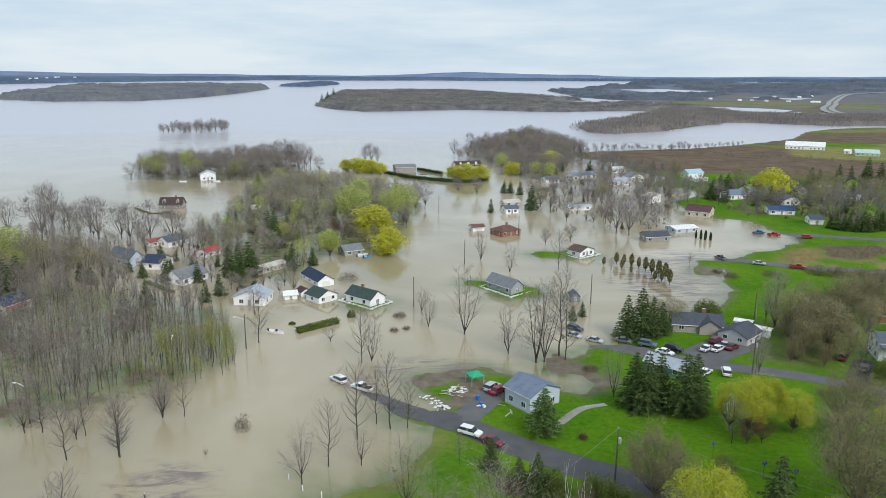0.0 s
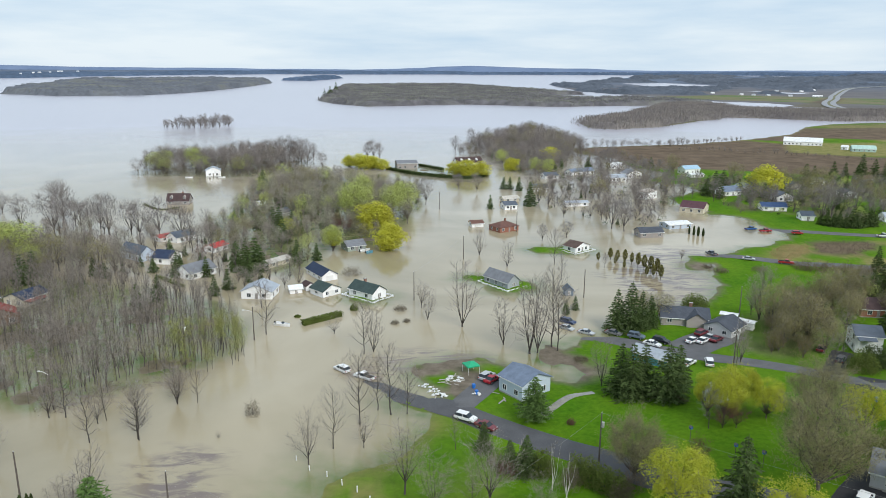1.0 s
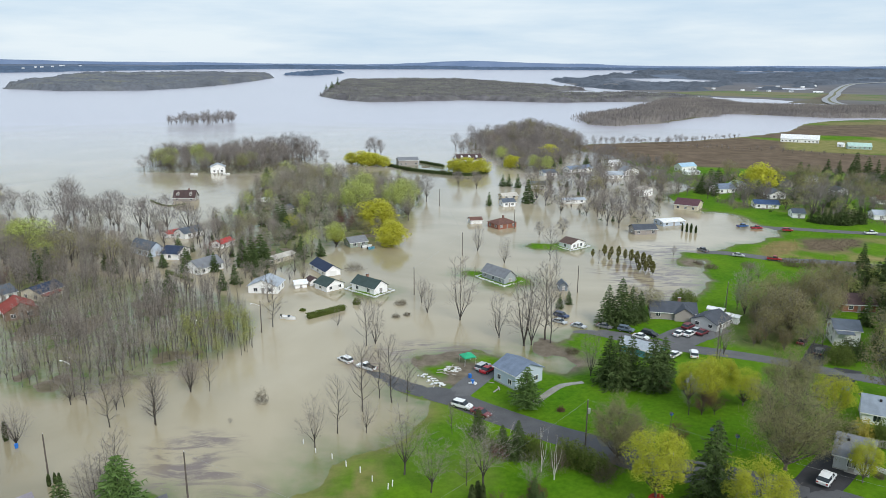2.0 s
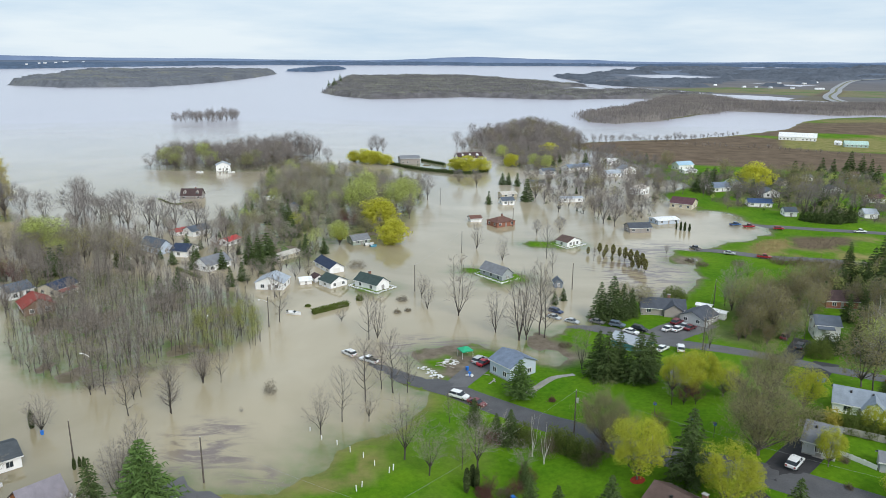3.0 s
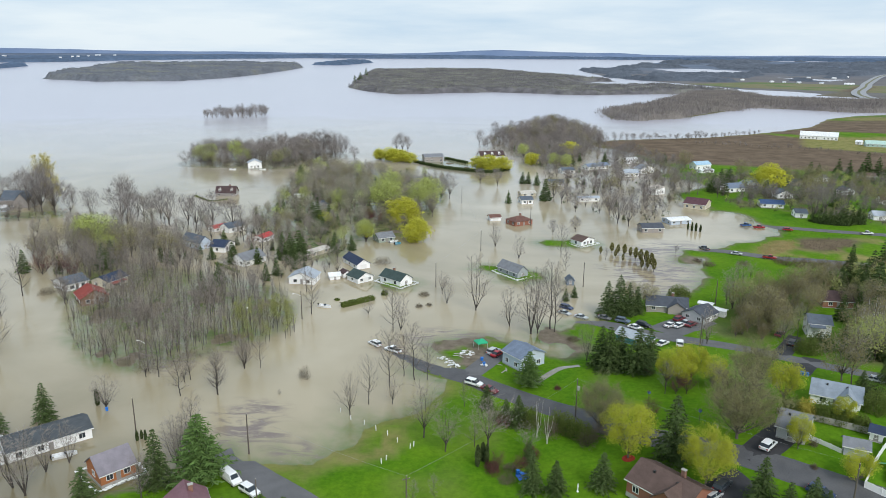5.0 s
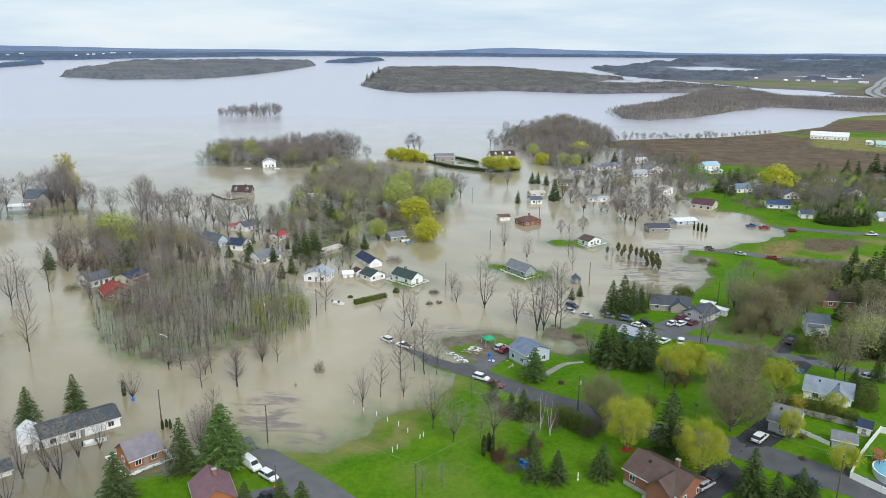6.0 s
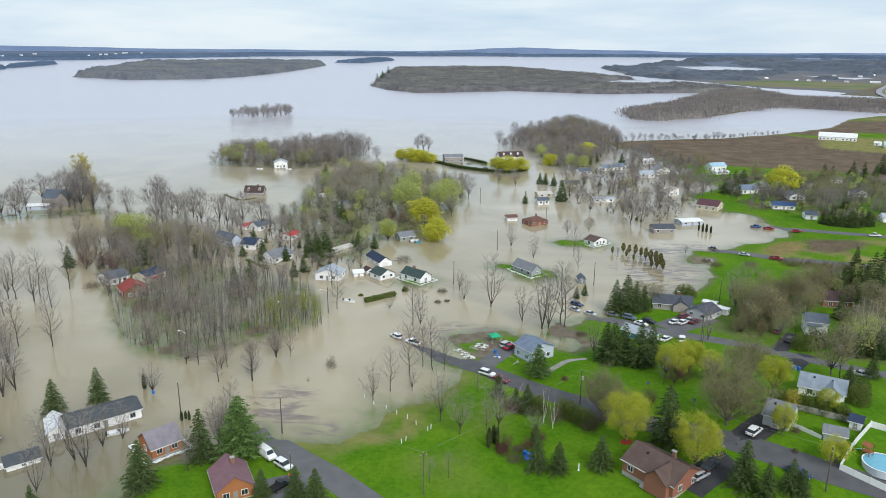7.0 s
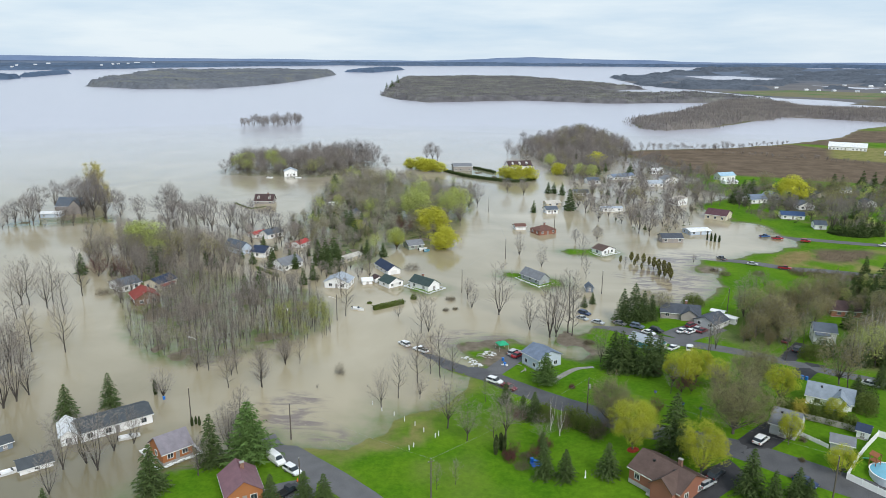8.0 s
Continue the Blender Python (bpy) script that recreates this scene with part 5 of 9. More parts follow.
def house(name, label, x, y, z, turn, length, width, wall="white", roof="grey", wall_h=2.7, roof_h=2.0, ridge="x", hip=0, chimney=0, storeys=1, bags=0, porch="", dormers=0, cross=0, vents=0, drop=0.6):
    """One building: walls, roof, windows, door and what belongs to it. Its front looks along -y before the turn."""
    L, W, hgt, rh = length, width, wall_h, roof_h
    HOUSE_SPOTS.append((x, y, length))
    root = thing(name, label, name.replace("_", " "), pose(x, y, z, 0, 0, turn))
    hl, hw, over, low = L / 2, W / 2, 0.4, -drop
    bm = bmesh.new()
    if hip:
        box(bm, -hl, -hw, low, hl, hw, hgt)
    elif ridge == "x":
        prism(bm, [(-hl, -hw, low), (-hl, hw, low), (-hl, hw, hgt), (-hl, 0, hgt + rh), (-hl, -hw, hgt)], (L, 0, 0))
    else:
        prism(bm, [(-hl, -hw, low), (hl, -hw, low), (hl, -hw, hgt), (0, -hw, hgt + rh), (-hl, -hw, hgt)], (0, W, 0))
    part("wall", bm, wall_mat(wall), root)
    bm = bmesh.new()
    box(bm, -hl - 0.03, -hw - 0.03, low - 0.1, hl + 0.03, hw + 0.03, 0.25)
    part("foundation", bm, M_CONCRETE, root)
    bm = bmesh.new()
    lift = 0.14
    if hip:
        ins = min(hl, hw) * 0.95
        e = [(-hl - over, -hw - over, hgt - 0.1), (hl + over, -hw - over, hgt - 0.1), (hl + over, hw + over, hgt - 0.1), (-hl - over, hw + over, hgt - 0.1)]
        r0, r1 = (-hl + ins, 0, hgt + rh), (hl - ins, 0, hgt + rh)
        v = [bm.verts.new(p) for p in (*e, r0, r1)]
        for f in ((0, 1, 5, 4), (1, 2, 5), (2, 3, 4, 5), (3, 0, 4), (3, 2, 1, 0)):
            bm.faces.new([v[i] for i in f])
    elif ridge == "x":
        k = rh / hw
        ey, ez, tz = hw + over, hgt - over * k + lift, hgt + rh + lift
        slab(bm, (-hl - over, -ey, ez), (hl + over, -ey, ez), (hl + over, 0, tz), (-hl - over, 0, tz), 0.12)
        slab(bm, (-hl - over, ey, ez), (hl + over, ey, ez), (hl + over, 0, tz), (-hl - over, 0, tz), 0.12)
    else:
        k = rh / hl
        ex, ez, tz = hl + over, hgt - over * k + lift, hgt + rh + lift
        slab(bm, (-ex, -hw - over, ez), (-ex, hw + over, ez), (0, hw + over, tz), (0, -hw - over, tz), 0.12)
        slab(bm, (ex, -hw - over, ez), (ex, hw + over, ez), (0, hw + over, tz), (0, -hw - over, tz), 0.12)
    if cross:
        # a gable wing's roof towards the front
        cx, cw = hl * 0.45, hl * 0.42
        kk = rh * 0.9 / cw
        slab(bm, (cx - cw - 0.3, -hw - 1.6, hgt + lift - 0.3 * kk), (cx - cw - 0.3, 0, hgt + lift - 0.3 * kk), (cx, 0, hgt + rh * 0.9 + lift), (cx, -hw - 1.6, hgt + rh * 0.9 + lift), 0.12)
        slab(bm, (cx + cw + 0.3, -hw - 1.6, hgt + lift - 0.3 * kk), (cx + cw + 0.3, 0, hgt + lift - 0.3 * kk), (cx, 0, hgt + rh * 0.9 + lift), (cx, -hw - 1.6, hgt + rh * 0.9 + lift), 0.12)
    part("roof", bm, roof_mat(roof), root)
    if not hip:
        for s in (-1, 1):
            bm = bmesh.new()
            if ridge == "x":
                box(bm, -hl - over, s * (hw + over) - 0.03, hgt - over * rh / hw - 0.08, hl + over, s * (hw + over) + 0.03, hgt - over * rh / hw + lift - 0.01)
            else:
                box(bm, s * (hl + over) - 0.03, -hw - over, hgt - over * rh / hl - 0.08, s * (hl + over) + 0.03, hw + over, hgt - over * rh / hl + lift - 0.01)
            part("fascia", bm, M_TRIM, root)
    if cross:
        cx, cw = hl * 0.45, hl * 0.42
        bm = bmesh.new()
        prism(bm, [(cx - cw, -hw - 1.2, low), (cx + cw, -hw - 1.2, low), (cx + cw, -hw - 1.2, hgt), (cx, -hw - 1.2, hgt + rh * 0.85), (cx - cw, -hw - 1.2, hgt)], (0, 1.2, 0))
        part("gable_wing", bm, wall_mat(wall), root)
    small = name in ("garden_shed", "caravan", "boathouse")
    sill = min(0.95, hgt * 0.42)
    wh = min(1.15, hgt - sill - 0.35)
    if wh > 0.4:
        for floor in range(storeys):
            zz = sill + floor * 2.5 if storeys == 2 else sill
            if zz + wh > hgt:
                continue
            n = max(1, int(L / (3.4 if not small else 3.5)))
            for k in range(n):
                px = -hl + L * (k + 0.5) / n
                if n > 2 and k == n // 2 and floor == 0:
                    continue
                add_window(root, px, -hw - 0.02, zz, 0, 1.2 if not small else 0.7, wh)
            n = max(1, int(W / 3.6))
            for side, ang in ((-1, -90), (1, 90)):
                for k in range(n):
                    add_window(root, side * (hl + 0.02), -hw + W * (k + 0.5) / n, zz, ang, 1.1 if not small else 0.7, wh)
    if not small or name == "garden_shed":
        bm = bmesh.new()
        if name in ("garage", "barn", "workshop"):
            dx = 0 if name != "workshop" else hl * 0.5
            box(bm, dx - 1.35, -hw - 0.06, 0.05, dx + 1.35, -hw + 0.02, min(2.1, hgt - 0.2))
            for k in range(4):
                box(bm, dx - 1.3, -hw - 0.09, 0.1 + k * 0.5, dx + 1.3, -hw - 0.055, 0.52 + k * 0.5 if hgt > 2.3 else 0.4 + k * 0.4)
            part("garage_door", bm, M_TRIM, root)
        else:
            dw = 0.45
            box(bm, -dw, -hw - 0.06, 0.15, dw, -hw + 0.02, min(2.15, hgt - 0.1))
            door = part("door", bm, mat("door_paint", (0.30, 0.28, 0.27), 0.5, 0.1), root)
            bm = bmesh.new()
            box(bm, dw - 0.14, -hw - 0.11, 1.05, dw - 0.07, -hw - 0.06, 1.15)
            part("handle", bm, M_CHROME, door)
            bm = bmesh.new()
            for k in range(3):
                box(bm, -0.9, -hw - 0.35 * (3 - k), low, 0.9, -hw - 0.35 * (2 - k), 0.12 + 0.0 * k - 0.17 * (2 - k) + 0.0)
            part("steps", bm, M_CONCRETE, root)
    if chimney:
        bm = bmesh.new()
        cx = hl * 0.3 if ridge == "x" else hl * 0.2
        top = hgt + rh + 0.9
        box(bm, cx - 0.4, -0.3 + hw * 0.3, hgt, cx + 0.4, 0.3 + hw * 0.3, top)
        stack = part("chimney", bm, mat("chimney_brick", (0.28, 0.16, 0.12), 0.9, 0.3, 2.0, 12.0, 0.4, lines=0.08), root)
        bm = bmesh.new()
        box(bm, cx - 0.48, -0.38 + hw * 0.3, top, cx + 0.48, 0.38 + hw * 0.3, top + 0.12)
        part("chimney_cap", bm, M_CONCRETE, stack)
    for k in range(vents):
        bm = bmesh.new()
        vx = -hl * 0.4 + k * hl * 0.8
        vz = hgt + rh * 0.72 + lift
        box(bm, vx - 0.2, -hw * 0.3 - 0.2, vz - 0.15, vx + 0.2, -hw * 0.3 + 0.2, vz + 0.3)
        part("roof_vent", bm, mat("vent_black", (0.03, 0.03, 0.03), 0.6), root)
    for k in range(dormers):
        dx = -hl * 0.6 + 1.2 * hl * k / max(1, dormers - 1)
        bm = bmesh.new()
        prism(bm, [(dx - 0.8, -hw * 0.72, hgt + rh * 0.2), (dx + 0.8, -hw * 0.72, hgt + rh * 0.2), (dx + 0.8, -hw * 0.72, hgt + rh * 0.62), (dx, -hw * 0.72, hgt + rh * 0.85), (dx - 0.8, -hw * 0.72, hgt + rh * 0.62)], (0, hw * 0.55, 0))
        part("dormer", bm, wall_mat(wall), root)
        add_window(root, dx, -hw * 0.74, hgt + rh * 0.3, 0, 0.9, 0.9)
    if porch:
        bm = bmesh.new()
        slab(bm, (-hl, -hw - 2.2, hgt - 0.55), (hl * 0.4, -hw - 2.2, hgt - 0.55), (hl * 0.4, -hw, hgt - 0.1), (-hl, -hw, hgt - 0.1), 0.1)
        roof_part = part("porch_roof", bm, roof_mat(porch), root)
        for px in (-hl + 0.1, -hl * 0.3, hl * 0.4 - 0.1):
            bm = bmesh.new()
            box(bm, px - 0.06, -hw - 2.1, low, px + 0.06, -hw - 1.98, hgt - 0.62)
            part("post", bm, M_TRIM, root)
    if bags:
        sandbag_ring(x, y, z, turn, hl + 1.6, hw + 1.6)
    return root


def bag_verts(rng, x, y, z, turn, s=1.0):
    """One slumped bag as a squashed eight-sided pillow."""
    ring = []
    for k in range(8):
        a = k * math.tau / 8
        ring.append((math.cos(a) * 0.42 * s * rng.uniform(0.85, 1.1), math.sin(a) * 0.24 * s * rng.uniform(0.85, 1.1)))
    out = []
    for zz, q in ((-0.10, 0.75), (0.0, 1.0), (0.11, 0.7)):
        for a, b in ring:
            out.append((x + (a * math.cos(turn) - b * math.sin(turn)) * q, y + (a * math.sin(turn) + b * math.cos(turn)) * q, z + zz * s + 0.1))
    return out


def bag_mesh(places, seed):
    rng = random.Random(seed)
    verts, faces = [], []
    for x, y, z, turn in places:
        s = len(verts)
        verts += bag_verts(rng, x, y, z, turn, rng.uniform(0.9, 1.25))
        for k in range(8):
            j = (k + 1) % 8
            faces += [(s + k, s + j, s + 8 + j, s + 8 + k), (s + 8 + k, s + 8 + j, s + 16 + j, s + 16 + k)]
        faces += [(s + 16, s + 17, s + 18, s + 19), (s + 16, s + 19, s + 20, s + 23), (s + 20, s + 21, s + 22, s + 23)]
    return raw_mesh("sandbags", verts, faces, M_BAG)


def sandbag_ring(x, y, z, turn, hl, hw):
    rng = random.Random(int(x * 10 + y))
    c, s = math.cos(radians(turn)), math.sin(radians(turn))
    places = []
    around = 4 * (hl + hw)
    for row in range(2):
        n = int(around / 0.75)
        for k in range(n):
            d = (k + 0.5 * row) / n * around
            if d < 2 * hl:
                px, py, a = -hl + d, -hw, 0
            elif d < 2 * hl + 2 * hw:
                px, py, a = hl, -hw + d - 2 * hl, math.pi / 2
            elif d < 4 * hl + 2 * hw:
                px, py, a = hl - (d - 2 * hl - 2 * hw), hw, 0
            else:
                px, py, a = -hl, hw - (d - 4 * hl - 2 * hw), math.pi / 2
            px += rng.uniform(-0.2, 0.2)
            py += rng.uniform(-0.2, 0.2)
            places.append((x + px * c - py * s, y + px * s + py * c, max(z + 0.1, 0.02) + row * 0.2, a + radians(turn) + rng.uniform(-0.3, 0.3)))
    tagged(new("sandbag_wall", bag_mesh(places, 3)), "low wall of white sandbags round a house", "sandbags", kind="stuff")

# ---- houses, one by one ----
house("bungalow", "brown-shingled red brick bungalow with white trim", x=41.3, y=74.3, z=3.88, turn=-48.1, length=12.1, width=9.0, wall='brick', roof='brown', wall_h=2.9, roof_h=2.4, chimney=1, cross=1, vents=2)
house("cottage", "small orange-walled cottage under a mauve metal roof", x=-46.0, y=68.0, z=0.45, turn=30.4, length=7.2, width=9.0, wall='orange', roof='mauve', wall_h=2.8, roof_h=2.6, ridge='y', chimney=1)
house("cottage", "orange timber house with grey metal roof, sandbagged", x=-67.4, y=81.8, z=0.45, turn=48.6, length=6.8, width=7.0, wall='orange', roof='zinc', wall_h=2.6, roof_h=2.6, bags=1)
house("mobile_home", "long white mobile home with dark grey roof in floodwater", x=-87.5, y=93.2, z=-0.25, turn=42.9, length=16.3, width=8.0, wall='white', roof='charcoal', wall_h=2.7, roof_h=1.3)
house("house_annex", "small white gabled annex of the mobile home", x=-95.2, y=86.7, z=-0.25, turn=35.2, length=3.5, width=8.0, wall='white', roof='white', wall_h=2.8, roof_h=1.3, ridge='y')
house("boathouse", "low white boathouse with dark roof in floodwater", x=-95.4, y=74.4, z=-0.25, turn=43.3, length=6.5, width=5.0, wall='white', roof='charcoal', wall_h=1.6, roof_h=1.2)
house("garden_shed", "small grey shed with white trim in floodwater", x=-107.7, y=81.2, z=-0.25, turn=50.3, length=3.1, width=4.0, wall='slate', roof='charcoal', wall_h=2, roof_h=0.8)
house("house", "brown house with brick-red shingle roof among bare trees", x=-125.5, y=184.2, z=-0.25, turn=40.6, length=8.7, width=9.0, wall='brown', roof='redroof', wall_h=2.8, roof_h=2.4, ridge='y')
house("house", "white house with dark blue roof behind bare trees", x=-140.5, y=198.1, z=-0.25, turn=56.9, length=8.1, width=9.0, wall='white', roof='slate', wall_h=2.8, roof_h=1.8)
house("house", "pale house with navy roof and red awning", x=-128.0, y=202.1, z=-0.25, turn=72.0, length=9.4, width=8.0, wall='cream', roof='navy', wall_h=2.8, roof_h=1.6, porch='redroof')
house("house", "large pale blue house with slate gables in floodwater", x=-116.5, y=256.2, z=-0.25, turn=55.0, length=6.1, width=13.1, wall='paleblue', roof='slate', wall_h=3.16, roof_h=2.6, ridge='y')
house("house", "white house with navy shingle roof in floodwater", x=-103.5, y=251.8, z=-0.25, turn=79.1, length=9.0, width=7.0, wall='white', roof='navy', wall_h=2.6, roof_h=2.05, ridge='y')
house("house", "white house with grey gabled roof in floodwater", x=-86.3, y=233.3, z=-0.25, turn=58.4, length=10.9, width=7.9, wall='white', roof='grey', wall_h=2.6, roof_h=2.42)
house("garage", "small garage with bright red roof in floodwater", x=-117.5, y=286.5, z=-0.25, turn=53.9, length=7.6, width=5.2, wall='white', roof='red', wall_h=2.05, roof_h=0.93)
house("garage", "small shed with red roof among trees", x=-90.5, y=269.4, z=-0.25, turn=68.2, length=7.8, width=5.2, wall='white', roof='red', wall_h=2.23, roof_h=1.12)
house("house", "grey-roofed white house behind bare trees in floodwater", x=-110.4, y=286.3, z=-0.25, turn=56.5, length=9.7, width=6.9, wall='white', roof='slate', wall_h=2.6, roof_h=1.86)
house("house", "white two-part house with pale grey roof in floodwater", x=-58.0, y=210.3, z=-0.25, turn=-4.0, length=9.7, width=7.7, wall='white', roof='palegrey', wall_h=2.79, roof_h=2.05, ridge='y')
house("mobile_home", "cream mobile home with pale roof among trees", x=-62.5, y=246.5, z=-0.25, turn=57.7, length=13.9, width=4.3, wall='cream', roof='cream', wall_h=2.23, roof_h=0.65)
house("garage", "white gabled garage with navy roof in floodwater", x=-42.2, y=232.9, z=-0.25, turn=34.2, length=5.8, width=13.0, wall='white', roof='navy', wall_h=2.23, roof_h=1.86, ridge='y')
house("garage", "white gabled garage with dark green roof in floodwater", x=-37.6, y=213.0, z=-0.25, turn=45.2, length=7.0, width=6.8, wall='white', roof='green', wall_h=2.23, roof_h=1.77, ridge='y')
house("garden_shed", "small white shed with brown roof in floodwater", x=-44.0, y=217.5, z=-0.25, turn=34.0, length=3.2, width=3.6, wall='white', roof='darkbrown', wall_h=1.9, roof_h=0.9, ridge='y')
house("garden_shed", "small white shed standing in floodwater", x=-47.6, y=214.2, z=-0.25, turn=20.9, length=3.9, width=3.4, wall='white', roof='white', wall_h=1.86, roof_h=0.84)
house("house", "white house with dark green roof on a green patch", x=-23.8, y=210.9, z=-0.25, turn=50.9, length=6.2, width=10.5, wall='white', roof='green', wall_h=2.6, roof_h=2.05, chimney=1, bags=1, ridge='y')
house("cottage", "grey-green cottage beside a yellow willow in floodwater", x=-36.1, y=272.6, z=-0.25, turn=30.1, length=7.7, width=6.9, wall='sage', roof='grey', wall_h=2.33, roof_h=1.67)
house("cottage", "small dark-roofed cottage among trees", x=-80.9, y=337.9, z=-0.25, turn=64.4, length=11.7, width=6.0, wall='sage', roof='slate', wall_h=2.33, roof_h=1.67)
house("caravan", "white caravan trailer parked among trees", x=-98.3, y=369.3, z=-0.25, turn=36.3, length=5.5, width=2.6, wall='white', roof='white', wall_h=2.05, roof_h=0.28)
house("house", "white two-storey house on the lake shore", x=-157.4, y=477.9, z=-0.25, turn=17.9, length=9.7, width=7.7, wall='white', roof='palegrey', wall_h=4.28, roof_h=2.05, ridge='y', storeys=2)
house("house", "stone house with steep dark brown roof on a low wall", x=-142.0, y=371.5, z=-0.25, turn=3.5, length=11.4, width=7.7, wall='stone', roof='darkbrown', wall_h=2.23, roof_h=3.53, chimney=1, dormers=2)
house("house", "grey brick house with mansard roof on the spit", x=-28.3, y=522.3, z=-0.25, turn=14.5, length=15.0, width=9.5, wall='stone', roof='grey', wall_h=4.19, roof_h=1.86)
house("house", "white house with dark dormered roof on the spit", x=17.8, y=539.7, z=-0.25, turn=20.2, length=20.5, width=9.5, wall='white', roof='darkbrown', wall_h=2.79, roof_h=3.72, dormers=3)
house("bungalow", "red brick bungalow with brown hip roof in floodwater", x=27.5, y=310.0, z=-0.25, turn=33.7, length=10.5, width=8.2, wall='brick', roof='brownred', wall_h=2.6, roof_h=1.86, chimney=1, hip=1)
house("garage", "small white garage with brown roof in floodwater", x=15.3, y=318.1, z=-0.25, turn=15.0, length=5.5, width=5.2, wall='white', roof='brownred', wall_h=2.05, roof_h=1.02)
house("house", "grey clapboard house ringed by white sandbags in floodwater", x=20.1, y=224.2, z=-0.25, turn=38.6, length=5.3, width=11.6, wall='greywall', roof='grey', wall_h=2.7, roof_h=2.23, bags=1, ridge='y')
house("bungalow", "white bungalow with brown roof on a flooded lawn", x=53.9, y=272.7, z=-0.25, turn=40.0, length=8.6, width=6.2, wall='white', roof='brown', wall_h=2.42, roof_h=1.58, bags=1, ridge='y')
house("garage", "pale yellow shed with light roof in floodwater", x=36.4, y=384.4, z=-0.25, turn=22.5, length=9.5, width=5.2, wall='cream', roof='cream', wall_h=2.23, roof_h=1.12)
house("house", "white house with dark roof in floodwater", x=34.2, y=362.8, z=-0.25, turn=15.3, length=6.8, width=6.9, wall='white', roof='slate', wall_h=2.6, roof_h=1.49)
house("house", "grey-roofed house in floodwater among trees", x=57.5, y=421.5, z=-0.25, turn=3.7, length=9.3, width=7.7, wall='white', roof='slate', wall_h=2.6, roof_h=1.58)
house("garage", "row of white garages in floodwater", x=71.0, y=372.2, z=-0.25, turn=10.1, length=12.5, width=5.2, wall='white', roof='palegrey', wall_h=2.23, roof_h=0.74)
house("house", "blue-grey roofed long house in floodwater", x=95.0, y=494.1, z=-0.25, turn=32.0, length=20.2, width=7.7, wall='white', roof='bluegrey', wall_h=2.6, roof_h=1.86)
house("house", "white house with grey roof in flooded street", x=113.9, y=464.0, z=-0.25, turn=15.0, length=11.0, width=7.7, wall='white', roof='palegrey', wall_h=2.79, roof_h=1.86)
house("house", "white gabled house among flooded trees", x=127.2, y=478.2, z=-0.25, turn=26.5, length=11.6, width=7.7, wall='white', roof='grey', wall_h=3.72, roof_h=2.23, ridge='y', storeys=2)
house("house", "square white two-storey house with beige hip roof", x=115.8, y=396.9, z=-0.25, turn=42.9, length=10.1, width=7.0, wall='white', roof='beige', wall_h=4.46, roof_h=1.49, hip=1, storeys=2)
house("house", "cream house with dark maroon roof at the flood edge", x=130.1, y=358.5, z=-0.25, turn=58.6, length=13.0, width=11.6, wall='cream', roof='maroon', wall_h=2.98, roof_h=2.42, ridge='y')
house("pavilion", "low white pavilion with flat white roof in floodwater", x=107.9, y=318.4, z=-0.25, turn=19.2, length=11.9, width=7.7, wall='paleblue', roof='white', wall_h=2.23, roof_h=0.74)
house("house", "white house with pale blue roof beside the field", x=172.6, y=497.1, z=0.45, turn=24.5, length=13.5, width=7.7, wall='white', roof='skyblue', wall_h=3.72, roof_h=2.05, storeys=2)
house("garage", "white flat-roofed garage beside the field", x=171.0, y=479.2, z=0.45, turn=16.6, length=10.2, width=6.0, wall='white', roof='white', wall_h=2.14, roof_h=0.56)
house("house", "white house with blue-grey roof among trees", x=166.0, y=407.2, z=0.45, turn=19.8, length=11.8, width=8.6, wall='white', roof='bluegrey', wall_h=2.79, roof_h=2.42)
house("house", "white gabled house beside a yellow willow", x=180.3, y=420.3, z=0.45, turn=17.3, length=7.4, width=7.7, wall='white', roof='palegrey', wall_h=2.98, roof_h=2.05, ridge='y')
house("house", "white house with grey roof on a lawn", x=188.9, y=388.5, z=0.45, turn=3.5, length=9.3, width=7.7, wall='white', roof='slate', wall_h=2.79, roof_h=2.23, ridge='y')
house("house", "long house with bright blue roof", x=171.3, y=360.4, z=0.45, turn=-9.2, length=12.2, width=8.6, wall='white', roof='blue', wall_h=2.33, roof_h=1.67)
house("house", "white bungalow with dark roof among trees", x=232.3, y=401.8, z=0.45, turn=3.6, length=7.4, width=7.7, wall='white', roof='charcoal', wall_h=2.79, roof_h=1.86, ridge='y')
house("house", "grey house with slate roof among flooded trees", x=90.3, y=299.3, z=-0.25, turn=8.6, length=10.4, width=6.9, wall='stone', roof='slategrey', wall_h=2.6, roof_h=1.67)
house("barn", "long white metal-roofed barn beside the fields", x=354.0, y=707.4, z=0.45, turn=-25.6, length=34.4, width=12.0, wall='white', roof='white', wall_h=3.72, roof_h=3.72)
house("greenhouse", "long pale green polytunnel greenhouse", x=380.9, y=649.3, z=0.45, turn=-17.9, length=19.3, width=10.3, wall='palegreen', roof='palegreen', wall_h=2.79, roof_h=2.79)
house("house", "grey-roofed brick bungalow with front steps", x=69.6, y=187.2, z=0.45, turn=-10.6, length=13.0, width=8.6, wall='stone', roof='slategrey', wall_h=2.3, roof_h=2.0, chimney=1, cross=1)
house("garage", "pale grey garage wing with dark shingle roof", x=78.2, y=178.6, z=0.45, turn=44.1, length=8.6, width=7.8, wall='palegreywall', roof='slategrey', wall_h=2.2, roof_h=1.8)
house("workshop", "long low teal workshop with pale roof", x=52.5, y=155.2, z=1.04, turn=48.0, length=4.9, width=10.0, wall='teal', roof='palegrey', wall_h=2.42, roof_h=1.3, ridge='y')
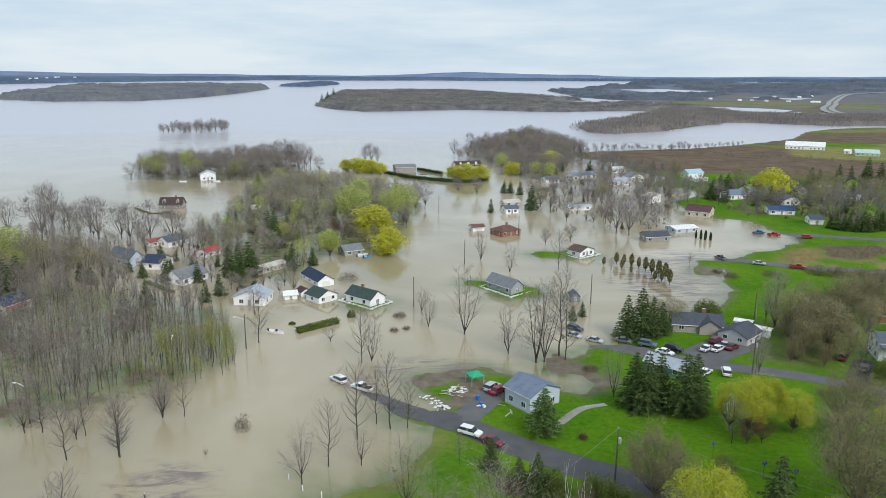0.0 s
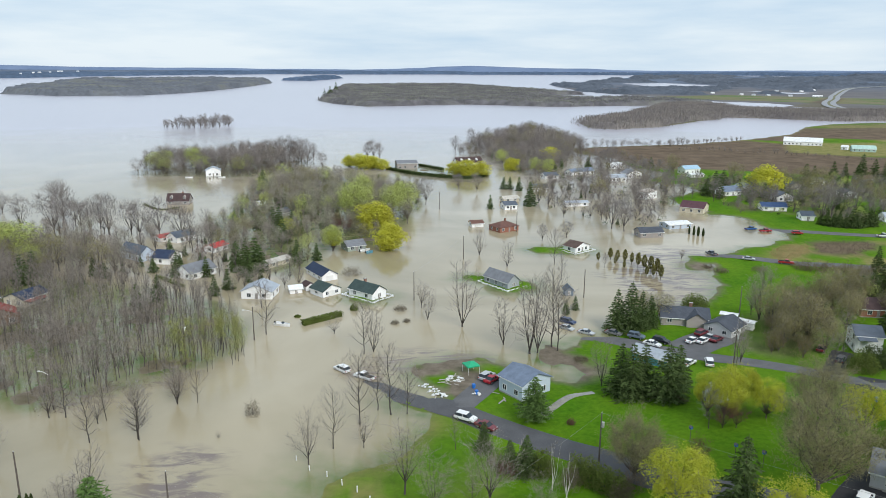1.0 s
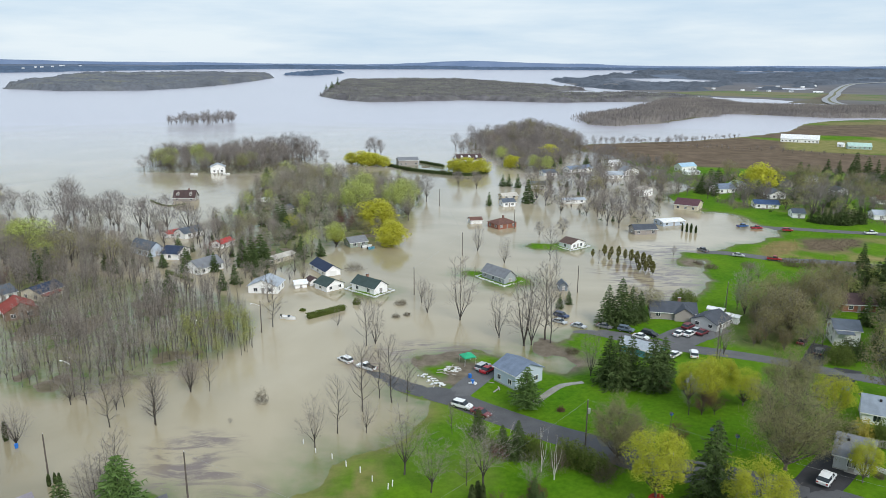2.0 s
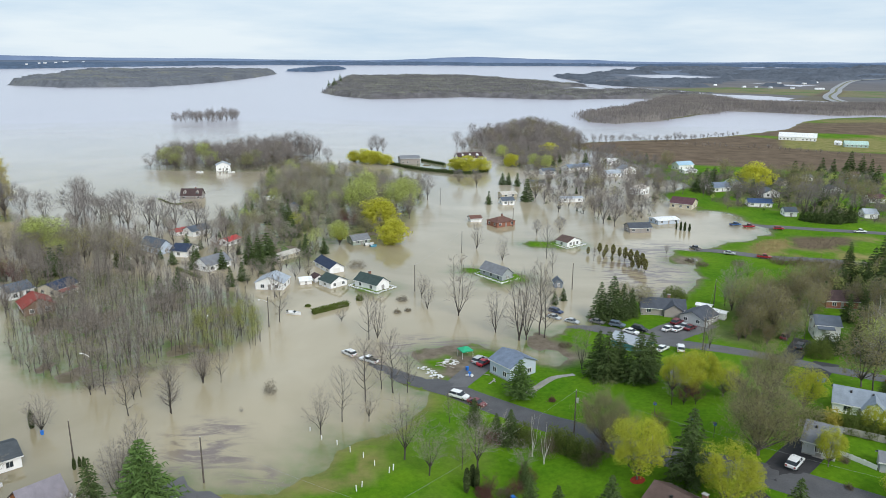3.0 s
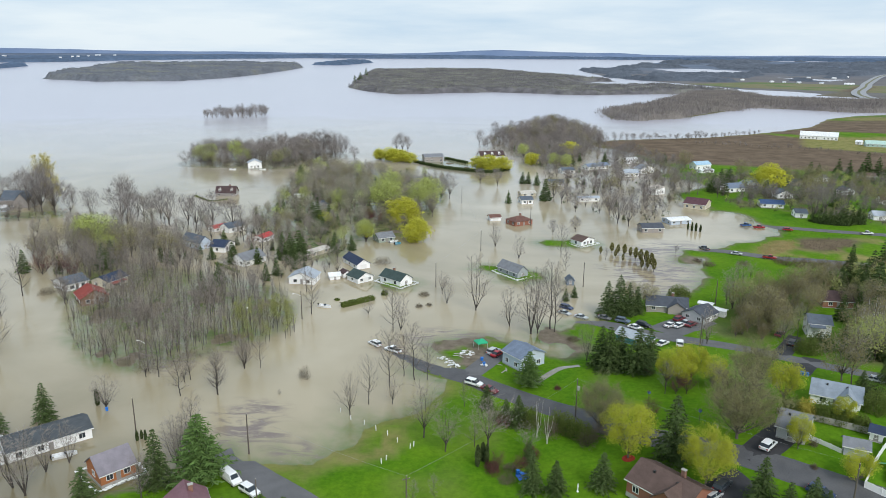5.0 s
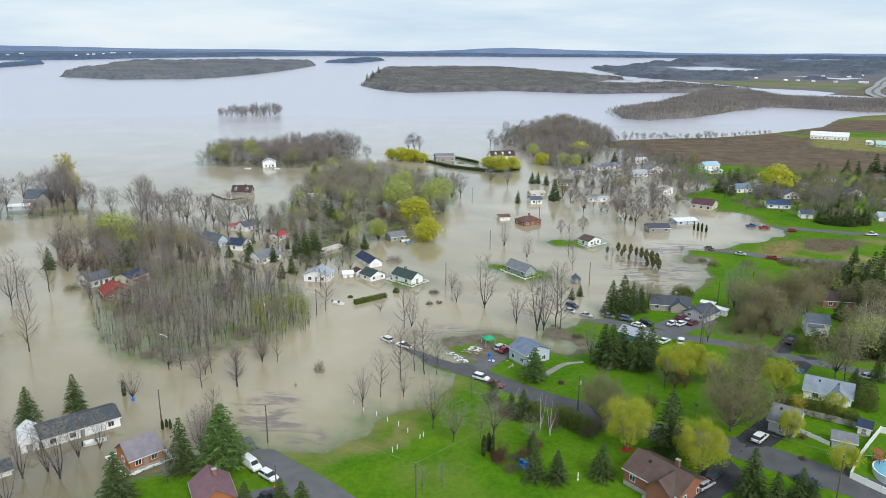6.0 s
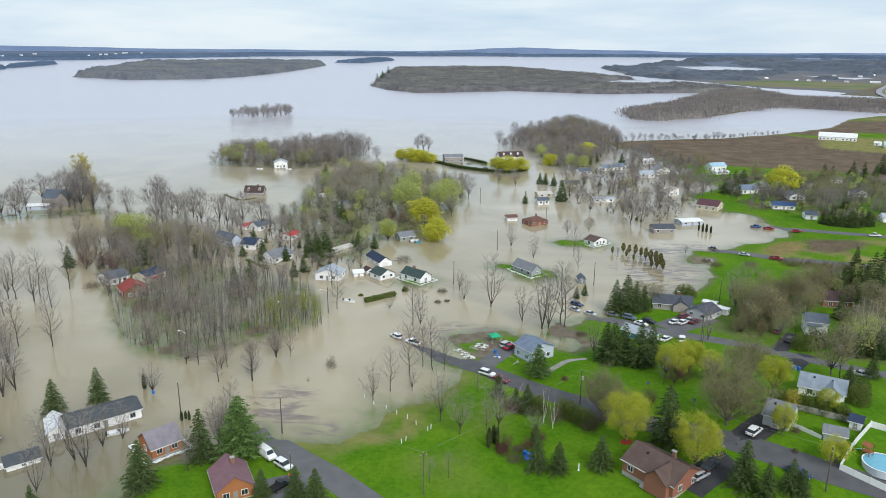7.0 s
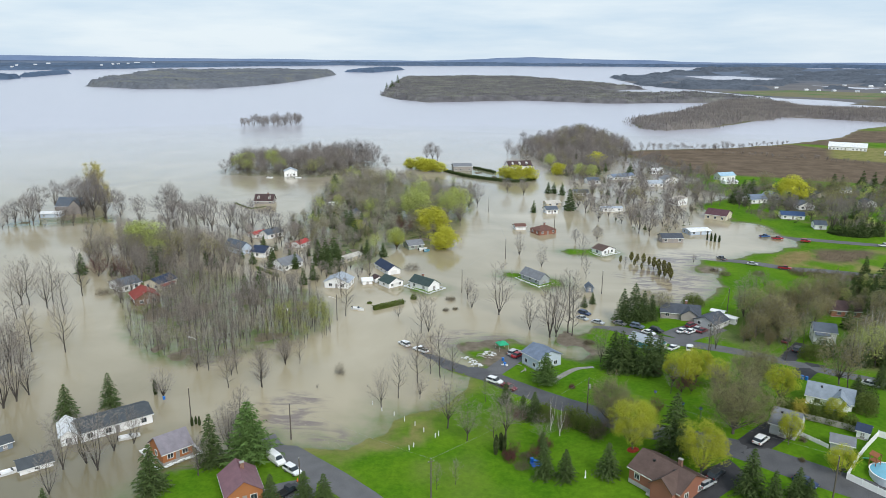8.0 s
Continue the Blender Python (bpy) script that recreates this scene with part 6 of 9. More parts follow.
house("house", "pale blue split-level house with blue-grey roof", x=18.9, y=139.5, z=0.66, turn=37.6, length=8.6, width=7.4, wall='paleblue', roof='bluegrey', wall_h=3.7, roof_h=1.8, storeys=2, ridge='y')
house("house", "white two-storey house with carport and grey roof", x=109.6, y=166.4, z=0.50, turn=-13.4, length=6.3, width=7.7, wall='white', roof='slate', wall_h=4.84, roof_h=1.67, storeys=2, porch='slate')
house("bungalow", "brown-roofed brick bungalow among trees", x=128.2, y=195.2, z=0.45, turn=-6.0, length=9.7, width=8.6, wall='brick', roof='darkbrown', wall_h=2.6, roof_h=2.23)
house("house", "white house with blue-grey cross-gabled roof", x=86.7, y=108.0, z=7.58, turn=-26.9, length=9.8, width=8.0, wall='white', roof='ashblue', wall_h=2.5, roof_h=2.0, cross=1, vents=2)
house("house", "pale house with grey shingle roof beside a driveway", x=70.5, y=91.2, z=8.44, turn=-34.6, length=5.3, width=7.5, wall='palegreywall', roof='grey', wall_h=2.7, roof_h=2.2, vents=1)
house("garden_shed", "grey panelled garden shed with shingled roof", x=79.2, y=84.3, z=8.44, turn=-22.8, length=4.2, width=3.4, wall='greywall', roof='grey', wall_h=2.1, roof_h=1.0)
house("garden_shed", "white garden shed with navy roof and shutters", x=86.3, y=90.1, z=8.45, turn=-33.4, length=2.3, width=3.2, wall='white', roof='navy', wall_h=2.0, roof_h=0.9)
house("house", "large grey-roofed house standing in the lake among trees", x=-243.9, y=333.6, z=-0.25, turn=6.6, length=15.5, width=12.0, wall='stone', roof='slate', wall_h=4.5, roof_h=4.2, cross=1)
house("boathouse", "low white and blue boathouse in the lake", x=-247.9, y=318.6, z=-0.25, turn=14.6, length=10.7, width=6.0, wall='paleblue', roof='white', wall_h=2.6, roof_h=0.8)
house("garden_shed", "small grey-blue shed in floodwater", x=40.8, y=213.2, z=-0.25, turn=2.7, length=2.7, width=3.4, wall='slate', roof='slate', wall_h=2.23, roof_h=1.21, ridge='y')
house("caravan", "white camper trailer parked behind a garage", x=82.6, y=187.0, z=0.45, turn=-30, length=4.2, width=2.3, wall='white', roof='white', wall_h=2.33, roof_h=0.23)
house("caravan", "white travel trailer parked beside the garage", x=85.2, y=181.0, z=0.45, turn=-38, length=4.0, width=2.2, wall='white', roof='white', wall_h=2.33, roof_h=0.23)
house("house", "small white house half hidden by trees", x=176.4, y=335.3, z=0.45, turn=-8.3, length=5.8, width=7.7, wall='white', roof='slate', wall_h=2.6, roof_h=1.67)
house("house", "white house with pale roof on the eastern street", x=215.0, y=332.2, z=0.45, turn=-7.4, length=6.2, width=7.7, wall='white', roof='palegrey', wall_h=2.6, roof_h=1.86)
house("house", "white house with red-brown roof on the eastern street", x=242.0, y=374.2, z=0.45, turn=-6.7, length=7.9, width=7.7, wall='white', roof='maroon', wall_h=2.6, roof_h=1.86)
house("house", "grey house with brown roof near the field", x=275.2, y=460.7, z=0.45, turn=-8.5, length=9.5, width=7.7, wall='greywall', roof='brown', wall_h=2.6, roof_h=1.86)
house("house", "white cottage with grey roof near the field", x=238.8, y=450.0, z=0.45, turn=3.8, length=7.5, width=6.9, wall='white', roof='grey', wall_h=2.6, roof_h=1.67)
house("house", "pale cottage among suburban trees", x=215.5, y=431.3, z=0.45, turn=3.7, length=6.3, width=6.9, wall='cream', roof='slate', wall_h=2.6, roof_h=1.67, ridge='y')
house("house", "white house with white roof in floodwater", x=127.1, y=526.7, z=-0.25, turn=18.7, length=10.5, width=7.7, wall='white', roof='white', wall_h=2.79, roof_h=1.67)
house("house", "white house among flooded bare trees", x=71.0, y=473.2, z=-0.25, turn=17.2, length=9.6, width=7.7, wall='white', roof='slate', wall_h=2.6, roof_h=1.67)
house("house", "brick house with pale roof on the bay shore", x=49.9, y=723.5, z=0.45, turn=23.6, length=15.1, width=8.6, wall='brick', roof='brownred', wall_h=2.79, roof_h=2.05)
house("house", "pale house with slate roof on the bay shore", x=108.3, y=838.4, z=0.45, turn=5.7, length=13.3, width=8.6, wall='cream', roof='grey', wall_h=2.79, roof_h=2.05)
house("farm_shed", "small white farm shed beside the field", x=372.7, y=664.7, z=0.45, turn=-43.4, length=5.3, width=5.2, wall='white', roof='white', wall_h=2.79, roof_h=1.3)


for x, y, turn, long in ((1090, 2148, -20, 40), (920, 2280, 10, 16), (950, 2262, -5, 14), (985, 2240, 15, 18), (1030, 2190, -15, 18), (880, 2420, 10, 16), (1240, 2560, 0, 20), (1330, 2660, 20, 24), (1180, 2620, -10, 18), (1420, 2900, 12, 26), (1560, 3080, -8, 28), (1300, 3000, 5, 24), (1700, 2560, 20, 40), (300, 1720, 15, 14), (240, 1640, -10, 12), (-215, 1560, 20, 14), (-170, 1500, 5, 14), (-235, 1640, 12, 14)):
    house("farmhouse", "distant white farmhouse on the flooded plain", x=x, y=y, z=0.4 + float(bowl(x, y)), turn=turn, length=long * 0.65, width=8.0, wall="white", roof="palegrey" if long % 4 else "white", wall_h=3.2, roof_h=2.0)
for x, y, turn, long in ((-2204, 3078, 10, 16), (-2265, 3197, -20, 18), (-2227, 3278, 15, 20), (-2242, 3403, 0, 26), (-1975, 3518, 30, 18), (-1964, 3552, -10, 20), (-1936, 3596, 5, 16), (-1931, 3681, 20, 40), (-1861, 3720, -15, 18), (-1974, 3410, 40, 16)):
    house("lake_house", "distant white house on the wooded shore under the hills", x=x, y=y, z=9.0 + float(bowl(x, y)), turn=turn, length=long * 0.65, width=9.0, wall="white", roof="palegrey", wall_h=5.0, roof_h=2.5)


# ---- vehicles ----
PAINT = dict(white=(0.78, 0.79, 0.80), silver=(0.45, 0.47, 0.49), maroon=(0.16, 0.03, 0.04), red=(0.35, 0.02, 0.03), navy=(0.03, 0.05, 0.12), grey=(0.20, 0.20, 0.21), slate=(0.13, 0.17, 0.22), black=(0.015, 0.016, 0.02),
             dark=(0.04, 0.045, 0.055), blue=(0.04, 0.12, 0.32))
CAR_SHAPES = dict(
    # side outline (x, z) of the body, then of the cabin
    sedan=(4.6, 1.78, [(-2.3, 0.35), (2.3, 0.35), (2.32, 0.62), (1.95, 0.80), (1.05, 0.90), (-1.55, 0.93), (-2.25, 0.86), (-2.34, 0.6)], [(-1.65, 0.92), (1.1, 0.90), (0.35, 1.42), (-0.95, 1.44)]),
    suv=(4.7, 1.9, [(-2.3, 0.42), (2.32, 0.42), (2.34, 0.80), (2.0, 0.98), (1.15, 1.06), (-2.2, 1.10), (-2.34, 0.95)], [(-2.22, 1.08), (1.2, 1.05), (0.5, 1.66), (-1.85, 1.68)]),
    van=(5.4, 2.0, [(-2.7, 0.42), (2.65, 0.42), (2.7, 0.85), (2.3, 1.12), (1.6, 1.3), (-2.66, 1.3), (-2.7, 1.0)], [(-2.68, 1.28), (1.7, 1.28), (0.9, 2.15), (-2.6, 2.2)]),
    pickup=(5.5, 1.95, [(-2.7, 0.5), (2.7, 0.5), (2.72, 0.9), (2.4, 1.05), (1.3, 1.12), (-2.7, 1.12)], [(-0.65, 1.1), (1.35, 1.1), (0.7, 1.78), (-0.45, 1.8)]))


def car_build(style, colour):
    L, W, body, cabin = CAR_SHAPES[style]
    names = dict(sedan="sedan_car", suv="sport_utility_car", van="van", pickup="pickup_truck")
    words = dict(sedan="sedan", suv="sport utility car", van="tall panel van", pickup="pickup truck")
    root = thing(names[style], "%s %s with dark windows, parked" % (colour, words[style]), "car" if style in ("sedan", "suv") else words[style].split()[-1], Matrix(), "parked vehicles")
    paint = mat("paint_" + colour, PAINT[colour], 0.28, 0.05, bump=0.0)
    bm = bmesh.new()
    prism(bm, [(x, -W / 2, z) for x, z in body], (0, W, 0))
    bmesh.ops.bevel(bm, geom=list(bm.edges), offset=0.07, segments=1, affect="EDGES")
    part("body", bm, paint, root)
    # cabin: glass sides leaning in, with a painted roof
    t = 0.13
    low = [(x, z) for x, z in cabin[:2]]
    high = [(x, z) for x, z in cabin[2:]]
    corners = [Vector(p) for p in ((low[0][0], -W / 2 + 0.06, low[0][1]), (low[1][0], -W / 2 + 0.06, low[1][1]), (low[1][0], W / 2 - 0.06, low[1][1]), (low[0][0], W / 2 - 0.06, low[0][1]),
                                   (high[1][0], -W / 2 + 0.06 + t, high[1][1]), (high[0][0], -W / 2 + 0.06 + t, high[0][1]), (high[0][0], W / 2 - 0.06 - t, high[0][1]), (high[1][0], W / 2 - 0.06 - t, high[1][1]))]
    for pane, f in (("side_window", (0, 1, 5, 4)), ("front_window", (1, 2, 6, 5)), ("side_window", (2, 3, 7, 6)), ("rear_window", (3, 0, 4, 7))):
        bm = bmesh.new()
        quad = [corners[i] for i in f]
        face_n = (quad[1] - quad[0]).cross(quad[3] - quad[0]).normalized()
        prism(bm, quad, tuple(face_n * -0.04))
        part(pane, bm, M_GLASS if style != "van" else paint, root, "dark tinted glass" if style != "van" else "")
    bm = bmesh.new()
    box(bm, high[1][0] - 0.02, -W / 2 + 0.05 + t, high[0][1] - 0.02, high[0][0] + 0.02, W / 2 - 0.05 - t, high[0][1] + 0.06)
    bmesh.ops.bevel(bm, geom=list(bm.edges), offset=0.025, segments=1, affect="EDGES")
    part("roof", bm, paint, root)
    if style == "van":
        bm = bmesh.new()
        a, b = Vector((low[1][0], 0, low[1][1])), Vector((high[0][0], 0, high[0][1]))
        n = Vector((0.03, 0, 0.03))
        v = [bm.verts.new(p) for p in (a.lerp(b, 0.1) + n + Vector((0, -0.8, 0)), a.lerp(b, 0.1) + n + Vector((0, 0.8, 0)), a.lerp(b, 0.85) + n + Vector((0, 0.72, 0)), a.lerp(b, 0.85) + n + Vector((0, -0.72, 0)))]
        bm.faces.new(v)
        part("windscreen", bm, M_GLASS, root, "dark glass")
    for y in (-1, 1):
        bm = bmesh.new()
        for px in ((low[0][0] * 0.35 + low[1][0] * 0.65 - 0.1,) if style == "pickup" else (-0.25,)):
            box(bm, px - 0.05, y * (W / 2 - 0.10) - 0.05, cabin[0][1] - 0.05, px + 0.05, y * (W / 2 - 0.10) + 0.05, high[0][1] - 0.05)
        part("door_pillar", bm, paint, root)
        bm = bmesh.new()
        box(bm, low[1][0] - 0.45, y * (W / 2 + 0.08) - 0.09, 1.0, low[1][0] - 0.25, y * (W / 2 + 0.08) + 0.09, 1.14)
        part("wing_mirror", bm, paint, root)
        bm = bmesh.new()
        box(bm, L / 2 - 0.16, y * (W / 2 - 0.3) - 0.2, 0.68, L / 2 + 0.03, y * (W / 2 - 0.3) + 0.2, 0.82)
        part("headlight", bm, M_CHROME, root, "clear headlight")
        bm = bmesh.new()
        box(bm, -L / 2 - 0.06, y * (W / 2 - 0.24) - 0.14, 0.72, -L / 2 + 0.12, y * (W / 2 - 0.24) + 0.14, 0.95)
        part("tail_light", bm, mat("tail_red", (0.30, 0.01, 0.01), 0.3, bump=0.0), root, "red tail light")
        for px in (-L * 0.29, L * 0.30):
            bm = bmesh.new()
            bmesh.ops.create_cone(bm, cap_ends=True, segments=14, radius1=0.34, radius2=0.34, depth=0.22, matrix=Matrix.Translation((px, y * (W / 2 - 0.08), 0.34)) @ Matrix.Rotation(radians(90), 4, "X"))
            tyre = part("wheel", bm, M_RUBBER, root, "black tyre")
            bm = bmesh.new()
            bmesh.ops.create_cone(bm, cap_ends=True, segments=10, radius1=0.2, radius2=0.2, depth=0.24, matrix=Matrix.Translation((px, y * (W / 2 - 0.075), 0.34)) @ Matrix.Rotation(radians(90), 4, "X"))
            part("rim", bm, M_CHROME, tyre)
    if style == "pickup":
        bm = bmesh.new()
        box(bm, -2.6, -W / 2 + 0.12, 1.10, -0.72, W / 2 - 0.12, 1.13)
        part("load_bed", bm, M_RUBBER, root, "black load bed cover")
    return root


def park(rows):
    made, first = {}, {}
    for style, colour, x, y, turn in rows:
        m = pose(x, y, max(ground_at(x, y), -0.22) + (0.12 if ground_at(x, y) > 0.15 else 0.0), 0, 0, turn)
        key = (style, colour)
        if key not in made:
            made[key] = car_build(style, colour)
            first[key] = m
        else:
            copy_thing(made[key], m)
    for key, root in made.items():
        root.matrix_basis = first[key]

CARS_0 = [("suv", "white", -23.6, 151.6, 135), ("pickup", "white", -17.8, 147.2, 145), ("suv", "white", 5.4, 125.5, -30), ("sedan", "maroon", 9.4, 122.1, -38), ("suv", "silver", 10.9, 146.1, 52), ("sedan", "red", 12.0, 144.5, 50), ("suv", "navy", 36.3, 186.3, -39), ("sedan", "silver", 35.1, 181.2, -42), ("sedan", "silver", 40.0, 177.7, -35), ("sedan", "grey", 47.4, 177.1, -34), ("suv", "slate", 52.4, 172.8, -31), ("sedan", "white", 55.2, 167.4, -40), ("suv", "black", 58.1, 169.5, -38), ("sedan", "white", 66.6, 170.1, 39), ("sedan", "white", 69.3, 170.0, 41), ("sedan", "silver", 72.1, 172.5, 41), ("sedan", "maroon", 73.3, 171.1, 42), ("suv", "maroon", 70.8, 175.6, 43)]
CARS_1 = [("sedan", "white", 59.9, 152.9, 43), ("suv", "white", 64.8, 152.9, 75), ("sedan", "white", 85.5, 185.3, 39), ("suv", "white", 63.2, 85.7, 47), ("suv", "dark", 97.9, 155.7, 54), ("sedan", "maroon", 97.8, 164.5, 51), ("pickup", "blue", 140.9, 313.4, 14), ("pickup", "red", 145.9, 309.5, 3), ("suv", "red", 156.9, 302.4, -10), ("pickup", "white", 191.8, 297.0, 3), ("sedan", "silver", 116.6, 256.3, -23), ("pickup", "red", 128.3, 250.8, -22), ("van", "white", -42.4, 80.0, -41), ("suv", "white", -37.6, 76.3, -36), ("pickup", "black", -36.1, 68.7, 56), ("suv", "silver", 48.7, 72.9, 40), ("suv", "dark", 51.2, 75.3, 47), ("suv", "navy", 67.5, 72.5, -44)]
CARS_2 = [("sedan", "silver", 103.1, 122.2, -33), ("pickup", "grey", 106.3, 266.8, 109)]
park(CARS_0 + CARS_1 + CARS_2)


# ---- woods ----
def wood_rows(outline, spacing, lo, hi, seed, keep=1.0):
    x, y = scatter_in(outline, spacing, seed, keep)
    # yards and street fronts stay open
    for hx, hy, long in HOUSE_SPOTS:
        ok = (np.abs(x - hx) > long * 0.5 + 1) | (y - hy > 5) | (y - hy < -11)
        x, y = x[ok], y[ok]
    rng = np.random.default_rng(seed + 1)
    return [(float(a), float(b), float(h)) for a, b, h in zip(x, y, rng.uniform(lo, hi, len(x)) * (0.9 + 0.3 * hash_noise(x, y, spacing * 5, seed)) * (0.68 + 0.32 * np.clip(inside(outline, x, y) / (2.5 * spacing), 0, 1)))]


def stand(name, label, rows, kinds, seed, group=""):
    """A near wood joined into one mesh for each part: trunks and twigs of full trees."""
    rng = random.Random(seed)
    protos = [dict(tree_parts(*k)) for k in kinds]
    arrays = []
    for p in protos:
        entry = {}
        for key, me in p.items():
            v = np.empty(len(me.vertices) * 3, np.float32)
            me.vertices.foreach_get("co", v)
            sides = len(me.polygons[0].vertices)
            f = np.empty(len(me.polygons) * sides, np.int32)
            me.polygons.foreach_get("vertices", f)
            entry[key] = (v.reshape(-1, 3), f.reshape(-1, sides), me.materials[0])
        arrays.append(entry)
    gather = {}
    xs, ys = np.array([r[0] for r in rows]), np.array([r[1] for r in rows])
    base = np.maximum(land(xs, ys)[0], -0.3)
    for k, (x, y, h) in enumerate(rows):
        entry = arrays[rng.randrange(len(arrays))]
        a, s, w = rng.uniform(0, 6.28), h / 10, rng.uniform(0.75, 1.1)
        turn_m = np.array([[math.cos(a) * s * w, -math.sin(a) * s * w, 0], [math.sin(a) * s * w, math.cos(a) * s * w, 0], [0, 0, s]])
        for key, (v, f, m) in entry.items():
            vs, fs, n, _ = gather.setdefault((key, m.name), ([], [], [0], m))
            vs.append(v @ turn_m.T + (x, y, base[k]))
            fs.append(f + n[0])
            n[0] += len(v)
    root = thing(name, label, "wood", Matrix(), group, "stuff")
    for (key, _), (vs, fs, n, m) in gather.items():
        shared(key, raw_mesh(key, np.concatenate(vs), np.concatenate(fs), m), root, Matrix())
    return root


# far woods: atmospheric haze is mixed into the base colours, paler and bluer
M_FARWOOD = mat("far_twigs", (0.245, 0.22, 0.215), 0.95, 0.3, 0.02, 0.25, 0.0, per_piece=0.2, thin=0.25, alt=(0.26, 0.235, 0.21))
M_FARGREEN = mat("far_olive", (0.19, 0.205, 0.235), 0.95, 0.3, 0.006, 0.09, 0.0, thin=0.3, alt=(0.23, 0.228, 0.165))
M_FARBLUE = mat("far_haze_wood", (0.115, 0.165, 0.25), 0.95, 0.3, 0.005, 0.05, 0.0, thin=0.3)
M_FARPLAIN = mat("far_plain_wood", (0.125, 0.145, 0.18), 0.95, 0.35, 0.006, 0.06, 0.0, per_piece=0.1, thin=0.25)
M_SCRUB = mat("scrub_twigs", (0.14, 0.11, 0.085), 0.95, 0.35, 0.1, 1.5, 0.0, per_piece=0.5, thin=0.3)
stand("flooded_wood", "dense leafless wood of slim trunks standing in brown floodwater", wood_rows(WOOD_ISLE, 3.1, 9, 15, 11), [("slim", v) for v in range(6)] + [("light", 2), ("light", 4), ("light", 5)], 1)
stand("flooded_wood", "slim trees in pale green bud at the edge of the flooded wood", wood_rows(WOOD_GREEN, 3.2, 9, 14, 41), [("slimgreen", 0), ("slim", 1), ("slimgreen", 2), ("slimgreen", 3)], 12)
stand("shore_wood", "leafless and budding trees along the flooded shore", wood_rows(WOOD_NORTH, 5.4, 9, 15, 16), [("rbare", 0), ("rbare", 1), ("rgrey", 0), ("rbud", 3), ("rtall", 1), ("rbare", 2)], 6)
stand("village_wood", "mixed leafless and budding trees between flooded houses", wood_rows(WOOD_MIDDLE, 7.6, 8, 14, 12), [("rbare", 0), ("rgrey", 2), ("rbud", 0), ("rgrey", 4), ("rbare", 3), ("rbud", 1), ("rgreen", 0), ("rbare", 5), ("rgrey", 0), ("rtall", 2)], 2)
stand("village_wood", "leafless trees between the western houses in floodwater", wood_rows(WOOD_WEST, 7.4, 8, 14, 42), [("rbare", 0), ("rbare", 2), ("rgrey", 2), ("rtall", 1)], 13)
stand("cape_wood", "leafless wood on a flooded cape in the lake", wood_rows(WOOD_CAPE, 8.4, 13, 22, 13), [("dbare", 0), ("dbrown", 1), ("dtall", 4), ("dbud", 1), ("dbare", 2), ("dbrown", 2), ("dbrown", 3), ("dbare", 5)], 3)
stand("bay_wood", "leafless wood along the flooded bay", wood_rows(WOOD_BAY, 9.4, 11, 20, 14), [("dbare", 0), ("dbrown", 1), ("dbare", 4), ("dbrown", 3), ("dbud", 2)], 4)
stand("islet_trees", "leafless trees standing in the lake on a drowned islet", wood_rows(ISLET, 9.5, 10, 18, 15), [("dbare", 0), ("dbare", 1), ("dtall", 2)], 5)
stand("street_trees", "leafless trees along flooded village streets", wood_rows(VILLAGE_EAST, 10.0, 7, 12, 17), [("dbare", 0), ("dbare", 1), ("dbrown", 2), ("dbare", 3), ("dbud", 3)], 7)
stand("suburb_trees", "leafless and budding trees between suburban houses", wood_rows(SUBURB, 7.6, 4.5, 10, 18), [("dbare", 0), ("dbrown", 1), ("dbud", 2), ("dbare", 3), ("dgreen", 2), ("dbrown", 0)], 8)
stand("grove", "brown budding grove beside the street", wood_rows(GROVE_EAST, 4.6, 6, 10, 19), [("rgrove", 0), ("rgrove", 1), ("rbud", 3), ("rgrove", 2)], 9)
stand("grove", "brown budding grove behind the houses", wood_rows(GROVE_FAR, 4.8, 6, 12, 20), [("rgrove", 0), ("rgrove", 1), ("rbare", 3), ("rbud", 2), ("rgreen", 2)], 10)
stand("field_hedgerow", "leafless hedgerow trees along the brown field", wood_rows(HEDGEROW, 7.5, 2.5, 6, 27) + wood_rows(HEDGEROW_BAY, 7.5, 4, 10, 28), [("dbare", 0), ("dbare", 1), ("dbrown", 1)], 11)
stand("street_trees", "mauve-grey leafless trees round the far flooded streets", wood_rows(VILLAGE_NORTH, 8.5, 7, 13, 43), [("dbare", 0), ("dbare", 1), ("dbrown", 2), ("dbud", 3)], 14)
stand("shore_wood", "tall leafless trees standing in the lake edge", wood_rows(WOOD_SHORE, 9.0, 8, 13, 44), [("rbare", 0), ("rbare", 1), ("rgrey", 0), ("rtall", 4)], 15)
stand("shore_wood", "tall leafless trees round a house in the lake", wood_rows(WOOD_POINT, 12.0, 9, 15, 46), [("rbare", 0), ("rbare", 1), ("rtall", 2), ("rbare", 4)], 17)
EVERGREENS = [("farspruce", 0), ("farspruce", 1), ("farspruce", 2), ("farcedar", 0)]
for outline, spacing, low, high, seed in ((SUBURB, 19.0, 3, 10, 51), (VILLAGE_EAST, 22.0, 3, 9, 52), (WOOD_MIDDLE, 17.0, 5, 11, 53), (GROVE_FAR, 6.0, 5, 12, 54), (WOOD_NORTH, 13.0, 5, 12, 55), (WOOD_WEST, 14.0, 3, 9, 56), (WOOD_BAY, 25.0, 5, 11, 57), (GROVE_EAST, 12.0, 3, 7, 58)):
    stand("evergreens", "dark green conifers scattered among bare trees", wood_rows(outline, spacing, low, high, seed, 0.8), EVERGREENS, seed)
M_CAPE = mat("cape_twigs", (0.17, 0.145, 0.12), 0.95, 0.35, 0.05, 1.4, 0.0, per_piece=0.35, thin=0.3)
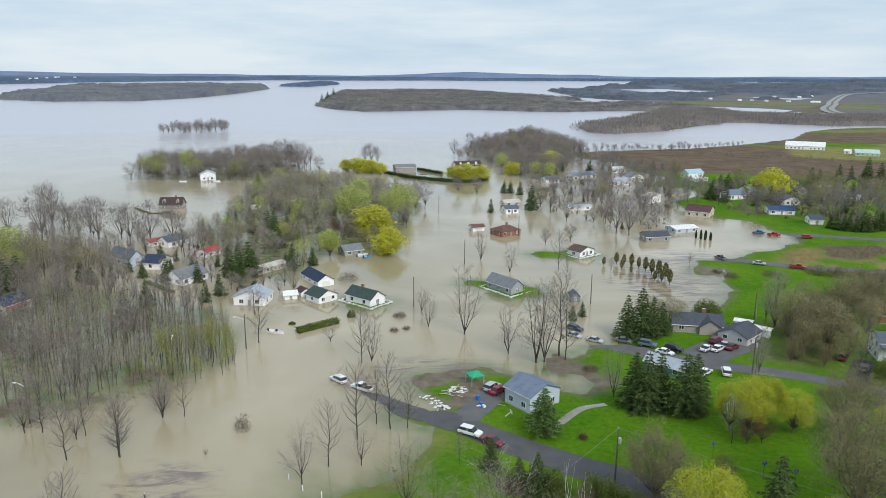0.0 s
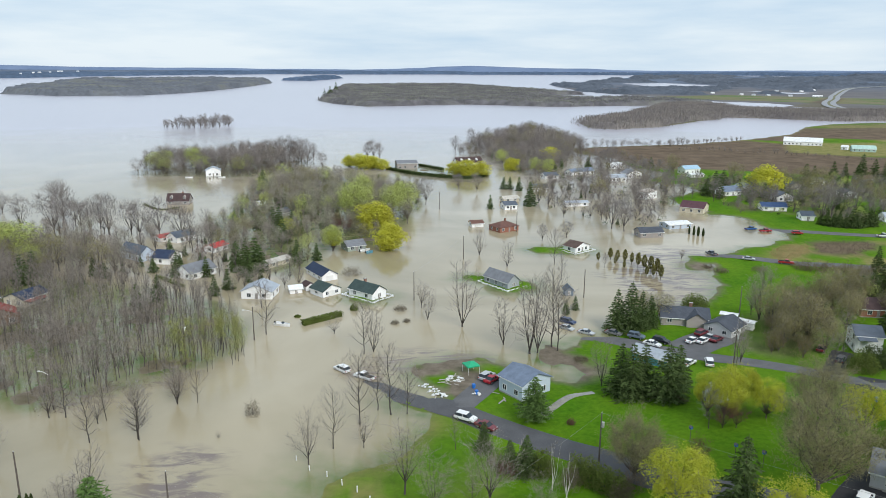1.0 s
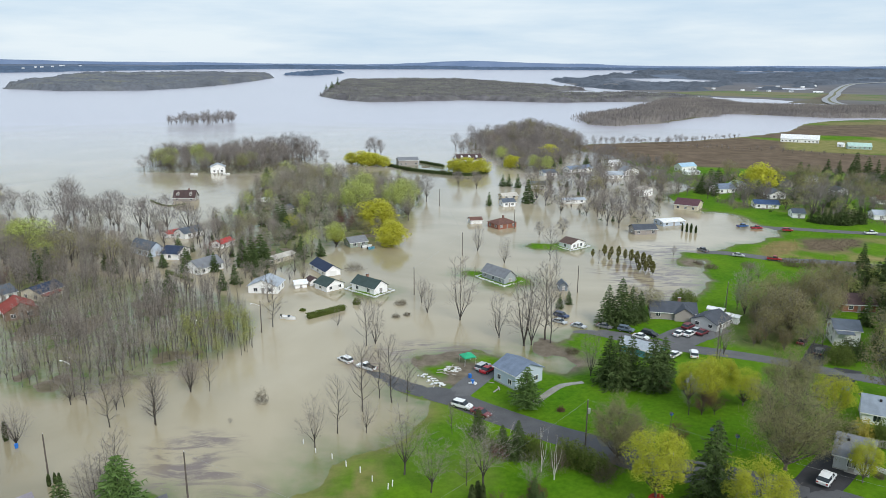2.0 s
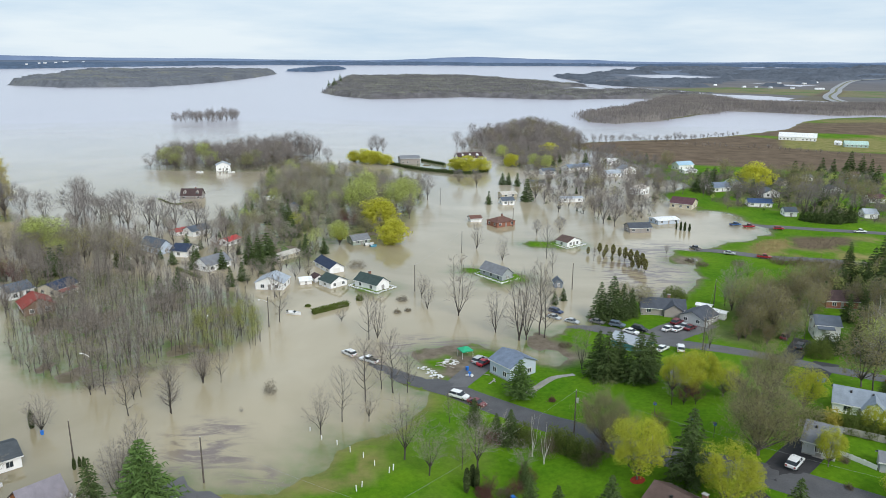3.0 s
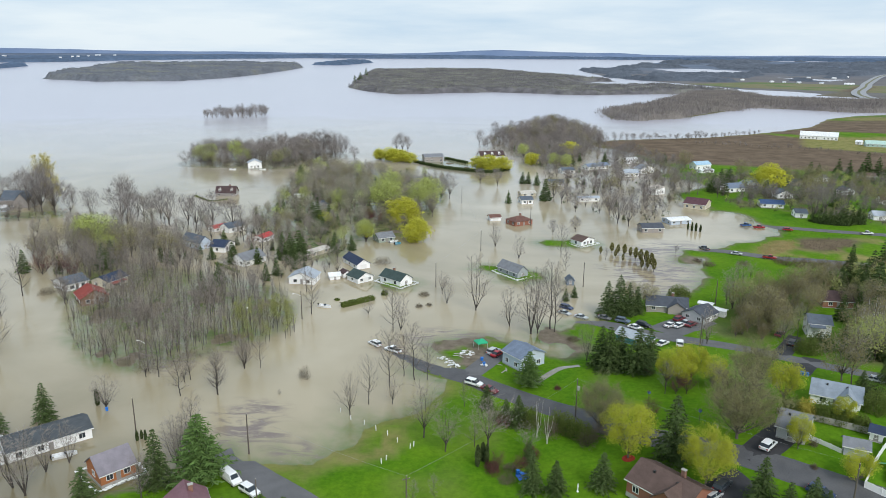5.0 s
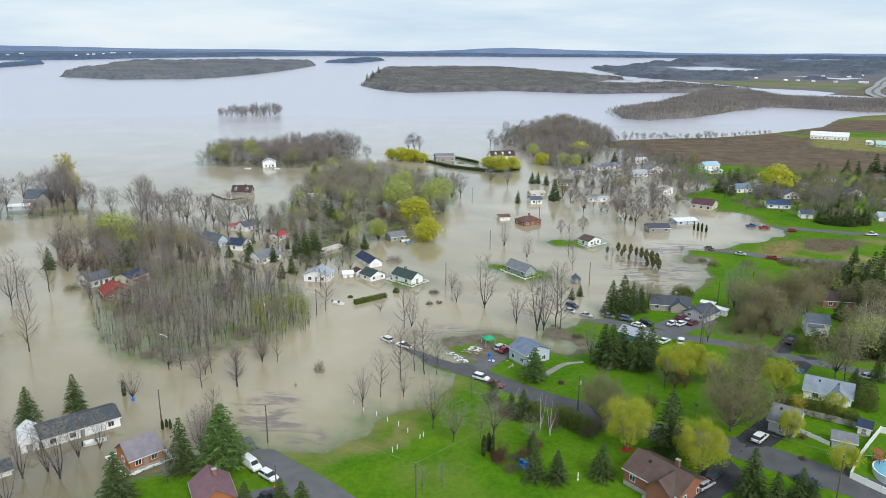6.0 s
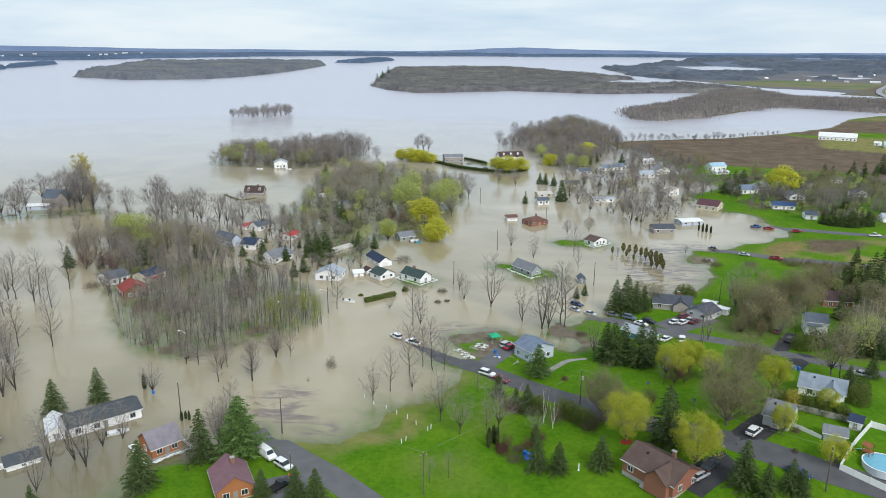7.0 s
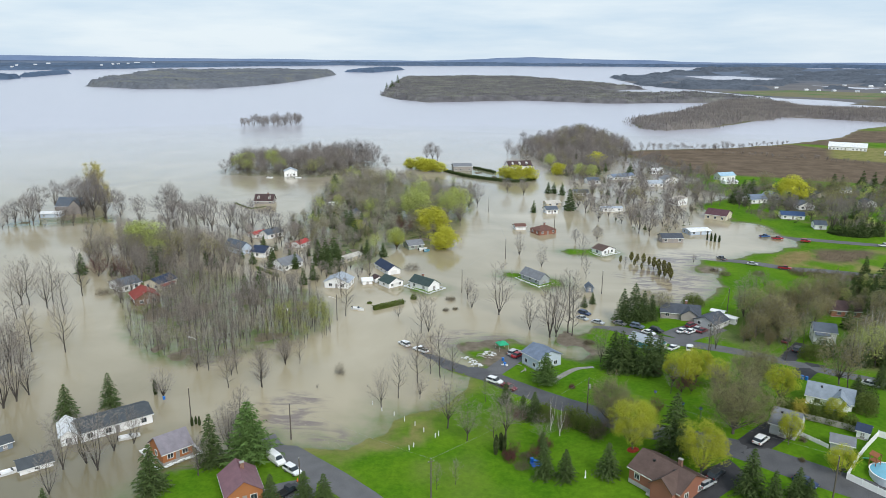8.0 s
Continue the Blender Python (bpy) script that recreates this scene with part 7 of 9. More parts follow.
undergrowth("cape_scrub", "dense undergrowth and low crowns of the cape wood", WOOD_CAPE, 6.0, (4, 8), 61, M_CAPE, 34, 0.22)
undergrowth("bay_scrub", "dense undergrowth and low crowns along the bay", WOOD_BAY, 8.0, (4, 9), 62, M_CAPE, 34, 0.26, 0.8)
undergrowth("flooded_scrub", "low brown scrub between the trunks of the flooded wood", WOOD_ISLE, 3.8, (1.0, 3.0), 63, M_SCRUB, 30, 0.09, 0.8, 0.0, 0.9)
undergrowth("flooded_scrub", "low brown scrub along the drowned edge of the wood", WRACK_E, 1.5, (0.5, 1.6), 64, M_SCRUB, 24, 0.07, 0.8, 0.0, 1.0)
undergrowth("shore_scrub", "brown and olive bushes along the flooded shore", WOOD_NORTH, 5.0, (2, 5), 66, M_CAPE, 44, 0.13, 0.8, 22.0, 0.8)
undergrowth("grove_scrub", "olive undergrowth filling the grove", GROVE_EAST, 3.4, (1.5, 3.5), 67, leaf_mat("bud"), 40, 0.1, 0.9, 0.0, 0.9)
undergrowth("grove_scrub", "brown and green undergrowth behind the houses", GROVE_FAR, 4.0, (1.5, 4.0), 68, leaf_mat("olive"), 44, 0.11, 0.9, 0.0, 0.9)
undergrowth("garden_bushes", "brown and olive bushes round the suburban gardens", SUBURB, 6.5, (1.0, 2.6), 69, M_CAPE, 40, 0.17, 0.8, 26.0, 0.9)
undergrowth("garden_bushes", "dark green bushes round the suburban gardens", SUBURB, 9.0, (1.0, 2.8), 70, leaf_mat("cedar"), 44, 0.17, 0.6, 20.0, 0.8)
undergrowth("street_bushes", "evergreen bushes along the flooded streets", VILLAGE_EAST, 12.0, (1.2, 3.2), 71, leaf_mat("cedar"), 44, 0.16, 0.6, 0.0, 0.8)
undergrowth("village_scrub", "bushes and low crowns between the flooded houses", WOOD_MIDDLE, 9.0, (3, 6), 65, M_CAPE, 44, 0.16, 0.7, 0.0, 0.7)
# cape wood, its grey-olive likewise paled by haze in the base colour
M_FARMIX = mat("far_mixed_wood", (0.24, 0.23, 0.245), 0.95, 0.45, 0.012, 0.06, 0.0, per_piece=0.25, thin=0.25, alt=(0.255, 0.26, 0.20))
canopy("far_wood", "distant grey and olive wood on a low cape", FAR_CAPE, 6.5, 10.5, 21, M_FARMIX, 4, [(POND_B, 70)], 2.2, 0.0, 0.75)
canopy("far_wood", "distant leafless wood along the flooded fields", FAR_STRIP, 5.0, 9.5, 22, M_FARWOOD, 10, (), 1.6, 0.0, 0.6)
undergrowth("reeds", "tall tan reeds at the edge of the meadow", REEDS, 1.1, (0.7, 1.5), 72, mat("tan_reeds", (0.36, 0.26, 0.13), 0.95, 0.25, 0.3, 2.0, 0.0, per_piece=0.3), 16, 0.08, 1.0, 0.0, 0.6)
undergrowth("garden_bed", "rough brown stalks on an old garden bed", GARDEN_PLOT, 1.4, (0.3, 0.9), 73, M_SCRUB, 14, 0.08, 0.9, 9.0, 0.9)
undergrowth("meadow_hedgerow", "long brown overgrown hedgerow beside the meadow", HEDGE_MEADOW, 1.5, (1.6, 3.4), 45, mat("hedgerow_twigs", (0.15, 0.125, 0.075), 0.95, 0.35, 0.2, 2.0, 0.0, per_piece=0.4, thin=0.2), 40, 0.16, 1.0, 0.0, 0.7)
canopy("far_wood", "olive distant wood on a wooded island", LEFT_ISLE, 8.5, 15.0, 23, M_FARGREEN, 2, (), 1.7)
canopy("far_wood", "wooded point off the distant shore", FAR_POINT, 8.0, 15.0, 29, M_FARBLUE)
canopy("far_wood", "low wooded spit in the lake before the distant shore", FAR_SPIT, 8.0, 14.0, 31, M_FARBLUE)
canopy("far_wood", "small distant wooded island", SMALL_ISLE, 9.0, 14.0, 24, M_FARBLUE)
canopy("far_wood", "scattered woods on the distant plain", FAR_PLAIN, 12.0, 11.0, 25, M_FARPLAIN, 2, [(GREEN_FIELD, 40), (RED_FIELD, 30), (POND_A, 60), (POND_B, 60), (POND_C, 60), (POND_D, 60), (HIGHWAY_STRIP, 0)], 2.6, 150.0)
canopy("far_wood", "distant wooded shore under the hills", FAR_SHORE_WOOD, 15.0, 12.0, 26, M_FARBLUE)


# ---- far hills ----
def hills():
    m = bpy.data.materials.new("blue_hills")
    m.use_nodes = True
    n, l = m.node_tree.nodes, m.node_tree.links
    shader = n["Principled BSDF"]
    shader.inputs["Roughness"].default_value = 1.0
    at, tex, ramp = n.new("ShaderNodeTexCoord"), n.new("ShaderNodeTexNoise"), n.new("ShaderNodeValToRGB")
    tex.inputs["Scale"].default_value, tex.inputs["Detail"].default_value = 0.006, 7.0
    l.new(at.outputs["Object"], tex.inputs["Vector"])
    # the blue is haze over the distance, carried by the hills' base colour
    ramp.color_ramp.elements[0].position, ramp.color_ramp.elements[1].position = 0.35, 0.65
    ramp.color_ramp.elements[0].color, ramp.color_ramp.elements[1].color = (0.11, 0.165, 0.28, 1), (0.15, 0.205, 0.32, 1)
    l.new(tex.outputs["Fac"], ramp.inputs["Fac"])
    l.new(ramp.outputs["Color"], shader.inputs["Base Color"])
    verts, faces = [], []
    steps = np.radians(np.arange(-60, 60.01, 0.25))
    for a in steps:
        deg = math.degrees(a)
        top = 4 + 2.5 * noise.noise(Vector((deg * 0.12, 3, 1))) + 2 * noise.noise(Vector((deg * 0.5, 8, 1)))
        top += 25 * math.exp(-((deg - 2) / 4.8) ** 2) * (1 + 0.15 * noise.noise(Vector((deg * 0.8, 5, 2)))) + 11 * math.exp(-((deg - 10) / 3.5) ** 2) + 6 * ease(-14, -17, deg) + 12 * ease(-24, -36, deg) + 5 * ease(20, 24, deg)
        for d, h in ((4480, -6.0), (4540, top * 0.55), (4600, top * 0.85), (4640, top), (4690, top * 0.6)):
            verts.append((math.sin(a) * d, math.cos(a) * d, float(bowl(math.sin(a) * 4600, math.cos(a) * 4600)) + h))
    for k in range(len(steps) - 1):
        for j in range(4):
            faces.append((k * 5 + j, (k + 1) * 5 + j, (k + 1) * 5 + j + 1, k * 5 + j + 1))
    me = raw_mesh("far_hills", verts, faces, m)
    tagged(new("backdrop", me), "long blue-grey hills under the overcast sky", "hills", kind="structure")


hills()


# ---- single trees ----
BARE_0 = [(91.3, 192.4, 12.5), (96.1, 197.6, 13.5), (105.1, 215.7, 9.0), (110.6, 223.2, 8.5), (-58.8, 118.4, 11.1), (-57.2, 134.7, 8.8), (-69.3, 124.1, 8.7), (-58.3, 117.5, 11.7), (-52.4, 133.7, 9.0), (-23.7, 109.0, 13.5), (-20.1, 114.8, 13.0), (-16.1, 124.6, 16.0), (-14.3, 115.1, 9.8), (-13.1, 130.9, 13.0), (-10.0, 128.9, 16.3), (-0.6, 93.6, 13.9), (3.2, 113.9, 7.3), (5.6, 95.7, 8.2), (8.6, 95.0, 16.0), (-5.8, 73.2, 6.0), (-2.0, 75.3, 6.1), (16.8, 93.5, 8.7), (50.5, 113.9, 8.6), (-6.8, 129.3, 10.4), (-5.6, 99.0, 15.7), (29.0, 167.2, 21.6), (30.0, 164.5, 17.9), (-29.3, 176.4, 6.7), (-16.7, 321.8, 13.3), (-9.7, 371.8, 16.6), (8.8, 424.2, 11.1), (19.6, 414.5, 12.7), (41.4, 229.6, 11.4)]
BARE_1 = [(53.6, 295.0, 8.3), (42.2, 288.8, 8.1), (59.7, 246.5, 6.0), (81.8, 308.3, 14.2), (77.4, 314.2, 15.8), (91.9, 258.6, 5.5), (41.6, 249.8, 14.5), (-54.2, 197.7, 14.4), (-56.6, 133.3, 10.7), (-47.7, 175.5, 14.5), (-19.5, 162.1, 14.7), (-5.9, 198.4, 11.1), (-126.2, 135.3, 13.7), (-136.3, 134.4, 12.8), (-156.2, 172.5, 15.8), (-157.9, 178.6, 15.1), (-146.7, 167.6, 12.5), (-167.1, 174.5, 16.0), (-164.7, 174.8, 14.9), (-151.6, 187.0, 15.5), (-133.3, 180.9, 9.8), (-67.4, 116.5, 11.7), (-68.4, 125.6, 10.4), (-80.5, 126.4, 10.5), (-77.3, 126.7, 12.2), (-58.7, 118.1, 12.5), (-43.2, 118.8, -0.0), (-134.9, 184.0, 8.8), (-159.6, 160.7, 12.2), (-136.7, 125.1, 15.8)]
BARE_2 = [(-57.4, 73.4, 9.5), (-57.7, 73.5, 8.2), (-55.9, 86.6, 13.0), (-55.1, 91.9, 13.3), (-50.4, 84.7, 10.0), (-233.2, 322.9, 23.8), (-221.9, 316.6, 24.9), (-215.6, 317.0, 17.7), (-189.4, 305.4, 17.1), (-203.4, 311.0, 14.5), (-177.5, 319.2, 22.1), (-168.7, 313.0, 14.6), (-172.7, 266.7, 15.4), (-170.1, 226.8, 16.0), (-163.5, 219.5, 13.4), (-177.1, 234.5, 11.7), (-135.9, 296.1, 16.7), (-127.5, 285.1, 18.8), (-121.7, 291.1, 19.1), (-110.4, 286.0, 17.5), (-98.6, 265.7, 17.8), (-95.4, 276.0, 15.8), (-76.4, 248.2, 14.5), (-82.1, 239.3, 18.8), (-145.4, 295.6, 19.4), (-153.5, 295.2, 16.6), (-154.6, 307.4, 17.2), (-160.2, 300.8, 15.5), (-257.6, 300.7, 14.0), (-250.3, 301.5, 17.1)]
BARE_3 = [(-253.8, 315.6, 19.3), (-257.3, 335.7, 18.5), (-250.3, 339.8, 18.7), (-227.3, 318.7, 20.9), (-220.8, 315.0, 27.0), (-212.5, 313.0, 22.2), (-220.6, 343.3, 11.9), (-255.2, 291.4, 12.2), (-243.7, 295.4, 16.9), (-228.8, 297.1, 12.3), (-222.9, 297.8, 12.3), (-105.4, 569.3, 14.3), (-127.8, 549.8, 20.8), (-120.8, 550.4, 22.2), (-113.9, 550.9, 20.8), (-107.0, 551.4, 18.6), (-132.4, 539.3, 20.5), (-90.1, 520.0, 13.2), (-58.3, 580.5, 17.0), (-52.8, 573.5, 14.4), (-63.2, 580.1, 14.5), (32.7, 663.9, 16.3), (24.7, 672.7, 19.3), (9.3, 626.0, 15.5), (43.5, 715.4, 16.3), (116.1, 606.0, 17.5), (114.9, 519.9, 17.5), (121.5, 520.4, 17.5), (122.1, 492.0, 14.6), (103.6, 373.7, 13.2)]
BARE_4 = [(-168.3, 294.3, 24.0), (-160.2, 283.3, 19.0), (-246.7, 360.5, 21.0), (110.2, 374.1, 11.6), (64.9, 417.5, 12.7), (54.8, 362.5, 14.6), (59.7, 340.0, 12.3), (76.8, 334.0, 15.1), (143.2, 493.5, 12.5), (134.4, 422.0, 12.8), (135.2, 393.1, 15.5), (140.4, 393.4, 13.8), (96.5, 119.9, 14.8), (114.6, 143.8, 19.0), (90.9, 146.2, 10.7), (179.6, 326.4, 20.6), (192.0, 340.6, 18.3), (179.9, 354.5, 15.8), (204.2, 341.4, 18.3), (149.6, 385.0, 13.5), (163.6, 369.1, 14.7), (175.1, 369.8, 13.1), (102.5, 162.8, 10.7), (114.3, 142.2, 12.9), (70.3, 150.4, 10.1)]
MULTI_0 = [(6.0, 182.7, 21.1), (22.9, 162.4, 22.9), (24.8, 163.4, 20.9), (16.4, 168.6, 14.6), (36.4, 141.1, 12.2), (23.8, 246.4, 10.8), (14.5, 263.9, 12.6), (-3.8, 188.3, 10.9), (-17.1, 163.4, 13.5), (91.4, 188.3, 14.7), (73.3, 154.9, 12.0), (-88.1, 73.4, 15.3), (-85.6, 64.5, 12.4), (-84.8, 76.0, 13.8), (-80.8, 74.1, 15.5), (-78.3, 85.7, 10.9), (-81.2, 82.1, 11.4), (-119.3, 102.7, 23.6), (-120.4, 99.4, 20.3), (-118.8, 106.7, 17.0), (-136.0, 119.3, 18.9), (-138.9, 127.0, 19.5), (-130.8, 121.8, 15.6), (-56.6, 133.3, 10.7), (-55.4, 85.4, 12.2), (-53.9, 86.8, 14.4)]
BROAD_0 = [(-82.4, 109.0, 10.4), (-140.6, 190.9, 9.0), (-103.1, 169.7, 9.4)]
YELLOWBUD_0 = [(-226.2, 334.4, 18.4), (-260.5, 384.8, 22.3)]
BUD_0 = [(113.0, 181.2, 10.5), (118.6, 189.4, 9.0), (116.1, 194.8, 9.5), (127.6, 202.9, 10.0), (131.0, 192.0, 9.0), (95.5, 122.6, 14.6), (120.6, 192.9, 9.5), (92.8, 181.9, 13.4), (95.4, 174.5, 13.9), (97.0, 169.8, 14.6), (89.1, 167.0, 10.9), (97.4, 162.5, 10.7), (116.8, 158.4, 13.0), (121.4, 206.0, 11.5), (128.4, 212.7, 10.7), (114.7, 199.6, 12.2), (104.9, 199.2, 11.2), (135.3, 183.9, 13.4), (127.2, 164.0, 14.2), (58.4, 191.2, 9.0), (63.5, 188.6, 8.9), (209.0, 407.0, 17.6), (215.3, 398.1, 19.0), (198.2, 371.2, 16.4), (160.1, 494.7, 14.6), (184.7, 446.9, 15.3), (206.7, 426.7, 14.7), (88.6, 399.4, 12.3), (51.8, 379.0, 13.4), (235.1, 390.3, 17.0), (227.6, 357.3, 15.8)]
GREENBUD_0 = [(-44.0, 335.5, 17), (-19.1, 339.2, 11.5), (-182.6, 510.0, 17), (-142.6, 489.0, 12), (-194.1, 486.2, 12), (113.3, 145.7, 11.0), (117.8, 150.9, 12.0), (-204.3, 496.5, 14.5), (-200.0, 502.7, 15.5), (-170.9, 493.2, 13.5), (-140.9, 501.2, 12.9), (-154.5, 244.1, 18.0), (-161.4, 248.2, 17.0), (-145.6, 236.1, 11.8), (44.3, 546.1, 12.8), (63.9, 493.3, 12.6), (71.7, 488.4, 12.5), (-42.2, 327.1, 19.4), (-43.8, 268.6, 11.6), (-25.5, 342.3, 15.5), (-20.4, 358.0, 16.1), (-44.4, 373.0, 16.6)]
WILLOW_0 = [(-21.5, 271.8, 11.7), (-29.6, 304.5, 14.7), (-62.3, 522.1, 11.5), (-52.0, 516.7, 10.5), (-71.1, 527.7, 9.8), (-44.9, 511.2, 8.7), (-56.8, 516.3, 11.0), (15.3, 476.5, 12.2), (25.7, 479.8, 11.5), (7.2, 483.8, 10.4), (48.4, 509.1, 10.4), (83.5, 566.2, 12.3), (190.6, 413.6, 17.9)]
REDBUD_0 = [(-47.9, 307.6, 8.5), (-42.4, 295.5, 9.7), (-152.0, 212.8, 9.8), (-144.1, 206.3, 8.6), (-92.0, 256.4, 7.5), (44.2, 101.0, 5.9), (55.2, 112.9, 5.5), (52.9, 113.4, 5.5), (-159.0, 211.2, 10.9), (10.5, 87.6, 4.3), (17.0, 90.5, 4.3)]
SPRUCE_0 = [(48.8, 179.9, 12.6), (52.3, 179.1, 14.6), (55.6, 180.2, 11.5), (58.8, 182.5, 9.7), (37.0, 194.2, 5.1), (40.4, 197.9, 5.1), (16.7, 79.5, 9.5), (21.2, 78.4, 7.4), (30.1, 78.8, 8.0), (44.6, 84.5, 14.8), (56.2, 70.0, 10.6), (59.1, 65.9, 8.5), (64.6, 68.4, 7.4), (66.1, 66.8, 6.1), (39.2, 135.4, 12.1), (40.7, 132.0, 12.9), (44.0, 134.5, 11.7), (47.6, 129.7, 12.8), (52.2, 136.9, 10.4), (8.5, 113.4, 6.4), (15.6, 105.4, 7.7), (12.8, 106.9, 6.2), (16.9, 89.3, 5.7), (-27.0, 62.5, 9.5), (-31.4, 63.9, 8.9), (-38.7, 65.1, 7.1), (-56.4, 78.1, 13.1), (-64.7, 66.9, 11.5), (-82.4, 58.2, 6.4), (117.4, 142.4, 9.7)]
SPRUCE_1 = [(125.3, 197.6, 7.5), (142.7, 204.4, 11.0), (141.0, 195.2, 10.5), (136.0, 184.0, 9.5), (111.2, 142.0, 8.1), (115.8, 149.7, 9.0), (104.8, 121.0, 7.1), (96.5, 115.4, 5.4), (-100.5, 95.0, 10.4), (-93.3, 102.3, 10.4)]
FARSPRUCE_0 = [(-71.8, 244.0, 10.8), (-67.3, 240.0, 13.0), (-76.4, 248.2, 9.7), (-72.0, 299.7, 12.6), (-105.5, 406.4, 14.3), (-76.0, 305.6, 11.4), (-54.1, 249.3, 9.7), (-47.7, 254.1, 7.4), (40.2, 426.3, 8.2), (36.5, 426.1, 8.2), (45.3, 420.3, 9.2), (46.0, 370.1, 13.8), (-92.0, 230.7, 9.7), (-70.3, 216.8, 7.7), (24.3, 360.7, 8.1), (160.6, 413.6, 13.7), (169.5, 424.3, 12.9), (231.5, 450.0, 13.5), (268.5, 471.3, 12.0), (286.1, 482.5, 16.3), (289.0, 472.7, 14.0), (266.8, 452.3, 13.5), (153.9, 220.7, 13.1), (148.1, 213.7, 11.8), (152.7, 522.7, 8.8), (107.1, 525.4, 8.9), (182.4, 320.1, 8.2), (189.8, 316.8, 9.2), (199.2, 319.8, 8.2), (152.0, 403.4, 10.6)]
FARSPRUCE_1 = [(156.7, 394.4, 12.4), (158.9, 419.5, 10.2), (239.5, 455.1, 11.7), (260.4, 470.7, 12.8), (287.1, 458.3, 14.0), (276.0, 431.2, 13.3), (197.5, 384.5, 9.5), (168.7, 382.8, 6.8), (166.2, 235.8, 13.8), (159.6, 221.0, 12.0), (149.4, 207.3, 11.5), (134.1, 216.3, 4.8), (129.9, 216.1, 5.2), (135.6, 213.1, 4.7), (-325.2, 1955.4, 23.9), (-322.3, 2035.2, 28.0), (-362.8, 2415.8, 33.0), (148.5, 220.4, 5.5), (-110.1, 243.8, 5.3), (-102.7, 236.6, 5.9), (-138.4, 256.8, 6.3), (157.9, 243.2, 9.4), (137.2, 183.9, 11.5), (132.5, 169.0, 12.7), (130.7, 183.6, 8.7), (147.4, 195.3, 12.0), (143.2, 220.2, 7.7), (107.6, 182.6, 7.7), (-73.7, 238.1, 11.3), (-67.6, 231.9, 11.5)]
FARSPRUCE_2 = [(-65.3, 238.5, 10.6), (-88.8, 205.6, 8.5), (-82.0, 231.2, 8.1), (-72.5, 209.8, 7.5), (-91.4, 196.0, 8.2), (-67.1, 282.9, 12.1), (-66.5, 300.0, 11.2), (-54.8, 313.1, 8.7), (-140.0, 220.6, 11.2), (-140.6, 228.3, 10.3), (-167.6, 213.5, 9.9), (177.8, 323.7, 6.5), (179.5, 321.2, 7.6), (181.2, 318.8, 6.4), (183.5, 317.7, 8.1), (185.8, 316.6, 7.5), (188.7, 316.7, 9.2), (191.5, 316.9, 8.7), (195.1, 318.3, 9.6), (198.6, 319.8, 8.7), (201.5, 320.0, 7.6), (142.2, 195.2, 15.8), (127.0, 169.7, 11.6), (123.4, 179.4, 9.1), (131.1, 206.2, 8.8)]
PINE_0 = [(-48.2, 79.6, 15.5), (19.4, 125.2, 9.8)]
BIRCH_0 = [(113.2, 149.4, 15.2), (122.3, 161.6, 15.0), (120.1, 150.3, 16.1), (19.4, 99.4, 9.7), (21.3, 96.5, 8.8), (121.2, 163.7, 12.4), (121.8, 158.6, 13.0), (128.0, 164.0, 12.5)]
CEDAR_0 = [(-85.4, 110.7, 4.6), (-68.4, 95.1, 2.8), (-67.8, 96.0, 2.5), (-66.7, 95.5, 2.8), (109.6, 303.9, 3.9), (110.9, 301.6, 4.5), (112.5, 300.6, 4.5), (114.3, 299.5, 3.9), (6.3, 88.2, 5.0), (7.4, 90.3, 4.4), (8.2, 89.1, 4.6)]
YOUNG_0 = [(64.4, 258.1, 4.0), (66.7, 256.4, 3.7), (68.9, 253.9, 4.4), (70.9, 251.4, 3.9), (72.1, 247.1, 4.8), (73.5, 243.9, 4.8), (75.0, 240.7, 5.2), (76.3, 237.5, 5.1), (64.4, 250.2, 3.2), (66.6, 245.2, 2.9), (75.9, 231.3, 4.6), (72.3, 235.8, 3.3), (74.2, 234.3, 3.7), (59.3, 256.0, 3.0)]
LEAFY_0 = [(-43.6, 269.3, 9.5), (-68.0, 297.3, 8.5), (36.7, 87.4, 13.1), (48.5, 76.3, 12.9), (52.3, 119.8, 9.6), (58.4, 121.1, 10.5), (54.5, 117.2, 11.1), (62.1, 116.2, 8.6), (74.7, 106.7, 10.4), (68.7, 85.1, 8.0), (75.4, 75.7, 7.0), (82.8, 96.4, 6.3)]
BIGBUD_0 = [(58.7, 89.9, 18.3), (71.2, 114.2, 13.1), (33.6, 100.6, 13.0)]
BARE = [(x, y, h * 1.25 if x < -120 and y < 200 else h) for x, y, h in BARE_0 + BARE_1 + BARE_2 + BARE_3 + BARE_4]
plant("bare", [r for r in BARE if r[1] < 280], variants=6)
plant("farbare", [r for r in BARE if r[1] >= 280])
plant("multi", MULTI_0)
plant("broad", BROAD_0)
plant("yellowbud", YELLOWBUD_0)
plant("bud", BUD_0)
plant("greenbud", GREENBUD_0)
plant("willow", WILLOW_0)
plant("redbud", REDBUD_0)
plant("spruce", SPRUCE_0 + SPRUCE_1)
plant("farspruce", FARSPRUCE_0 + FARSPRUCE_1 + FARSPRUCE_2)
plant("pine", PINE_0)
plant("birch", BIRCH_0)
plant("cedar", CEDAR_0)
plant("young", [(x, y, h * 1.25) for x, y, h in YOUNG_0])
RGREY_0 = [(-67.9, 349.1, 17), (-59.3, 331.9, 14), (-73.5, 339.9, 13), (-31.4, 414.9, 11)]
plant("rgrey", RGREY_0)
plant("leafy", LEAFY_0)
plant("bigbud", BIGBUD_0)


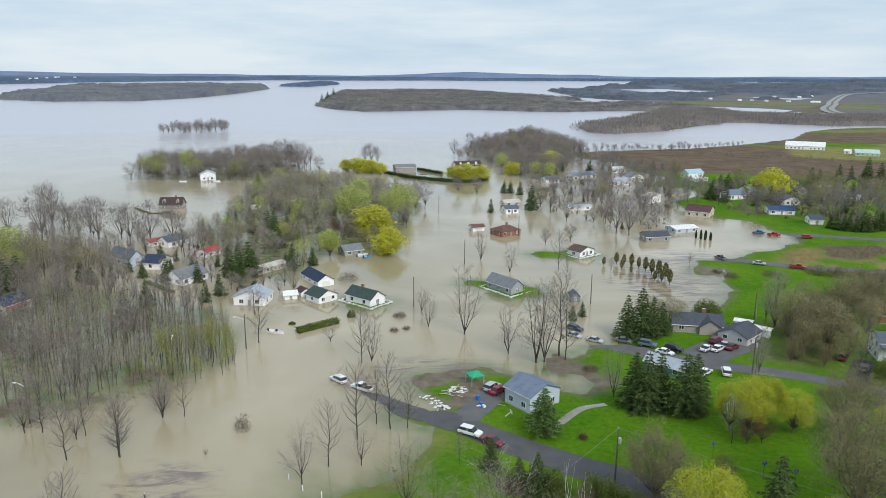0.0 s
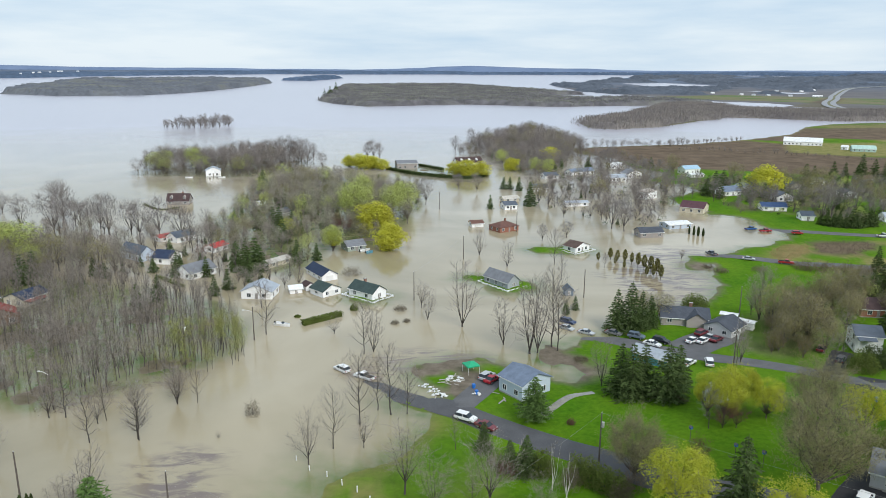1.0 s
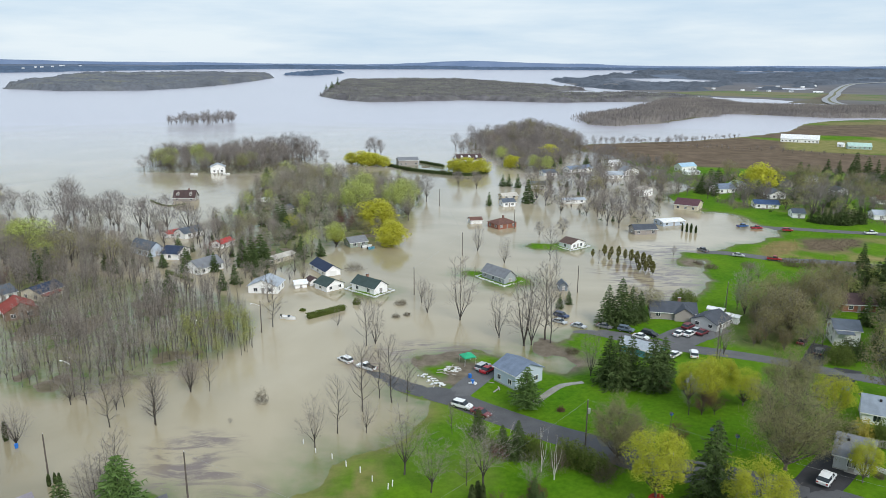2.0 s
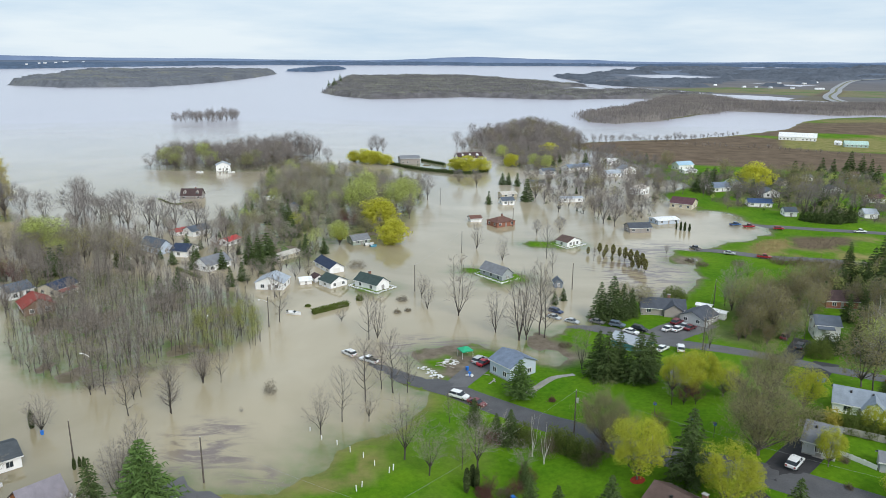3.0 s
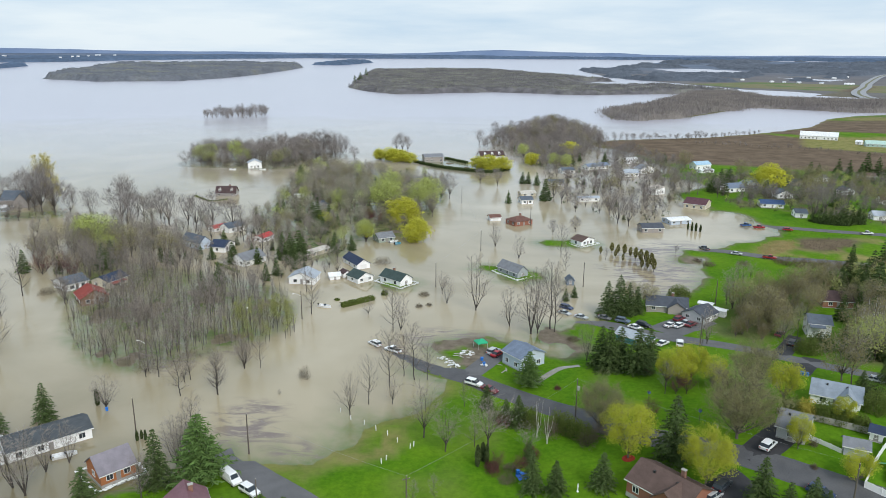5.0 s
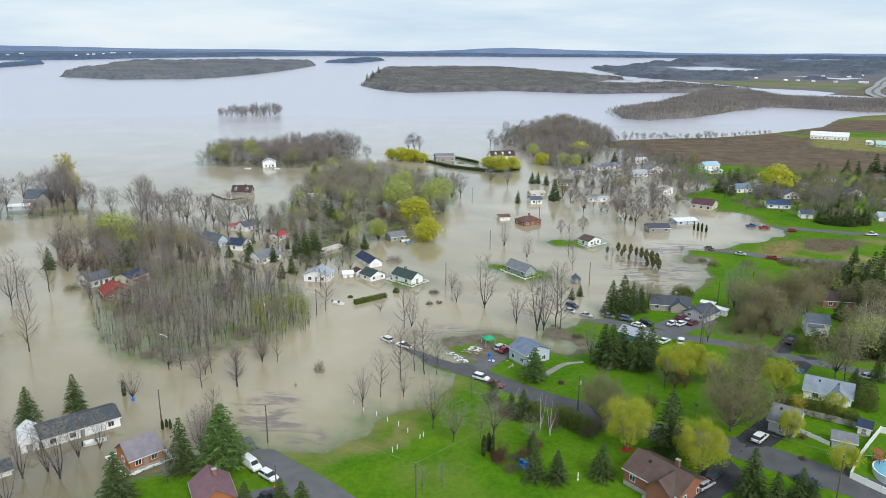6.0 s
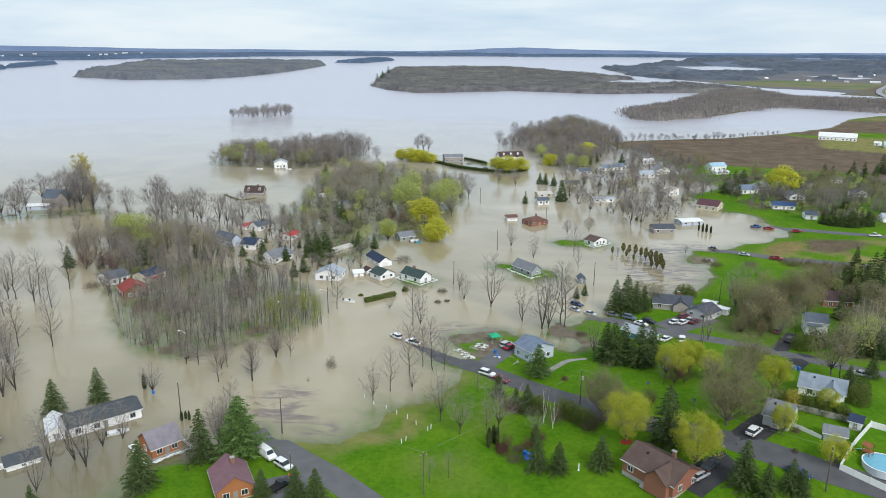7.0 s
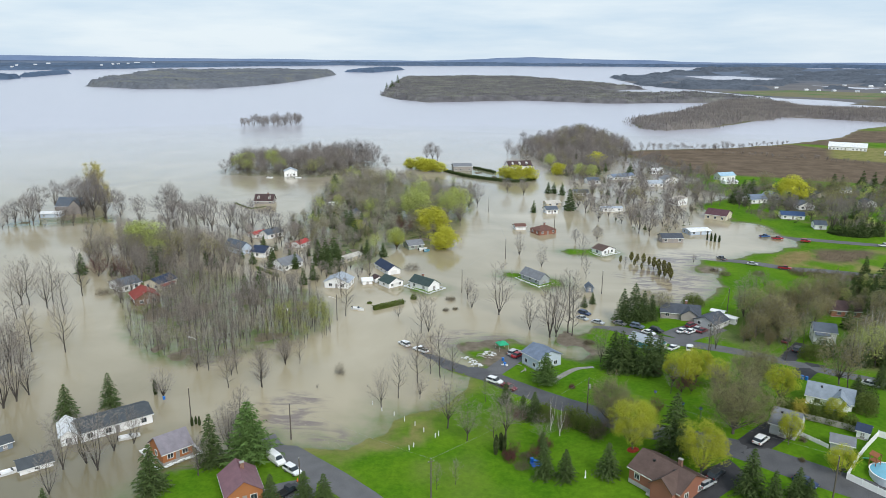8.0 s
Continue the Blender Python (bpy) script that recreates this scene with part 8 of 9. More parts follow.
# ---- hedges, poles and small things ----
HEDGE_FLOOD = [(-39.0, 182.8), (-29.5, 191.1)]
HEDGE_SPIT = [(-42, 514), (-19.9, 487.3), (13.2, 468.6), (29.9, 482.8)]
HEDGE_SPIT_BACK = [(-19, 535), (-1, 511)]
HEDGE_HOUSE = [(-159.8, 367.6), (-145.7, 353.6), (-138.0, 358.9)]
HEDGE_ISLE = [(-98.7, 230.4), (-85.9, 218.9)]
FENCE_WHITE = [(72.5, 88.9), (76.4, 83.9)]
FENCE_POOL = [(91.8, 88.4), (89.4, 90.1), (80.9, 80.5), (76.3, 74.7), (82.7, 69.3)]
POSTS = [(-26.3, 110.6), (-23.2, 107.2), (-19.7, 105.1), (-16.6, 102.1), (-13.7, 99.6), (-11.2, 96.8), (-7.5, 95.3), (-13.6, 88.2), (-12.8, 89.6), (-8.2, 94.4)]
SHRUBS_0 = [(-39.0, 128.3, 4.6, 2.2, 'shrub'), (-12.5, 196.7, 2.1, 2.8, 'shrub'), (-13.2, 184.6, 1.6, 1.7, 'shrub'), (-9.9, 186.4, 1.4, 1.5, 'shrub'), (-26.3, 196.6, 2.1, 1.2, 'hedge'), (-42.0, 190.0, 0.8, 1.0, 'hedge'), (-32.1, 235.3, 3.8, 5.0, 'shrub'), (77.6, 200.9, 4.1, 4.0, 'hedge'), (9.2, 87.5, 2.0, 2.2, 'redbud'), (13.0, 87.0, 1.4, 2.2, 'shrub'), (17.7, 91.7, 2.6, 2.5, 'redbud'), (15.6, 105.4, 3.9, 2.4, 'cedar'), (12.1, 105.4, 3.4, 2.7, 'redbud'), (39.7, 109.8, 2.2, 1.2, 'shrub'), (26.4, 122.4, 1.3, 1.1, 'redbud'), (95.1, 108.1, 4.5, 2.9, 'cedar'), (104.2, 152.4, 5.1, 3.7, 'cedar'), (32.5, 97.2, 4.4, 2.9, 'shrub')]
SHRUBS_1 = [(30.4, 96.3, 3.8, 2.6, 'shrub'), (72.2, 86.5, 1.4, 1.1, 'shrub'), (69.3, 79.3, 0.8, 0.8, 'shrub'), (17.1, 137.4, 1.0, 1.1, 'hedge'), (-129.8, 191.1, 2.3, 4.4, 'hedge'), (-144.7, 189.7, 3.4, 3.9, 'shrub'), (34.9, 157.6, 1.4, 2.4, 'shrub'), (-50.0, 87.2, 2.1, 2.0, 'shrub'), (114.2, 241.0, 2.4, 3.7, 'shrub'), (97.9, 246.8, 1.9, 2.8, 'shrub'), (100.4, 240.3, 1.9, 3.2, 'shrub')]
SHRUBS_2 = [(23.9, 102.2, 4.6, 1.9, 'hedge'), (25.8, 100.2, 4.9, 1.9, 'hedge'), (27.6, 98.0, 4.6, 1.9, 'hedge'), (29.3, 95.9, 4.3, 1.8, 'hedge'), (10.6, 107.4, 4.6, 2.6, 'shrub'), (18.3, 105.0, 4.2, 2.4, 'hedge'), (22.2, 99.6, 5.6, 2.9, 'shrub'), (29.5, 93.9, 5.0, 2.7, 'shrub'), (9.6, 85.9, 2.6, 2.0, 'redbud'), (12.1, 83.0, 1.8, 2.4, 'shrub'), (15.0, 87.8, 3.4, 2.3, 'redbud'), (72.9, 99.2, 4.6, 2.4, 'hedge'), (75.8, 98.6, 4.2, 2.3, 'yellowbud'), (79.1, 97.4, 4.4, 2.4, 'hedge'), (82.0, 95.6, 3.6, 2.2, 'hedge'), (84.9, 93.6, 3.2, 2.0, 'hedge'), (92.2, 102.0, 5.2, 2.7, 'hedge'), (98.8, 148.0, 5.0, 3.6, 'hedge'), (46.0, 131.5, 2.6, 2.0, 'shrub'), (50.0, 128.5, 2.8, 2.2, 'shrub')]
SHRUBS = SHRUBS_0 + SHRUBS_1 + SHRUBS_2
DRIVE_GREY = [(58.2, 82.1), (62.7, 86.1), (67.4, 90.4), (70.4, 93.0)]
DRIVE_BLUE = [(3.9, 131.4), (7.4, 137.4), (11.0, 143.7), (13.4, 148.8)]
DRIVE_GARAGE = [(63.0, 164.8), (69.8, 170.9), (74.9, 173.6), (78.3, 170.4)]
DRIVE_SOLAR = [(98.3, 142.6), (91.9, 134.7), (86.8, 127.4)]
DRIVE_WHITE = [(90.3, 145.1), (97.7, 156.3), (103.0, 163.8)]
DRIVE_BROWN = [(56.6, 77.2), (52.1, 75.1), (48.5, 72.5), (45.4, 69.9)]
DRIVE_LOW = [(-30.9, 70.8), (-34.3, 70.1), (-37.5, 68.6), (-40.2, 66.0)]
GRAVEL_PATH = [(21.0, 126.6), (24.4, 131.0), (28.8, 135.7), (33.8, 137.1)]
POOL = (85.1, 75.7)
PLAYSET = (83.5, 79.0)
CANOPY = (7.3, 149.9)
BOATS = [(-44.8, 182.7, -20, 'white'), (-29.0, 266.4, 30, 'blue'), (-31.1, 269.2, 40, 'white'), (-80.7, 88.0, 30, 'white'), (-148.5, 467.5, 0, 'white'), (-170.0, 466.0, 0, 'white'), (-98.7, 71.4, 40, 'white')]
# the first, out in the floodwater, stands in for a small blue float
BINS = [(-81.8, 108.1), (14.4, 85.3), (15.0, 84.4), (7.6, 141.0), (88.4, 125.5), (87.6, 126.5), (8.1, 137.8), (87.6, 126.2)]
BIRD_HOUSES = [(45.6, 109.5), (50.3, 101.1), (53.5, 97.6)]
CONES = [(-33.9, 71.7), (-32.0, 70.4), (-35.6, 73.3)]
PLANKS = [(2.0, 144.7, 9), (5.5, 146.5, 6), (-1.5, 139.5, 5), (13.5, 136.4, 3)]
HEAPS = [(3.6, 145.6, 16, 1.3), (-3.4, 142.8, 8, 1.2), (0.1, 138.2, 24, 1.1), (-1.7, 140.9, 9, 1.0), (8.1, 137.8, 8, 0.6), (2.7, 146.5, 6, 0.8)]
POLES = [(-42.3, 91.1), (28.7, 106.8), (-8.7, 206.2), (8.0, 257.0), (45.3, 210.1), (70.1, 151.5), (86.6, 189.7), (32.9, 305.6), (-2.2, 359.1), (-69.3, 96.7), (-62.1, 154.4), (-6.6, 69.2), (-33.0, 66.7), (71.2, 68.6), (-81.7, 130.3), (-49.8, 171.2)]


def hedge(label, points, height, width, seed, leaf="hedge", name="hedge"):
    """A clipped hedge: a solid core within a skin of many small leaf clumps."""
    rng = np.random.default_rng(seed)
    line = smooth_line(points, 0.8) if len(points) > 2 else [Vector(points[0]).lerp(Vector(points[1]), k / 20) for k in range(21)]
    root = thing(name, label, "hedge", Matrix())
    bm, spots, prev = bmesh.new(), [], None
    for k, p in enumerate(line):
        way = (line[min(k + 1, len(line) - 1)] - line[max(k - 1, 0)]).normalized()
        side = Vector((way.y, -way.x, 0)) * width / 2
        z = surface_at(p.x, p.y)
        top = height * (0.92 + 0.1 * noise.noise(Vector((p.x * 0.4, p.y * 0.4, seed))))
        ring = [bm.verts.new(q) for q in (Vector((p.x, p.y, z - 0.2)) - side * 0.8, Vector((p.x, p.y, z + top * 0.85)) - side * 0.85, Vector((p.x, p.y, z + top * 0.85)) + side * 0.85, Vector((p.x, p.y, z - 0.2)) + side * 0.8)]
        if prev:
            for a in range(3):
                bm.faces.new((prev[a], prev[a + 1], ring[a + 1], ring[a]))
        else:
            bm.faces.new(ring)
        prev = ring
        n = int(26 * (height + width / 2))
        u = rng.uniform(0, 1, n)
        around = 2 * height + width
        for q in u * around:
            s, h = (-1, q) if q < height else (1, q - height - width) if q > height + width else (0, 0)
            off = Vector((p.x, p.y, z)) + Vector((way.x, way.y, 0)) * float(rng.uniform(-0.5, 0.5))
            spots.append(off + side * s + Vector((0, 0, h)) if s else off + side * (2 * (q - height) / width - 1) + Vector((0, 0, top)))
    bm.faces.new(prev[::-1])
    part("core", bm, leaf_mat(leaf), root)
    v, f = leaf_tris(rng, np.array([tuple(s) for s in spots]), 0.2)
    shared("leaves", raw_mesh("leaves", v, f, leaf_mat(leaf)), root, Matrix())


hedge("trimmed green hedge standing in floodwater", HEDGE_FLOOD, 1.9, 1.7, 1)
hedge("long dark green hedge along the spit", HEDGE_SPIT, 2.2, 2.4, 2, "cedar")
hedge("dark green hedge beside a lake house", HEDGE_SPIT_BACK, 2.0, 2.0, 3, "cedar")
hedge("low green hedge on a retaining wall", HEDGE_HOUSE, 0.8, 0.9, 5)
hedge("low green hedge in floodwater", HEDGE_ISLE, 1.0, 1.3, 6)


def shrub(x, y, h, wide, leaf, label, seed):
    rng = np.random.default_rng(seed)
    n = int((330 if leaf not in ("hedge", "cedar", "yellowbud") else 900) * max(1.0, wide))
    az, el, r = rng.uniform(0, math.tau, n), rng.uniform(0, 1, n), rng.uniform(0.5, 1.1, n)
    c = np.stack([np.cos(az) * r * wide * np.sqrt(1 - el * el * 0.9), np.sin(az) * r * wide * np.sqrt(1 - el * el * 0.9), el * r * h], -1)
    root = thing("shrub", label, "shrub", pose(x, y, surface_at(x, y)))
    v, f = leaf_tris(rng, c, 0.19) if leaf in ("hedge", "cedar", "yellowbud") else slivers(c * 0.75, c * 0.75 + rng.normal(size=c.shape) * 0.35 + (0, 0, 0.15), np.full(n, 0.05))
    shared("crown", raw_mesh("crown", v, f, leaf_mat(leaf)), root, Matrix())
    k = 26
    tips = c[rng.integers(0, n, k)] * 1.15
    v, f = slivers(np.zeros((k, 3)) + (0, 0, -0.2), tips, np.full(k, 0.06))
    shared("stem", raw_mesh("stem", v, f, M_BARK), root, Matrix())


for k, (x, y, h, w, leaf) in enumerate(SHRUBS):
    shrub(x, y, h, w, leaf, dict(shrub="brown leafless shrub, rounded and twiggy", hedge="rounded dark green garden shrub", redbud="dark red garden shrub in bud", cedar="low dark green evergreen shrub", yellowbud="ochre budding shrub beside a garden fence")[leaf], 50 + k)


# ---- poles, wires ----
def pole(x, y, height, turn, lamp=False, box_on=False, armed=False):
    root = thing("utility_pole", "weathered wooden utility pole with cross arm" if armed else "slender weathered wooden utility pole", "utility pole", pose(x, y, surface_at(x, y), 0, 0, turn), "utility poles")
    bm = bmesh.new()
    tube(bm, (0, 0, -0.6), (0, 0, height), 0.17, 0.11, 8)
    part("post", bm, M_POLE, root)
    if armed:
        bm = bmesh.new()
        box(bm, -0.7, -0.06, height - 0.75, 0.7, 0.06, height - 0.6)
        arm = part("cross_arm", bm, M_POLE, root)
    for px in (-0.6, 0.6) if armed else ():
        bm = bmesh.new()
        tube(bm, (px, 0, height - 0.6), (px, 0, height - 0.42), 0.05, 0.03, 6)
        part("insulator", bm, M_TRIM, arm)
    bm = bmesh.new()
    tube(bm, (0, 0, height), (0, 0, height + 0.2), 0.05, 0.03, 6)
    part("top_insulator", bm, M_TRIM, root)
    if box_on:
        bm = bmesh.new()
        tube(bm, (0, -0.42, height - 2.6), (0, -0.42, height - 1.6), 0.26, 0.26, 10)
        part("transformer", bm, mat("transformer_grey", (0.45, 0.46, 0.46), 0.5), root, "grey transformer drum")
    if lamp:
        bm = bmesh.new()
        last = Vector((0, 0, height - 1.6))
        for k in range(1, 6):
            nxt = Vector((0, -2.2 * k / 5, height - 1.6 + 0.8 * math.sin(k / 5 * 1.6)))
            tube(bm, last, nxt, 0.05, 0.05, 6)
            last = nxt
        arm = part("lamp_arm", bm, M_TRIM, root, "white curved lamp arm")
        bm = bmesh.new()
        box(bm, -0.13, -2.75, height - 0.92, 0.13, -2.1, height - 0.78)
        part("lamp_head", bm, M_TRIM, arm)
    return (x, y, surface_at(x, y) + height)


tops = [pole(x, y, 9.6, 20 + 17 * k, k in (10, 14, 15), k in (1, 5), k in (5, 11, 13)) for k, (x, y) in enumerate(POLES)]


def wire(a, b, sag=0.7):
    bm = bmesh.new()
    a, b, last = Vector(a), Vector(b), None
    side = Vector((a.y - b.y, b.x - a.x, 0)).normalized()
    for k in range(13):
        u = k / 12
        p = a.lerp(b, u) - Vector((0, 0, 4 * sag * u * (1 - u)))
        ring = [bm.verts.new(p + side * 0.013 * c + Vector((0, 0, 0.013 * s))) for c, s in ((-0.87, -0.5), (0.87, -0.5), (0, 1))]
        if last:
            for q in range(3):
                bm.faces.new((last[q], last[(q + 1) % 3], ring[(q + 1) % 3], ring[q]))
        last = ring
    ob = new("power_line", mesh_of("power_line", bm, mat("wire_grey", (0.30, 0.30, 0.29), 0.6, bump=0.0)))
    tagged(ob, "thin grey power line slung between two poles", "power line")


for a, b in ((0, 11), (11, 1), (1, 13), (5, 6), (2, 3), (3, 8)):
    wire(tops[a], tops[b])


# ---- fences and posts ----
def fence(label, points, height, material, gap=2.4, name="garden_fence"):
    root = thing(name, label, "fence", Matrix())
    line = [Vector(p) for p in points]
    for a, b in zip(line, line[1:]):
        n = max(1, round((b - a).length / gap))
        for k in range(n):
            p, q = a.lerp(b, k / n), a.lerp(b, (k + 1) / n)
            zp, zq = surface_at(*p), surface_at(*q)
            bm = bmesh.new()
            box(bm, p.x - 0.07, p.y - 0.07, zp - 0.3, p.x + 0.07, p.y + 0.07, zp + height + 0.12)
            part("post", bm, material, root)
            bm = bmesh.new()
            side = Vector((q.y - p.y, p.x - q.x)).normalized() * 0.03
            prism(bm, [(p.x - side.x, p.y - side.y, zp + 0.05), (q.x - side.x, q.y - side.y, zq + 0.05), (q.x - side.x, q.y - side.y, zq + height), (p.x - side.x, p.y - side.y, zp + height)], (2 * side.x, 2 * side.y, 0))
            part("panel", bm, material, root)


M_VINYL = mat("white_vinyl", (0.80, 0.80, 0.80), 0.45, 0.05, bump=0.05)
fence("white vinyl fence across a garden", FENCE_WHITE, 1.0, M_VINYL)
fence("weathered grey board fence behind a row of shrubs", [(70.5, 99.8), (78.2, 96.0), (86.0, 91.2)], 1.5, mat("grey_boards", (0.36, 0.34, 0.31), 0.85, 0.2))
fence("tall white vinyl fence round a swimming pool", FENCE_POOL, 1.5, M_VINYL)
for x, y in POSTS:
    bm = bmesh.new()
    tube(bm, (0, 0, -0.4), (0, 0, 1.15), 0.11, 0.10, 8)
    tube(bm, (0, 0, 1.15), (0, 0, 1.22), 0.13, 0.05, 8)
    ob = new("fence_post", mesh_of("fence_post", bm, M_TRIM))
    ob.matrix_basis = pose(x, y, surface_at(x, y), random.uniform(-6, 6), random.uniform(-6, 6))
    tagged(ob, "weathered white wooden post on the flooded lawn", "post", "white posts")


# ---- driveways and paths ----
ribbon("driveway", "dark asphalt driveway beside a house", DRIVE_GREY, 7.0, M_DRIVE, 0.06, 1.5, category="driveway")
ribbon("driveway", "grey asphalt driveway beside the blue house", DRIVE_BLUE, 6.0, M_ASPHALT, 0.06, 1.5, category="driveway")
ribbon("driveway", "asphalt forecourt full of parked cars", DRIVE_GARAGE, 11.0, M_ASPHALT, 0.06, 1.5, category="driveway")
ribbon("driveway", "asphalt driveway of a white house", DRIVE_SOLAR, 6.0, M_DRIVE, 0.06, 1.5, category="driveway")
ribbon("driveway", "dark driveway below a white house", DRIVE_WHITE, 5.0, M_DRIVE, 0.06, 1.5, category="driveway")
ribbon("driveway", "dark driveway beside the brown bungalow", DRIVE_BROWN, 7.0, M_DRIVE, 0.06, 1.5, category="driveway")
ribbon("driveway", "paved parking yard beside the low road", DRIVE_LOW, 8.0, M_ASPHALT, 0.06, 1.5, category="driveway")
ribbon("puddle", "long shallow puddle lying across the lawn", GRAVEL_PATH, 2.0, mat("puddle_water", (0.26, 0.25, 0.21), 0.08, 0.3, 0.4, 3.0, 0.02), 0.04, 1.5, category="puddle")


# ---- garden pool, canopy, boats and bins ----
def pool(x, y):
    z = surface_at(x, y)
    root = thing("swimming_pool", "round above-ground pool with pale blue water", "swimming pool", pose(x, y, z))
    n, r = 32, 3.8
    bm = bmesh.new()
    for k in range(n):
        a, b = k * math.tau / n, (k + 1) * math.tau / n
        prism(bm, [(math.cos(a) * r, math.sin(a) * r, -0.4), (math.cos(b) * r, math.sin(b) * r, -0.4), (math.cos(b) * r, math.sin(b) * r, 1.2), (math.cos(a) * r, math.sin(a) * r, 1.2)], (math.cos((a + b) / 2) * -0.06, math.sin((a + b) / 2) * -0.06, 0))
    part("side_wall", bm, mat("pool_wall", (0.55, 0.60, 0.64), 0.5, 0.1), root)
    bm = bmesh.new()
    for k in range(n):
        a, b = k * math.tau / n, (k + 1) * math.tau / n
        prism(bm, [(math.cos(t) * q, math.sin(t) * q, 1.2) for t, q in ((a, r + 0.12), (b, r + 0.12), (b, r - 0.12), (a, r - 0.12))], (0, 0, 0.06))
    part("rim", bm, M_VINYL, root)
    bm = bmesh.new()
    bmesh.ops.create_circle(bm, cap_ends=True, segments=n, radius=r - 0.06, matrix=Matrix.Translation((0, 0, 1.05)))
    part("water", bm, mat("pool_water", (0.16, 0.42, 0.55), 0.06, 0.1, 0.5, 2.0, 0.05, ior=1.33), root, "clear pale blue water")


pool(*POOL)


def playset(x, y, turn):
    root = thing("playset", "wooden garden playset with green slide", "playset", pose(x, y, surface_at(x, y), 0, 0, turn))
    wood = mat("reddish_timber", (0.30, 0.12, 0.06), 0.8, 0.2)
    for px, py in ((-0.7, -0.7), (0.7, -0.7), (0.7, 0.7), (-0.7, 0.7)):
        bm = bmesh.new()
        box(bm, px - 0.06, py - 0.06, -0.1, px + 0.06, py + 0.06, 2.5)
        part("leg", bm, wood, root)
    bm = bmesh.new()
    box(bm, -0.8, -0.8, 1.15, 0.8, 0.8, 1.25)
    part("platform", bm, wood, root)
    bm = bmesh.new()
    slab(bm, (-0.95, -0.95, 2.4), (0.95, -0.95, 2.4), (0.95, 0, 3.1), (-0.95, 0, 3.1), 0.06)
    slab(bm, (-0.95, 0.95, 2.4), (0.95, 0.95, 2.4), (0.95, 0, 3.1), (-0.95, 0, 3.1), 0.06)
    part("roof", bm, wood, root)
    bm = bmesh.new()
    slab(bm, (0.8, -0.3, 1.25), (0.8, 0.3, 1.25), (3.0, 0.3, 0.2), (3.0, -0.3, 0.2), 0.08)
    part("slide", bm, mat("slide_green", (0.10, 0.42, 0.25), 0.4, 0.1), root)


playset(*PLAYSET, 120)


def canopy(x, y, turn):
    root = thing("canopy_tent", "green pop-up canopy tent on the lawn", "tent", pose(x, y, surface_at(x, y), 0, 0, turn))
    for px, py in ((-1.5, -1.5), (1.5, -1.5), (1.5, 1.5), (-1.5, 1.5)):
        bm = bmesh.new()
        box(bm, px - 0.03, py - 0.03, -0.05, px + 0.03, py + 0.03, 2.1)
        part("leg", bm, M_TRIM, root)
    bm = bmesh.new()
    v = [bm.verts.new(p) for p in ((-1.6, -1.6, 2.1), (1.6, -1.6, 2.1), (1.6, 1.6, 2.1), (-1.6, 1.6, 2.1), (0, 0, 2.95), (-1.6, -1.6, 1.85), (1.6, -1.6, 1.85), (1.6, 1.6, 1.85), (-1.6, 1.6, 1.85))]
    for a in range(4):
        b = (a + 1) % 4
        bm.faces.new((v[a], v[b], v[4]))
        bm.faces.new((v[a + 5], v[b + 5], v[b], v[a]))
    part("cloth", bm, mat("canopy_green", (0.02, 0.36, 0.18), 0.6, 0.1), root)


canopy(*CANOPY, 25)


def boat(x, y, turn, colour, length=4.8):
    length = 3.0 if colour == "blue" else length
    root = thing("motor_boat", "%s small motor boat afloat in floodwater" % colour, "boat", pose(x, y, max(surface_at(x, y), 0.0) + 0.05, 0, 0, turn))
    hull_mat = mat("hull_" + colour, dict(white=(0.75, 0.76, 0.77), blue=(0.10, 0.30, 0.42))[colour], 0.35, 0.08)
    bm = bmesh.new()
    rows = []
    for k in range(9):
        u = k / 8
        w = 0.95 * (1 - max(0, u - 0.45) ** 2 * 3.2)
        w = max(w, 0.03)
        px = (u - 0.5) * length
        rows.append([bm.verts.new(p) for p in ((px, -w, 0.6 + 0.2 * u * u), (px, -w * 0.75, -0.15), (px, 0, -0.25 + 0.3 * max(0, u - 0.7)), (px, w * 0.75, -0.15), (px, w, 0.6 + 0.2 * u * u))])
    for r, s in zip(rows, rows[1:]):
        for j in range(4):
            bm.faces.new((r[j], r[j + 1], s[j + 1], s[j]))
    bm.faces.new(rows[0])
    part("hull", bm, hull_mat, root)
    bm = bmesh.new()
    for r, s in zip(rows, rows[1:]):
        pass
    box(bm, -length * 0.42, -0.75, 0.15, length * 0.05, 0.75, 0.25)
    part("deck", bm, M_TRIM, root)
    bm = bmesh.new()
    slab(bm, (length * 0.08, -0.6, 0.6), (length * 0.08, 0.6, 0.6), (length * -0.02, 0.5, 1.05), (length * -0.02, -0.5, 1.05), 0.03)
    part("windscreen", bm, M_GLASS, root)
    bm = bmesh.new()
    box(bm, -length * 0.5 - 0.3, -0.2, -0.2, -length * 0.5, 0.2, 1.0)
    part("outboard_motor", bm, M_RUBBER, root, "black outboard motor")


for x, y, turn, colour in BOATS:
    boat(x, y, turn, colour)


def bin_of(x, y, turn):
    root = thing("rubbish_bin", "blue plastic wheeled rubbish bin", "bin", pose(x, y, surface_at(x, y), 0, 0, turn))
    blue = mat("bin_blue", (0.02, 0.16, 0.55), 0.45, 0.1)
    bm = bmesh.new()
    prism(bm, [(-0.26, -0.28, 0), (0.26, -0.28, 0), (0.32, -0.34, 1.0), (-0.32, -0.34, 1.0)], (0, 0.6, 0))
    part("body", bm, blue, root)
    bm = bmesh.new()
    box(bm, -0.34, -0.36, 1.0, 0.34, 0.32, 1.08)
    part("lid", bm, blue, root)


